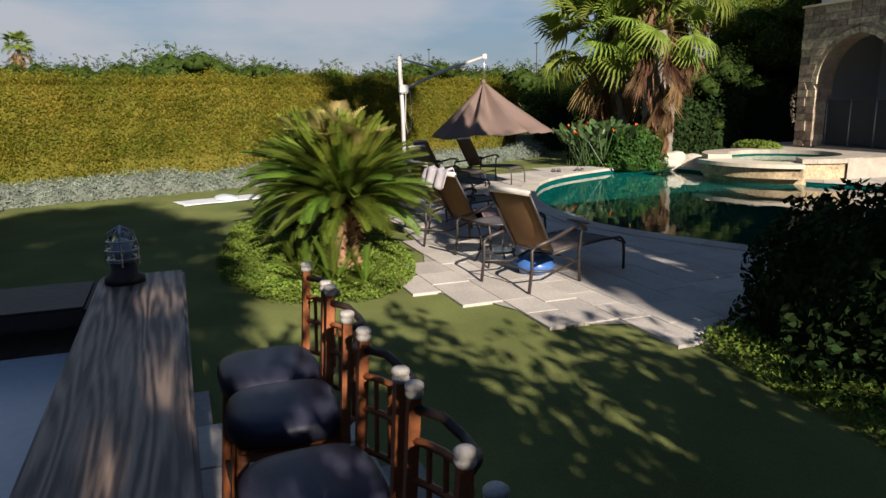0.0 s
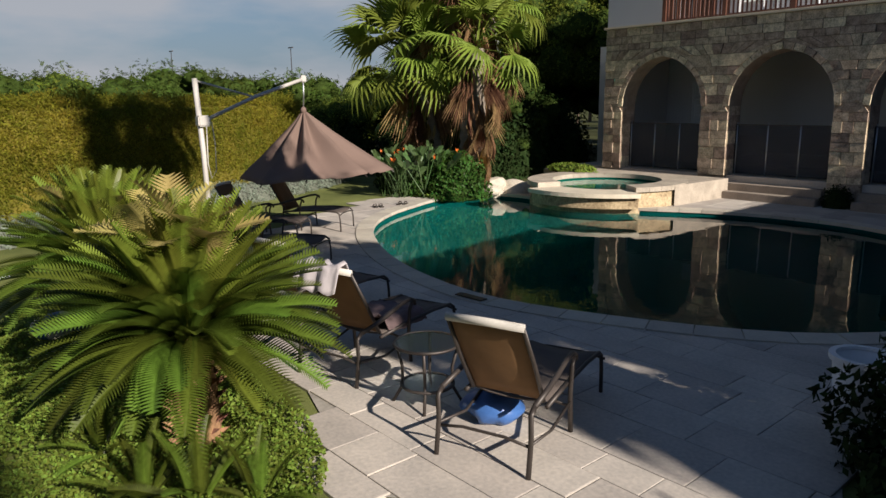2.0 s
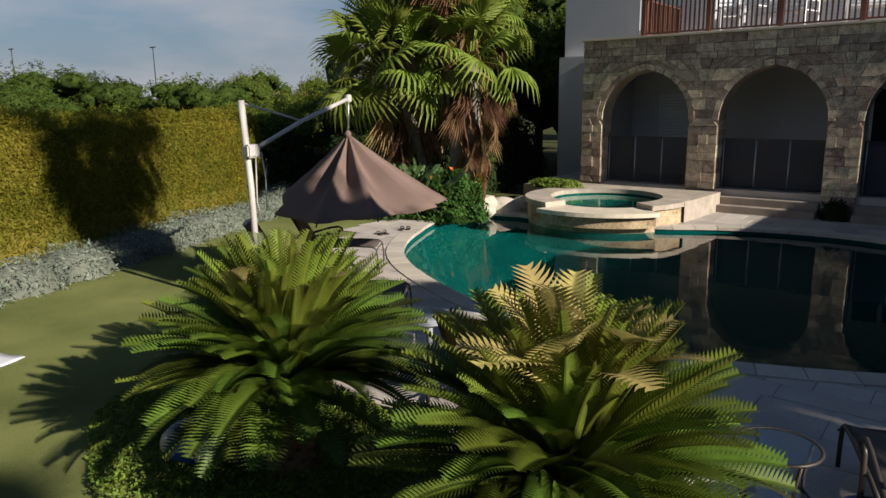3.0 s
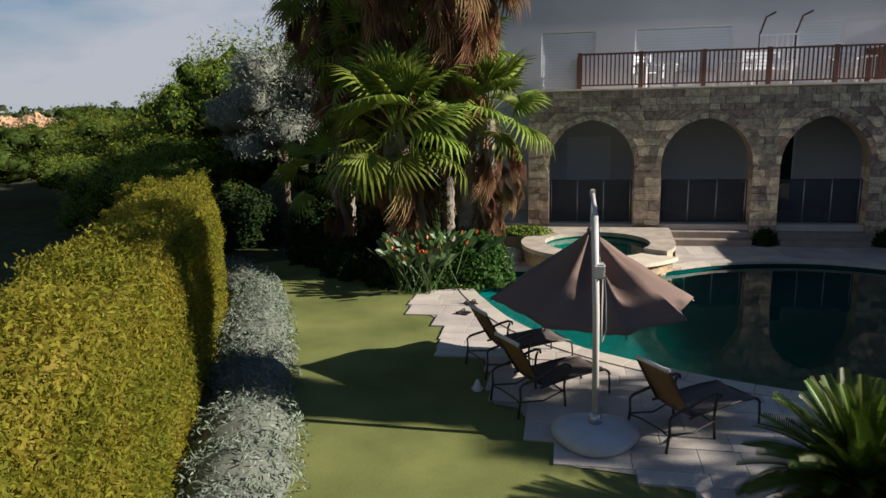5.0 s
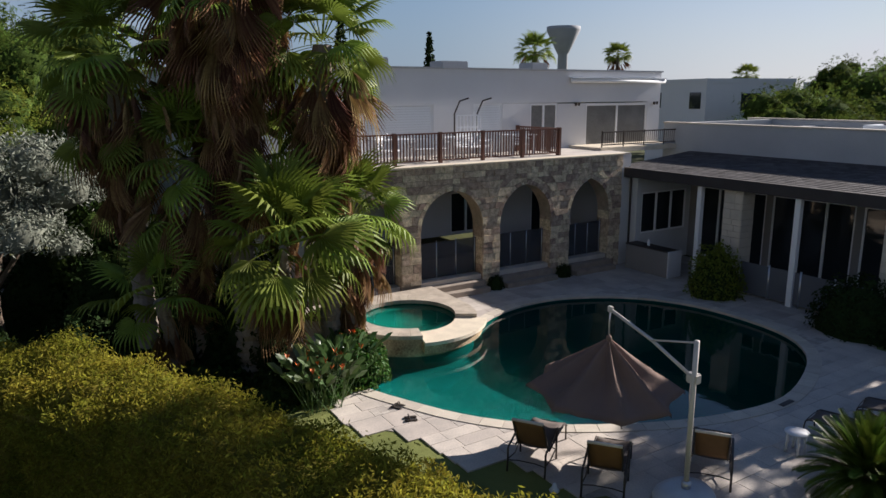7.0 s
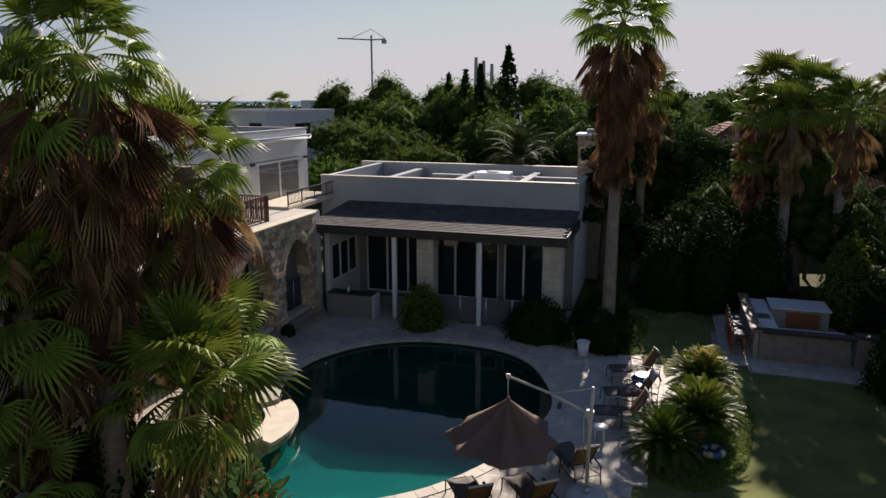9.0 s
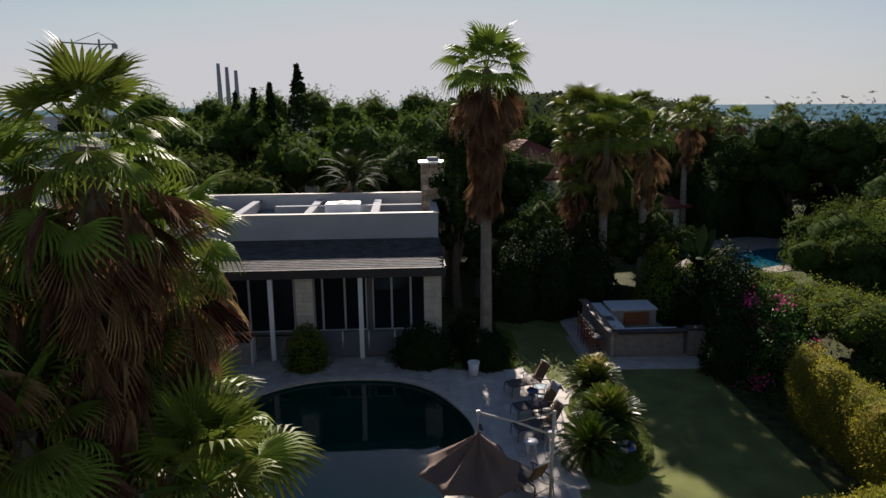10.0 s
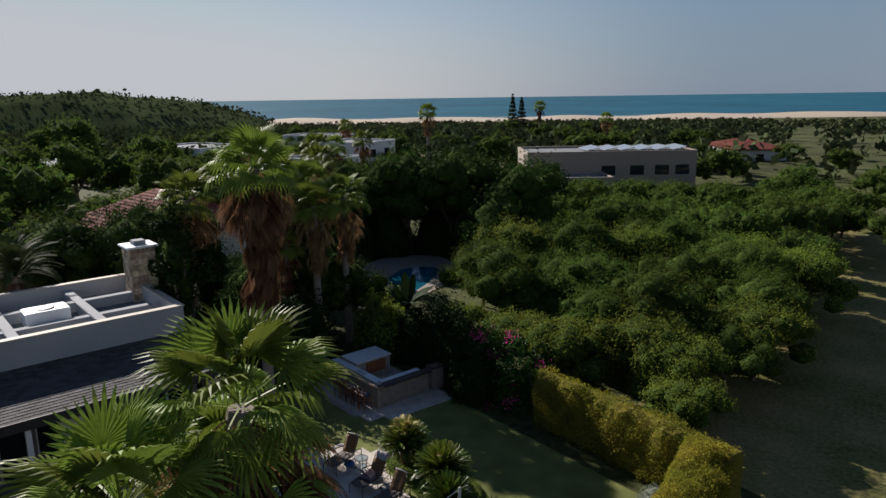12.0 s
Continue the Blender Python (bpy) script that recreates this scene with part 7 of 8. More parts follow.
for k in range(250):
    for _ in range(30):
        if k < 90:
            a, d = R.uniform(0, 2 * math.pi), 48 + 110 * R.random() ** 0.8
            x, y = math.cos(a) * d, -6 + math.sin(a) * d
        else:
            a, d = radians(R.uniform(-62, 24)), 62 + 150 * R.random() ** 1.1
            x, y = -14 + math.cos(a) * d, math.sin(a) * d
        if free(x, y) and not inside(x, y, [(1, -25), (40, -40), (44, -62), (20, -86)]):
            break
    pts, nrm, iv, faces = CROWNS[R.choice((0, 0, 1, 1, 2))]
    s, turn = R.uniform(0.65, 1.0), R.uniform(0, 2 * math.pi)
    rot = np.array([[math.cos(turn), -math.sin(turn), 0], [math.sin(turn), math.cos(turn), 0], [0, 0, 1]])
    base_at = np.array([x, y, land(x, y) - 0.2])
    pick = far_rng.integers(0, len(pts), 900)
    size3 = np.array([s * 1.15, s * 1.15, s])
    LP.append((pts[pick] * size3) @ rot.T + base_at)
    LN.append(nrm[pick] @ rot.T)
    o = sum(len(q) for q in IV)
    IV.append((iv * size3) @ rot.T + base_at)
    IF += [tuple(o + i for i in f) for f in faces]
woods = tagged(leaf_mesh("distant_trees", np.concatenate(LP), 0.3, 32, TREELEAF, None, 0.5, np.concatenate(LN), 0.8), "green tree crowns between the distant houses", "trees", kind="stuff")
tagged(raw("inner_crowns", np.concatenate(IV), IF, CROWNSHADE, woods, "dark shells that stand for the shade inside the crowns", True), kind="stuff")

# dense thicket between the garden and the clearing
THICKET = [(1.6, -25.6), (12, -25.2), (17, -28), (20, -34), (23, -42), (31, -50), (34, -58), (33, -67), (25, -76), (18, -82), (12, -77), (8.0, -65), (2.6, -46), (-0.2, -35), (-1.6, -28)]
y = -83.0
row = 0
while y < -25:
    x = -2.0 + (row % 2) * 1.9
    while x < 40:
        px, py = x + R.uniform(-0.9, 0.9), y + R.uniform(-0.9, 0.9)
        if inside(px, py, THICKET):
            s = R.uniform(0.72, 1.0) * (0.8 if py > -29 else 1.0)
            low = py > -46 and R.random() < 0.25
            s *= 1.4 if low else 1.0
            ob = copy_thing(KINDS["e" if low else "c" if py > -46 else "C"], pose(px, py, -0.06, 0, 0, R.uniform(0, 360)))
            ob.scale = (s * 0.95, s * 0.95, s * R.uniform(0.85, 1.05))
        x += 4.6 if y > -46 else 5.4
    y += 4.2 if y > -46 else 4.8
    row += 1
# belt of trees beyond the hedge
for k in range(26):
    a, d = radians(143 + 54 * (k % 13) / 12 + R.uniform(-1.5, 1.5)), (44, 53)[k // 13] + R.uniform(-2, 2)
    s = R.uniform(0.5, 0.98)
    ob = copy_thing(KINDS["C" if k % 3 else "A"], pose(11 + math.cos(a) * d, -17 + math.sin(a) * d, -0.06, 0, 0, R.uniform(0, 360)))
    s *= 1.0 if k % 3 else 0.72
    ob.scale = (s * 1.25, s * 1.25, s)
# light-green trees behind the olive
for x, y, kind, s in ((-11.2, 7.2, "a", 1.02), (-8.7, 6.6, "a", 0.86), (-13.2, 5.2, "a", 0.9), (-9.6, 10.8, "b", 0.72), (-7.0, 16.5, "b", 0.8)):
    ob = copy_thing(KINDS[kind], pose(x, y, -0.06, 0, 0, R.uniform(0, 360)))
    ob.scale = (s * 0.9, s * 0.9, s)

# far woods, joined
rng = np.random.default_rng(5)
FP = []
for k in range(11000):
    a, d = rng.uniform(0, 2 * math.pi) if k < 4600 else radians(rng.uniform(-66, 26)), 110 + 600 * rng.random() ** 0.9
    x, y = math.cos(a) * d, -6 + math.sin(a) * d
    s = (Vector((x, y, 0)) - Vector((-14, 0, 0))).dot(SEA_WAY)
    if s > DRY - 5 or not free(x, y) or math.hypot(x - 57, y + 146) < 12:
        continue
    hgt, w = rng.uniform(1.8, 5.5) * (0.6 if s > 200 else 1.0), rng.uniform(1.5, 3.5)
    nl = 22
    q = rng.normal(size=(nl, 3))
    q /= np.linalg.norm(q, axis=1)[:, None]
    q[:, 2] = np.abs(q[:, 2])
    FP.append(np.array([x, y, land(x, y)]) + q * np.array([w, w, hgt]))
tagged(leaf_mesh("far_woods", np.concatenate(FP), 0.95, 5, FARLEAF, None, 0.7), "far scrub and low woods reaching to the dunes", "woods", kind="stuff")
# wooded ridge
rv, rf = [], []
for i in range(61):
    for k in range(13):
        a = radians(-27 + 30 * i / 60)
        d = 520 + 22 * k
        x, y = -14 + math.cos(a) * d, math.sin(a) * d
        e = math.sin(math.pi * i / 60) ** 0.6 * math.sin(math.pi * k / 12)
        rv.append((x, y, -16 + e * (33 + 4 * noise.noise((x * 0.02, y * 0.02, 1)) + 2.5 * noise.noise((x * 0.09, y * 0.09, 2)))))
for i in range(60):
    for k in range(12):
        rf.append((i * 13 + k, i * 13 + k + 1, i * 13 + k + 14, i * 13 + k + 13))
tagged(raw("ridge", rv, rf, FARLEAF, smooth=True), "low wooded ridge on the horizon", "hill", kind="structure")
pts = np.array(rv)[np.random.default_rng(9).integers(0, len(rv), 5000)] + np.random.default_rng(10).normal(size=(5000, 3)) * [6, 6, 1.0]
tagged(leaf_mesh("ridge_woods", pts, 1.7, 8, FARLEAF, None, 0.7), "dark tree cover on the ridge", "woods", kind="stuff")


# far palms: trunk and one joined crown
def joined(mesh_list, mats):
    v, f = [], []
    for mesh, m in zip(mesh_list, mats):
        o = len(v)
        v += [m @ x.co for x in mesh.vertices]
        f += [tuple(o + i for i in p.vertices) for p in mesh.polygons]
    return v, f


def far_palm(at, h, s, label, seed, dead=26, skirt=2.2, wide=1.0):
    rng = random.Random(seed)
    p = thing("fan_palm", at, label, "palm tree", "palms round the garden")
    bm = B()
    tube(bm, [(0, 0, 0), (0.1, 0, h * 0.5), (0, 0, h)], [0.26, 0.2, 0.17], 10)
    part("trunk", bm, PALMBARK, p)
    ms = [FAN_MESH[min(2, int(k / 30 * 3))] for k in range(30)]
    mm = [frond_pose(h, k * 2.39996, radians(75 - 110 * k / 30 + rng.uniform(-9, 9)), rng.uniform(-0.4, 0.4), s * rng.uniform(0.9, 1.15)) for k in range(30)]
    raw("crown", *joined(ms, mm), FAN, p)
    ms = [DEAD_MESH[k % 2] for k in range(dead)]
    mm = [frond_pose(h - 0.15 - skirt * k / dead, k * 2.39996, radians(-38 - 38 * min(1, 2.5 * k / dead) + rng.uniform(-14, 12)), rng.uniform(-0.9, 0.9), s * wide * rng.uniform(0.7, 1.2) * (1 - 0.3 * k / dead), 0.16) for k in range(dead)]
    raw("dead_skirt", *joined(ms, mm), DEADFAN, p, "brown hanging dead fronds")
    return p


far_palm((10.75, -11.85, -0.06), 11.4, 1.15, "very tall fan palm with a long brown skirt beside the terrace", 80, 170, 4.2, 1.35)
far_palm((19.8, -12.5, -0.06), 9.2, 1.05, "tall fan palm with a brown skirt behind the chimney", 83, 90, 3.0, 1.3)
MPALM = far_palm((18.2, -18.6, -0.06), 8.3, 1.0, "fan palm standing in front of the red-roofed house", 81, 55, 2.6, 1.25)
for x, y, s in ((20.0, -17.6, 0.98), (19.2, -17.3, 0.74), (18.9, -20.9, 1.02), (20.6, -19.6, 1.1), (22.4, -18.4, 1.15), (29.2, 28.2, 1.2), (31.5, 27.0, 0.85), (70, 59, 1.45), (-55.4, -28.2, 0.85), (36.5, -30, 1.05), (44, -34, 1.1), (60, -50, 1.0), (90, -85, 1.25), (95, -70, 1.0), (48, -30, 1.15), (54, -42, 1.0), (-20, 40, 1.2), (-16, 36, 1.1), (120, -150, 1.2), (75, -120, 1.0), (60, 30, 1.0)):
    ob = copy_thing(MPALM, pose(x, y, -0.06 + land(x, y), 0, 0, R.uniform(0, 360)))
    ob.scale = (s, s, s)
# date palm behind the wing
dp2 = thing("date_palm", (25.0, -5.6, -0.06), "date palm with arching feather fronds behind the roof", "palm tree")
bm = B()
palm_trunk(bm, 5.5, 0.3, 0.28, (0, 0))
part("trunk", bm, PALMBARK, dp2)
DATE_MESH = mesh_of("frond", *pinnate_leaf(2.6, 34, 0.42, 1.0, 0.3, 2.0), DATELEAF)
v, f = joined([DATE_MESH] * 46, [frond_pose(5.5, k * 2.39996, radians(80 - 95 * k / 46), R.uniform(-0.3, 0.3), R.uniform(0.9, 1.1)) for k in range(46)])
raw("crown", v, f, DATELEAF, dp2)
v, f = joined([DATE_MESH] * 12, [frond_pose(5.3, k * 2.39996, radians(-35 + R.uniform(-15, 10)), R.uniform(-0.3, 0.3), R.uniform(0.6, 0.8)) for k in range(12)])
raw("dry_fronds", v, f, DEADFAN, dp2, "orange-brown dry lower fronds")


def cone_tree(at, h, r, n, seed, label, tiers=0):
    rng = np.random.default_rng(seed)
    t = thing("conifer", at, label, "tree", "conifers on the skyline")
    bm = B()
    tube(bm, [(0, 0, 0), (0, 0, h)], [h * 0.018, 0.02], 6)
    part("trunk", bm, BARK, t)
    z = rng.random(n) ** 1.3
    if tiers:
        z = np.round(z * tiers) / tiers + rng.normal(size=n) * 0.02
    a = rng.uniform(0, 2 * math.pi, n)
    k = rng.uniform(0.3, 1.0, n) * (1 - (z if tiers else z ** 2.4) * 0.93) * r
    pts = np.stack([np.cos(a) * k, np.sin(a) * k, h * (0.12 + 0.88 * np.clip(z, 0, 1))], 1)
    leaf_mesh("crown", pts, 0.32, seed, CYPRESS, t, 0.45)
    return t


for k, (x, y, h, r, tiers) in enumerate(((58.4, 2.3, 14.0, 1.7, 0), (57.0, 4.9, 12.1, 1.2, 0), (57.5, 6.6, 11.6, 1.1, 0), (58.0, 8.6, 11.2, 1.0, 0), (23.4, 54.4, 16.0, 2.0, 14), (137.5, -157.3, 13.4, 2.7, 10), (132.7, -156.1, 12.3, 2.8, 10), (38, 60, 14, 2.0, 12))):
    cone_tree((x, y, land(x, y)), h, r, 1500, 90 + k, "dark pointed conifer on the skyline", tiers)

# bougainvillea and flowering shrubs
for k, (x, y, z, r) in enumerate(((6.4, -21.9, 0.0, 1.5), (8.6, -22.2, 0.0, 1.2))):
    rg = np.random.default_rng(200 + k)
    b = thing("bougainvillea", (x, y, -0.06), "bougainvillea with magenta bracts behind the hedge", "shrub", "bougainvilleas")
    pts, nrm = blob_points(rg, 3000, (r, r * 0.9, 3.4), 0.4, 1.0)
    leaf_mesh("foliage", pts, 0.07, 210 + k, BUSHLEAF, b, 0.55, nrm, 0.8)
    c = rg.normal(size=(8, 3))
    c /= np.linalg.norm(c, axis=1)[:, None]
    c[:, 2] = np.abs(c[:, 2])
    pts = np.concatenate([q * [r * 1.02, r * 0.92, 3.45] + rg.normal(size=(50, 3)) * 0.16 for q in c])
    tagged(leaf_mesh("bract_cover", pts, 0.05, 220 + k, PINK, b, 0.8, label="magenta bracts"), kind="stuff")
for k, (x, y, r, h) in enumerate(((18.2, -23.4, 1.5, 1.9), (15.4, -20.9, 1.2, 2.5), (20.6, -25.2, 1.5, 2.2))):
    bush("bush", (x, y, -0.06), (r, r, h), 2600, 0.1, BRIGHTLEAF, "yellow-green garden shrub beside the bar", seed=70 + k)
paddle_clump((13.6, -22.4, 0.0), 40, 2.6, 9, "tall banana-like paddle plant behind the bar")
bush("bush", (16.6, -15.6, -0.06), (1.7, 1.4, 4.3), 7200, 0.09, DARKSHADELEAF, "tall dark shrub between bar and veranda", seed=79)
# this one is added to block the sun from the lawn
bush("bush", (16.3, -13.9, -0.06), (1.5, 1.3, 3.8), 5600, 0.08, DARKSHADELEAF, "dark shrub added at the edge of the lawn to shade it", seed=83)
bush("bush", (17.9, -17.5, -0.06), (1.8, 1.7, 4.0), 6600, 0.09, DARKSHADELEAF, "tall dark shrub behind the bar", seed=82)
# deep shrubbery between bar and hedge, and under the big trees beyond the neighbour's pool
for k, (x, y, rx, ry, h) in enumerate(((8.3, -21.0, 1.5, 1.2, 2.7), (10.2, -21.9, 1.7, 1.25, 3.8), (12.4, -22.4, 1.8, 1.3, 4.2), (14.0, -21.9, 1.3, 1.1, 3.0))):
    bush("bush", (x, y, -0.06), (rx, ry, h), 5200, 0.075, DARKSHADELEAF, "dense dark shrub between bar and hedge", seed=300 + k)
for k, (x, y) in enumerate(((36.2, -32.6), (35.6, -36.2), (33.6, -40.0), (30.4, -40.9), (27.2, -40.2), (24.2, -39.2), (22.2, -35.6), (38.6, -36.6), (40.5, -32.5))):
    bush("bush", (x, y, -0.06), (2.5, 2.5, 5.2), 3000, 0.17, EVERGREEN, "tall dark thicket beyond the neighbouring pool", seed=320 + k)
bush("bush", (16.4, -21.0, -0.06), (1.3, 1.2, 3.5), 4800, 0.1, BRIGHTLEAF, "bright yellow-green shrub behind the bar", seed=340)


def banana(at, height, leaves, seed, label):
    """A fleshy stem with long arching paddle leaves, each with a midrib and drooping halves."""
    rng = random.Random(seed)
    b = thing("banana_plant", at, label, "plant")
    bm = B()
    tube(bm, [(0, 0, 0), (0.05, 0.02, height * 0.3), (0, 0, height * 0.58)], [0.16, 0.13, 0.09], 10)
    part("stem", bm, PALMBARK, b, "pale fleshy stem")
    for k in range(leaves):
        a = k * 2.39996
        d = Vector((math.cos(a), math.sin(a), 0))
        sd = Vector((-math.sin(a), math.cos(a), 0))
        ln, arch = height * rng.uniform(0.42, 0.55), rng.uniform(0.2, 0.9)
        v, f = [], []
        for i in range(9):
            t = i / 8
            c = Vector((0, 0, height * 0.55)) + d * ln * (0.15 + arch) * t * 0.9 + Vector((0, 0, ln * (t * 1.05 - arch * 0.75 * t * t)))
            w = 0.02 + 0.26 * math.sin(math.pi * min(1.0, max(0.0, (t - 0.12) / 0.88))) ** 0.6 if t > 0.12 else 0.02
            drop = Vector((0, 0, -0.35 * w))
            v += [c + sd * w + drop, c, c - sd * w + drop]
        for i in range(8):
            f += [(3 * i, 3 * i + 1, 3 * i + 4, 3 * i + 3), (3 * i + 1, 3 * i + 2, 3 * i + 5, 3 * i + 4)]
        raw("leaf", v, f, DARKSHADELEAF, b, smooth=True)
    return b


banana((15.2, -22.3, -0.06), 4.4, 11, 5, "banana plant with broad arching leaves behind the bar")
bush("bush", (24.5, 1.0, -0.06), (1.8, 1.8, 2.2), 1800, 0.12, DARKSHADELEAF, "dark shrub behind the wing", seed=80)

# ---- neighbours and the distance ----


def plain_house(name, at, turn, w, d, h, material, label, rows, roof=None, parapet=0.35):
    """A flat-roofed house with walls, parapet roof and windows with frames and panes; rows: (side, along, z, width, height)."""
    hs = thing(name, at, label, "house", "houses in the distance", turn)
    bm = B()
    box(bm, (-w / 2, -d / 2, -1.0), (w / 2, d / 2, h))
    part("wall", bm, material, hs)
    if roof is None:
        bm = B()
        for lo, hi2 in (((-w / 2 - 0.05, -d / 2 - 0.05), (w / 2 + 0.05, -d / 2 + 0.25)), ((-w / 2 - 0.05, d / 2 - 0.25), (w / 2 + 0.05, d / 2 + 0.05)), ((-w / 2 - 0.05, -d / 2 + 0.25), (-w / 2 + 0.25, d / 2 - 0.25)), ((w / 2 - 0.25, -d / 2 + 0.25), (w / 2 + 0.05, d / 2 - 0.25))):
            box(bm, (*lo, h + 0.003), (*hi2, h + parapet))
        part("parapet", bm, material, hs)
        bm = B()
        box(bm, (-w / 2 + 0.26, -d / 2 + 0.26, h + 0.004), (w / 2 - 0.26, d / 2 - 0.26, h + 0.06))
        part("roof", bm, FLATROOF, hs)
    else:
        bm = B()
        o = 0.6
        e = [(-w / 2 - o, -d / 2 - o), (w / 2 + o, -d / 2 - o), (w / 2 + o, d / 2 + o), (-w / 2 - o, d / 2 + o)]
        ridge_l = max(0.1, (w - d) / 2)
        lo = [bm.verts.new((x, y, h + 0.01)) for x, y in e]
        hi2 = [bm.verts.new((x, y, h + 0.18)) for x, y in e]
        r0, r1 = bm.verts.new((-ridge_l, 0, h + roof)), bm.verts.new((ridge_l, 0, h + roof))
        bm.faces.new(lo[::-1])
        for k in range(4):
            bm.faces.new((lo[k], lo[(k + 1) % 4], hi2[(k + 1) % 4], hi2[k]))
        bm.faces.new((hi2[0], hi2[1], r1, r0))
        bm.faces.new((hi2[1], hi2[2], r1))
        bm.faces.new((hi2[2], hi2[3], r0, r1))
        bm.faces.new((hi2[3], hi2[0], r0))
        part("roof", bm, REDTILE, hs)
        # tile courses
        tv, tf = [], []
        for sgn in (-1, 1):
            nrow = 16
            for r in range(nrow):
                t0, t1 = r / nrow, (r + 1) / nrow
                y0, y1 = sgn * (d / 2 + o) * (1 - t0), sgn * (d / 2 + o) * (1 - t1)
                z0, z1 = h + 0.2 + (roof - 0.18) * t0, h + 0.2 + (roof - 0.18) * t1
                x0 = (w / 2 + o) * (1 - t0) + ridge_l * t0
                i = len(tv)
                tv += [(-x0, y0, z0 + 0.05), (x0, y0, z0 + 0.05), (x0 - 0.3, y1, z1), (-x0 + 0.3, y1, z1)]
                tf.append((i, i + 1, i + 2, i + 3) if sgn < 0 else (i, i + 3, i + 2, i + 1))
        tagged(raw("roof_tiling", tv, tf, REDTILE, hs), kind="stuff")
    for side_, along, z, ww, wh in rows:
        bm = B()
        if side_ in "-+":
            y = (-d / 2 - 0.03) if side_ == "-" else d / 2
            box(bm, (along - ww / 2, y, z), (along + ww / 2, y + 0.03, z + wh))
        else:
            x = (-w / 2 - 0.03) if side_ == "l" else w / 2
            box(bm, (x, along - ww / 2, z), (x + 0.03, along + ww / 2, z + wh))
        part("window", bm, PANE, hs)
    return hs


BH = (47.2, -82.2, -0.06)
plain_house("apartment_building", BH, -129, 23, 10, 5.6, BEIGEHOUSE, "beige flat-roofed building with rooftop solar panels", [("-", x, 2.7, 1.9, 1.3) for x in (-0.5, 3.4, 6.8, 9.6)] + [("r", x, 2.7, 1.6, 1.3) for x in (-2.5, 2)])
for k in range(6):
    sp = thing("solar_panel", (0, 0, 0), "tilted rooftop solar panel", "solar panel", "rooftop solar panels")
    sp.matrix_world = pose(*BH, 0, 0, -129) @ pose(-2.2 + k * 2.4, -1.0, 5.67)
    bm = B()
    box(bm, (-1.0, -2.6, 0.35), (0.9, 2.6, 0.42), m=pose(0, 0, 0.1, 0, -12, 0))
    part("panel", bm, SOLAR, sp)
    for y in (-2.2, 2.2):
        bm = B()
        box(bm, (-0.8, y - 0.03, 0.0), (-0.74, y + 0.03, 0.28))
        box(bm, (0.7, y - 0.03, 0.0), (0.76, y + 0.03, 0.6))
        part("leg", bm, STEEL, sp)
m_bh = pose(*BH, 0, 0, -129)
q = m_bh @ Vector((-7.5, -8.2, 0))
plain_house("annex", (q.x, q.y, -0.06), -129, 12, 6.3, 2.9, BEIGEHOUSE, "low beige annex with a pale roof terrace", [("-", x, 0.9, 1.2, 1.2) for x in (-3.5, 0, 3.5)])
q = m_bh @ Vector((-11.5, -10.2, 0))
plain_house("annex", (q.x, q.y, -0.06), -129, 4, 2.2, 4.2, BEIGEHOUSE, "small beige stair tower beside the annex", [("-", 0, 2.6, 0.8, 0.9)])
plain_house("house", (56.7, -143, land(57, -146) - 1.2), 135, 17, 10, 3.2, WHITEHOUSE, "pale house with a low red roof among trees", [("+", x, 1.0, 1.6, 1.4) for x in (-5, 0, 5)] + [("r", 0, 1, 1.5, 1.4)], 1.6)
plain_house("house", (39.5, -18.0, -0.06), 10, 11, 9, 4.6, WHITEHOUSE, "white house with a high red tiled roof", [("l", 0, 1.5, 1.4, 1.4)], 2.6)
plain_house("house", (39.5, -26.2, -0.06), 14, 7.2, 6, 2.0, WHITEHOUSE, "white neighbouring house with a red tiled roof", [("l", -1.6, 0.5, 1.3, 1.2), ("l", 1.6, 0.5, 1.3, 1.2), ("+", 0, 0.5, 1.8, 1.3)], 1.9)
plain_house("house", (47.5, 24.0, -0.06), -16, 9, 9, 7.4, WHITEHOUSE, "white flat-roofed neighbouring house", [("l", -3, 5.2, 1.6, 1.4), ("l", 3, 5.2, 1.6, 1.4), ("-", 0, 5.0, 2.0, 1.5)])
for x, y, w, d, h, tr in ((118, -52, 16, 10, 4.5, 10), (105, -20, 14, 10, 4.2, -8), (86, -66, 10, 9, 6.0, 20), (130, -85, 14, 9, 4.5, 30), (74, -52, 9, 8, 5.0, 12), (70, 6, 12, 9, 5.5, 0), (150, 20, 22, 12, 8, 5), (120, 48, 18, 12, 8, -10), (83, 2, 10, 8, 6, 10)):
    plain_house("house", (x, y, land(x, y) - 0.1), tr, w, d, h, WHITEHOUSE, "white flat-roofed house among the trees", [("l", -2, h - 2.2, 1.5, 1.3), ("l", 2, h - 2.2, 1.5, 1.3), ("-", 0, h - 2.2, 1.8, 1.3)])
# neighbour's pool and paving
npv = smooth_loop([(22.6, -25.4), (25.6, -24.2), (29.2, -27.2), (32.6, -30.2), (34.4, -35.0), (31.5, -38.4), (26.5, -36.0), (23.4, -30.5)], 5)
bm = B()
prism(bm, npv, -0.08, -0.02)
tagged(part("neighbour_paving", bm, STEPSTONE), "cream paving round the neighbour's pool", "pavement", kind="structure")
npw = smooth_loop([(24.2, -25.9), (26.4, -27.6), (28.9, -31.0), (30.2, -34.0), (28.4, -35.6), (25.8, -32.6), (24.0, -28.8)], 5)
bm = B()
prism(bm, npw, -0.06, -0.012)
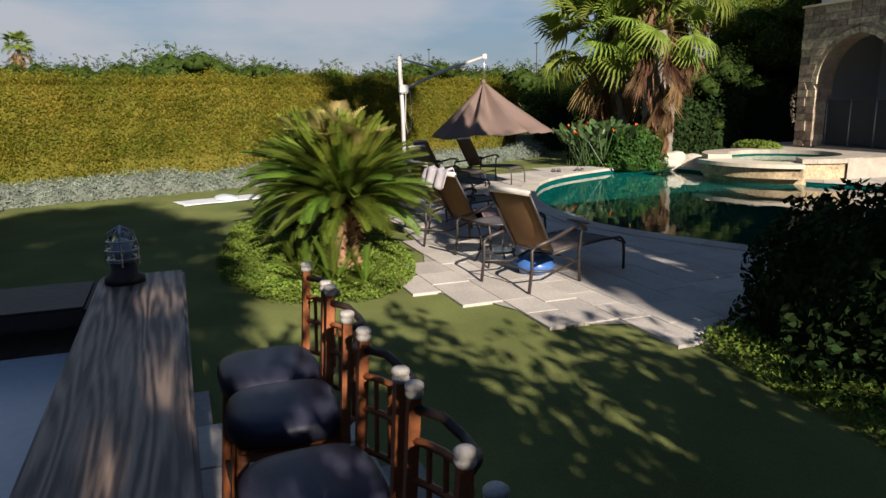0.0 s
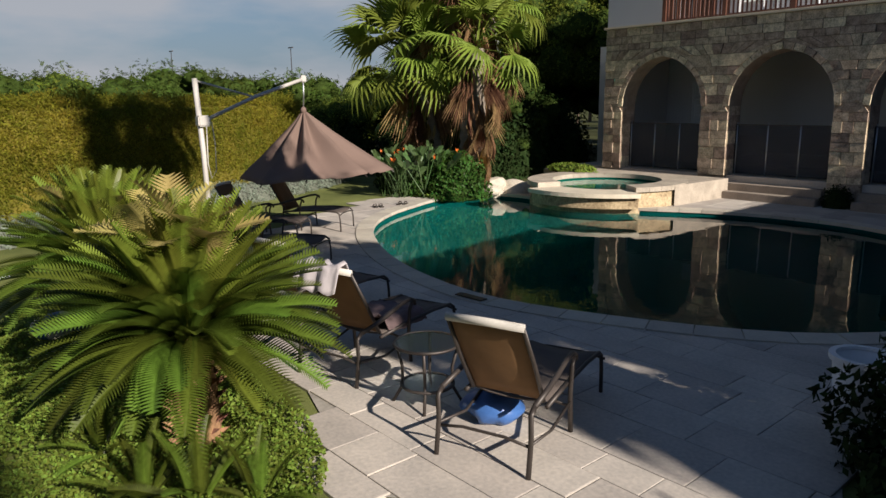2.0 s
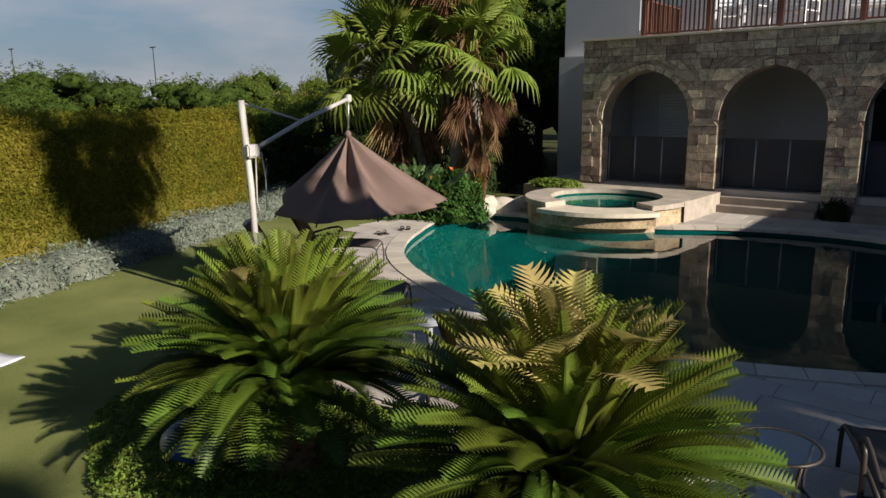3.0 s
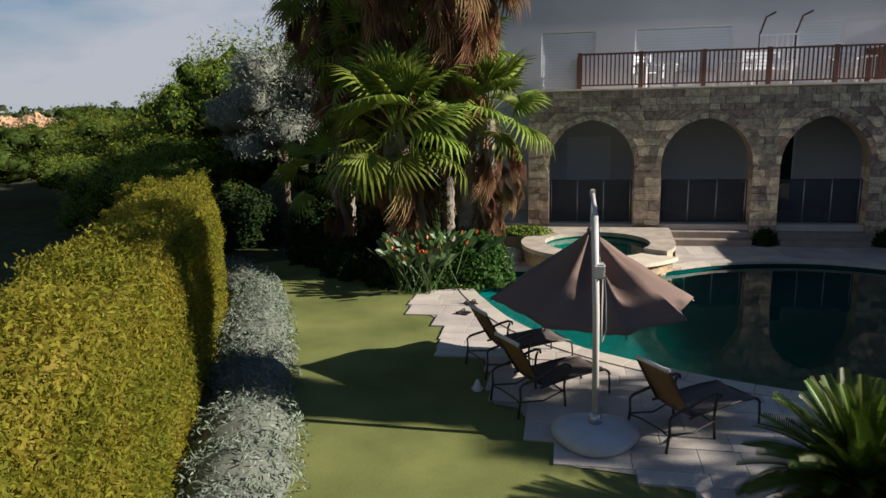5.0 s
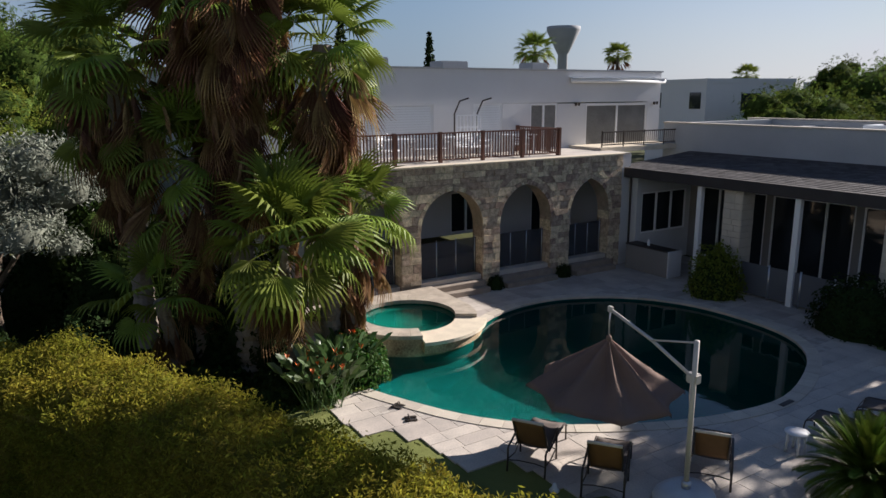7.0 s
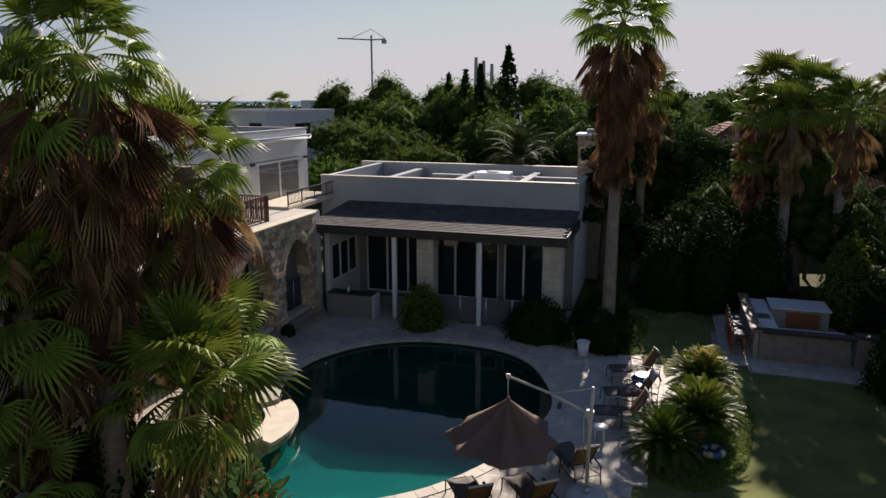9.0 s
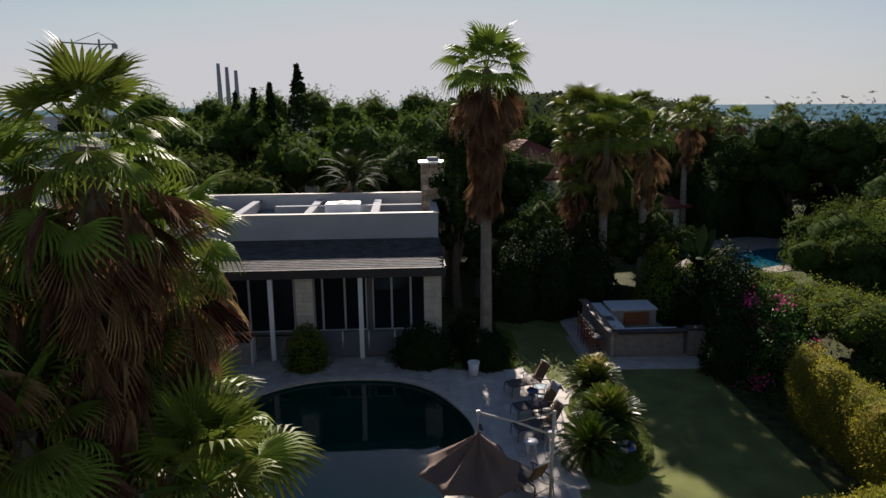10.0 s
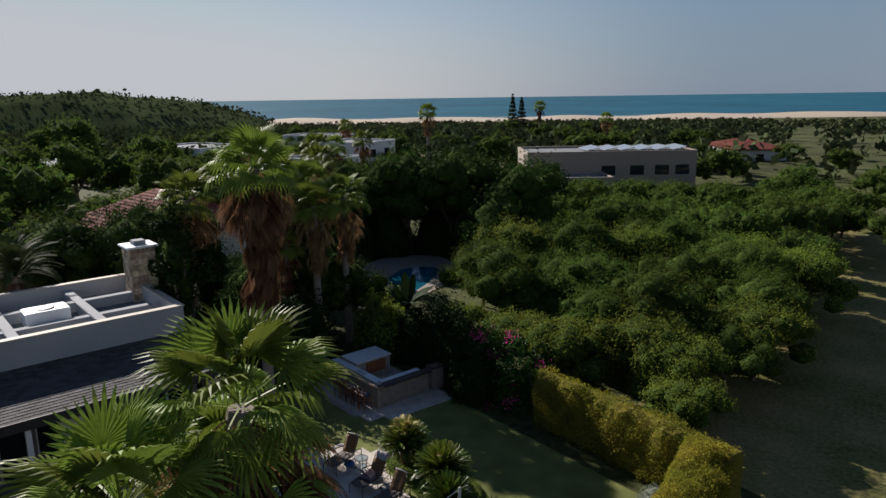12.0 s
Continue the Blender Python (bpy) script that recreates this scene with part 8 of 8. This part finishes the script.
tagged(part("neighbour_pool", bm, mat("bright_pool_blue", (0.012, 0.11, 0.17), 0.06, 0.1, 1, 8, 0.05)), "small bright blue neighbouring pool", "pool", kind="structure")
# orange earth bank
bv, bf = [], []
NI, NK = 110, 29
for i in range(NI):
    for k in range(NK):
        a, d = i / (NI - 1), k / 4
        x, y = -46 - 6 * math.sin(math.pi * a) - d, 27 + 23 * a + d * 0.5
        e = math.sin(math.pi * a) ** 0.5
        rough = 0.35 * noise.noise((x * 0.5, y * 0.5, 0)) + 0.22 * noise.noise((x * 0.4, y * 1.6, 3)) + 0.12 * noise.noise((x * 2.2, y * 2.2, 7))
        bv.append((x + 0.9 * noise.noise((y * 0.7, d * 0.3, 5)), y, -0.1 + 3.3 * e * min(1, d / 3) * (1 + 1.2 * rough)))
for i in range(NI - 1):
    for k in range(NK - 1):
        bf.append((i * NK + k, i * NK + k + NK, i * NK + k + NK + 1, i * NK + k + 1))
tagged(raw("earth_bank", bv, bf, BANK, smooth=False), "eroded orange earth bank below the trees", "bank", kind="structure")

# water tower, chimneys, crane, street lamps
wt = thing("water_tower", (189, 207, 0), "mushroom-shaped concrete water tower on the skyline", "water tower")
bm = B()
lathe(bm, [(2.2, 0), (2.0, 22), (2.6, 23), (6.8, 31.5), (6.8, 33), (0, 33.6)], 24)
part("tank_and_shaft", bm, CONCRETE, wt, smooth=True)
for k, (dx, dy) in enumerate(((0, 0), (3, -9), (5, -19))):
    c = thing("power_station_chimney", (856 + dx, 214 + dy, -5), "slim pale industrial chimney on the horizon", "chimney", "power station chimneys")
    bm = B()
    lathe(bm, [(3.2, 0), (2.1, 62 - 4 * k), (0, 62 - 4 * k)], 16)
    part("shaft", bm, CONCRETE, c, smooth=True)
cr = thing("tower_crane", (446, 181, 0), "tower crane on the skyline", "crane")
bm = B()
tube(bm, [(0, 0, 0), (0, 0, 50)], 0.7, 4)
part("mast", bm, CONCRETE, cr)
bm = B()
tube(bm, [(3, -9, 47.5), (0, 0, 47), (-7, 22, 48)], 0.6, 4)
part("jib", bm, CONCRETE, cr)
bm = B()
tube(bm, [(3, -9, 48), (0, 0, 54), (-4, 13, 48.3)], 0.25, 4)
part("tie", bm, CONCRETE, cr)
bm = B()
box(bm, (2.2, -9.6, 44.6), (4, -6.6, 47.2))
part("counterweight", bm, CONCRETE, cr)
for x, y in ((-42, 61), (-94, 41), (-111, 28)):
    sl = thing("street_lamp", (x, y, 0), "tall thin street lamp beyond the trees", "street lamp", "street lamps")
    bm = B()
    tube(bm, [(0, 0, 0), (0, 0, 11.2)], [0.1, 0.06], 6)
    part("pole", bm, FRAME, sl)
    bm = B()
    box(bm, (-0.7, -0.1, 11.15), (0.7, 0.1, 11.3))
    part("lamp_head", bm, FRAME, sl)
# garden swing frame and table on the upper terrace
sw2 = thing("terrace_chair", (5.4, 2.2, TOP + 0.06), "white metal swing seat on the arcade terrace", "chair")
for x in (-0.55, 0.45):
    bm = B()
    tube(bm, [(x, 0.5, 0.0), (x, 0.5, 1.5), (x + 0.1, 0.3, 1.95), (x + 0.28, 0.0, 2.05)], 0.03, 8)
    part("hook_post", bm, FRAME, sw2, smooth=True)
bm = B()
box(bm, (-0.6, -0.25, 0.45), (0.55, 0.3, 0.55), bevel=0.03)
part("seat", bm, WHITEPLASTIC, sw2)
for k in range(8):
    bm = B()
    box(bm, (-0.58 + k * 0.15, 0.3, 0.55), (-0.54 + k * 0.15, 0.33, 1.42))
    part("back_slat", bm, WHITEPLASTIC, sw2)
for z in (1.0, 1.42):
    bm = B()
    box(bm, (-0.6, 0.285, z), (0.55, 0.298, z + 0.045))
    part("back_rail", bm, WHITEPLASTIC, sw2)
for x, w in ((2.2, 0.9), (4.0, 0.6), (7.1, 0.6)):
    ct = thing("terrace_table", (x, 1.9, TOP + 0.06), "pale slatted table on the arcade terrace", "table", "terrace furniture")
    for k in range(5):
        bm = B()
        box(bm, (-w, -0.4 + k * 0.17, 0.7), (w, -0.26 + k * 0.17, 0.735))
        part("slat", bm, WHITEPLASTIC, ct)
    for sx in (-1, 1):
        for sy in (-0.33, 0.33):
            bm = B()
            box(bm, (sx * (w - 0.1) - 0.03, sy - 0.03, 0), (sx * (w - 0.1) + 0.03, sy + 0.03, 0.7))
            part("leg", bm, WHITEPLASTIC, ct)



def slatted_seat(at, turn, w, label):
    """A low slatted seat: back and seat of thin slats on four legs with arms."""
    c = thing("garden_chair", at, label, "chair", "terrace seats", turn)
    for k in range(5):
        bm = B()
        box(bm, (-w, -0.3 + k * 0.125, 0.4), (w, -0.2 + k * 0.125, 0.43), bevel=0.004)
        part("seat_slat", bm, WHITEPLASTIC, c)
    for k in range(5):
        bm = B()
        box(bm, (-w, 0.3, 0.48 + k * 0.1), (w, 0.325, 0.55 + k * 0.1), m=pose(0, 0, 0, -6, 0, 0))
        part("back_slat", bm, WHITEPLASTIC, c)
    for sx in (-1, 1):
        for y, h in ((-0.28, 0.62), (0.34, 0.95)):
            bm = B()
            box(bm, (sx * w - 0.025, y - 0.025, 0), (sx * w + 0.025, y + 0.025, h), bevel=0.004)
            part("leg", bm, WHITEPLASTIC, c)
        bm = B()
        box(bm, (sx * w - 0.035, -0.33, 0.622), (sx * w + 0.035, 0.31, 0.65), bevel=0.006)
        part("armrest", bm, WHITEPLASTIC, c)
    return c


for x, y, turn, w in ((1.55, 1.35, 30, 0.28), (2.9, 1.2, -15, 0.6), (4.75, 1.25, 12, 0.55), (6.75, 1.3, -25, 0.3)):
    slatted_seat((x, y, TOP + 0.062), turn, w, "white slatted garden seat behind the timber balustrade")

# ---- pieces: stones of the arcade, slabs, coping ----


def wedge(c0, c1, c2, c3, y0, y1):
    """A block with four corners in the wall's face (x, z) between two depths."""
    v = [(x, y0, z) for x, z in (c0, c1, c2, c3)] + [(x, y1, z) for x, z in (c0, c1, c2, c3)]
    return v, [(0, 1, 2, 3), (7, 6, 5, 4), (0, 4, 5, 1), (1, 5, 6, 2), (2, 6, 7, 3), (3, 7, 4, 0)]


def stone(v, f):
    mesh = bpy.data.meshes.new("stone")
    mesh.from_pydata(v, [], f)
    mesh.update()
    mesh.materials.append(STONE)
    ob = new("stone", mesh)
    under(ob, arcade)


RING = 0.14
G = 0.006
# arch ring stones
for (a0, a1), (b0, b1) in zip(PIERS, PIERS[1:]):
    c, half = (a1 + b0) / 2, (b0 - a1) / 2
    rise = APEX - SPRING
    rad = (half * half + rise * rise) / (2 * half)
    full = math.asin(rise / rad)
    for sgn in (-1, 1):
        for k in range(8):
            t0, t1 = full * (k + 0.03) / 8, full * (k + 0.97) / 8
            q = []
            for r, t in ((rad, t0), (rad + RING, t0), (rad + RING, t1), (rad, t1)):
                x = half - rad + r * math.cos(t)
                if x < 0:
                    x = 0.004
                q.append((c + sgn * x, SPRING + r * math.sin(t)))
            y0 = -0.012 - R.uniform(0, 0.012)
            stone(*wedge(*(q if sgn < 0 else q[::-1]), y0, 0.036))


def edge_at(i, z):
    """The x beyond which the wall between two arches may take plain blocks, left and right of pier i."""
    left, right = PIERS[i]
    out = []
    for sgn, k in ((-1, i - 1), (1, i)):
        if k < 0 or k >= len(PIERS) - 1:
            out.append(left if sgn < 0 else right)
            continue
        c, half = (PIERS[k][1] + PIERS[k + 1][0]) / 2, (PIERS[k + 1][0] - PIERS[k][1]) / 2
        rise = APEX - SPRING
        rad = (half * half + rise * rise) / (2 * half)
        if z <= SPRING:
            x = half
        else:
            s = (rad + RING) ** 2 - (z - SPRING) ** 2
            x = max(0.0, half - rad + math.sqrt(s)) if s > 0 else 0.0
            x = max(x, 0.0)
        out.append(c + x if sgn < 0 else c - x)
    return out


z = 0.0
while z < TOP - 0.05:
    h = R.choice((0.16, 0.2, 0.25, 0.29))
    if TOP - z - h < 0.14:
        h = TOP - z
    for i in range(len(PIERS)):
        if i < 2 and z + h < 0.5:
            continue
        l0, r0 = edge_at(i, z)
        l1, r1 = edge_at(i, z + h)
        n = max(1, round((r0 + r1 - l0 - l1) / 2 / R.uniform(0.22, 0.46)))
        cuts = [0.0] + sorted((k + R.uniform(-0.22, 0.22)) / n for k in range(1, n)) + [1.0]
        for u0, u1 in zip(cuts, cuts[1:]):
            a, b = l0 + (r0 - l0) * u0, l0 + (r0 - l0) * u1
            d, e = l1 + (r1 - l1) * u0, l1 + (r1 - l1) * u1
            if max(b - a, e - d) < 0.05:
                continue
            stone(*wedge((a + G, z + G), (b - G, z + G), (e - G, z + h - G), (d + G, z + h - G), -R.uniform(0.0, 0.035), 0.036))
    z += h

# reveal stones on the piers' sides
for i, (a0, a1) in enumerate(PIERS):
    for x, out_ in ((a0, -1), (a1, 1)):
        if (i == 0 and out_ < 0) or (i == len(PIERS) - 1 and out_ > 0):
            pass
        z = 0.5
        while z < SPRING - 0.05:
            h = min(R.choice((0.25, 0.32, 0.38)), SPRING - z)
            p = R.uniform(0.004, 0.014)
            v = [(x, 0.04, z + G), (x, THICK - 0.02, z + G), (x, THICK - 0.02, z + h - G), (x, 0.04, z + h - G)]
            w = [(x + out_ * p, y, zz) for _, y, zz in v]
            stone(v + w, [(3, 2, 1, 0), (4, 5, 6, 7), (0, 1, 5, 4), (1, 2, 6, 5), (2, 3, 7, 6), (3, 0, 4, 7)])
            z += h

# slabs of the terrace: the stretch by the loungers as pieces, the rest joined
UNIT = bpy.data.meshes.new("slab")
c = 0.012
uv = [(0, 0, -0.03), (1, 0, -0.03), (1, 1, -0.03), (0, 1, -0.03), (0, 0, -0.003), (1, 0, -0.003), (1, 1, -0.003), (0, 1, -0.003), (c, c, 0), (1 - c, c, 0), (1 - c, 1 - c, 0), (c, 1 - c, 0)]
uf = [(0, 1, 5, 4), (1, 2, 6, 5), (2, 3, 7, 6), (3, 0, 4, 7), (4, 5, 9, 8), (5, 6, 10, 9), (6, 7, 11, 10), (7, 4, 8, 11), (8, 9, 10, 11)]
UNIT.from_pydata(uv, [], uf)
UNIT.update()
UNIT.materials.append(PAVER)
near = [p for p in PAVERS if (p[1] < -8.6 and p[0] < 9.6) or (p[0] < -2.0 and p[1] < -5)]
rest = [p for p in PAVERS if p not in near]
jv, jf = [], []
for p in near[300:] + rest + CUT:
    i = len(jv)
    lift = R.uniform(-0.003, 0.001) if (p[2] - p[0]) > 0.2 else -0.001
    jv += [(p[0] + x * (p[2] - p[0]), p[1] + y * (p[3] - p[1]), z + lift) for x, y, z in uv]
    jf += [tuple(i + k for k in f) for f in uf]
for p in near[:300]:
    ob = bpy.data.objects.new("slab", UNIT)
    scene.collection.objects.link(ob)
    ob.parent = pavement
    ob.location = (p[0], p[1], R.uniform(-0.003, 0.001))
    ob.scale = (p[2] - p[0], p[3] - p[1], 1)
    ob.rotation_euler = (R.uniform(-0.0015, 0.0015), R.uniform(-0.0015, 0.0015), R.uniform(-0.006, 0.006))
tagged(raw("joined_slabs", jv, jf, PAVER_FAR, pavement), kind="stuff")
# slabs round the bar
y = -20.3
while y < -15.65:
    h = R.choice((0.4, 0.5, 0.6))
    for x0, x1 in row_spans(y + h / 2, bar_floor):
        x = x0
        while x < x1 - 0.05:
            w = min(R.uniform(0.45, 0.8), x1 - x)
            ob = bpy.data.objects.new("slab", UNIT)
            scene.collection.objects.link(ob)
            ob.parent = bar_pave
            ob.location = (x + 0.01, y + 0.01, -0.002)
            ob.scale = (w - 0.02, h - 0.02, 1)
            x += w
    y += h
# coping stones along the pool
total, pts = 0.0, []
loop = POOL + POOL[:1]
acc = 0.0
step = 0.46
pos = []
for (x0, y0), (x1, y1) in zip(loop, loop[1:]):
    d = math.hypot(x1 - x0, y1 - y0)
    while acc < d:
        t = acc / d
        pos.append((x0 + (x1 - x0) * t, y0 + (y1 - y0) * t))
        acc += step
    acc -= d


def outward(i):
    (x0, y0), (x1, y1) = pos[i - 1], pos[(i + 1) % len(pos)]
    n2 = Vector((y1 - y0, -(x1 - x0), 0)).normalized()
    p = pos[i]
    return n2 if n2.dot(Vector((p[0] - PC[0], p[1] - PC[1], 0))) > 0 else -n2


for i in range(len(pos)):
    j = (i + 1) % len(pos)
    p, q = Vector((*pos[i], 0)), Vector((*pos[j], 0))
    if (p - Vector((SPA[0], SPA[1], 0))).length < 1.95 and (q - Vector((SPA[0], SPA[1], 0))).length < 1.95:
        continue
    n0, n1 = outward(i), outward(j)
    gap = (q - p).normalized() * 0.006
    a, b = p - n0 * 0.03 + gap, q - n1 * 0.03 - gap
    d, e = p + n0 * 0.3 + gap, q + n1 * 0.3 - gap
    lift = R.uniform(0, 0.003)
    v = [(w.x, w.y, -0.05) for w in (a, b, e, d)] + [(w.x, w.y, 0.014 + lift) for w in (a, b, e, d)]
    mesh = bpy.data.meshes.new("coping_stone")
    mesh.from_pydata(v, [], [(0, 1, 2, 3), (7, 6, 5, 4), (0, 4, 5, 1), (1, 5, 6, 2), (2, 6, 7, 3), (3, 7, 4, 0)])
    mesh.update()
    mesh.materials.append(COPING)
    ob = new("coping_stone", mesh)
    ob.parent = pavement
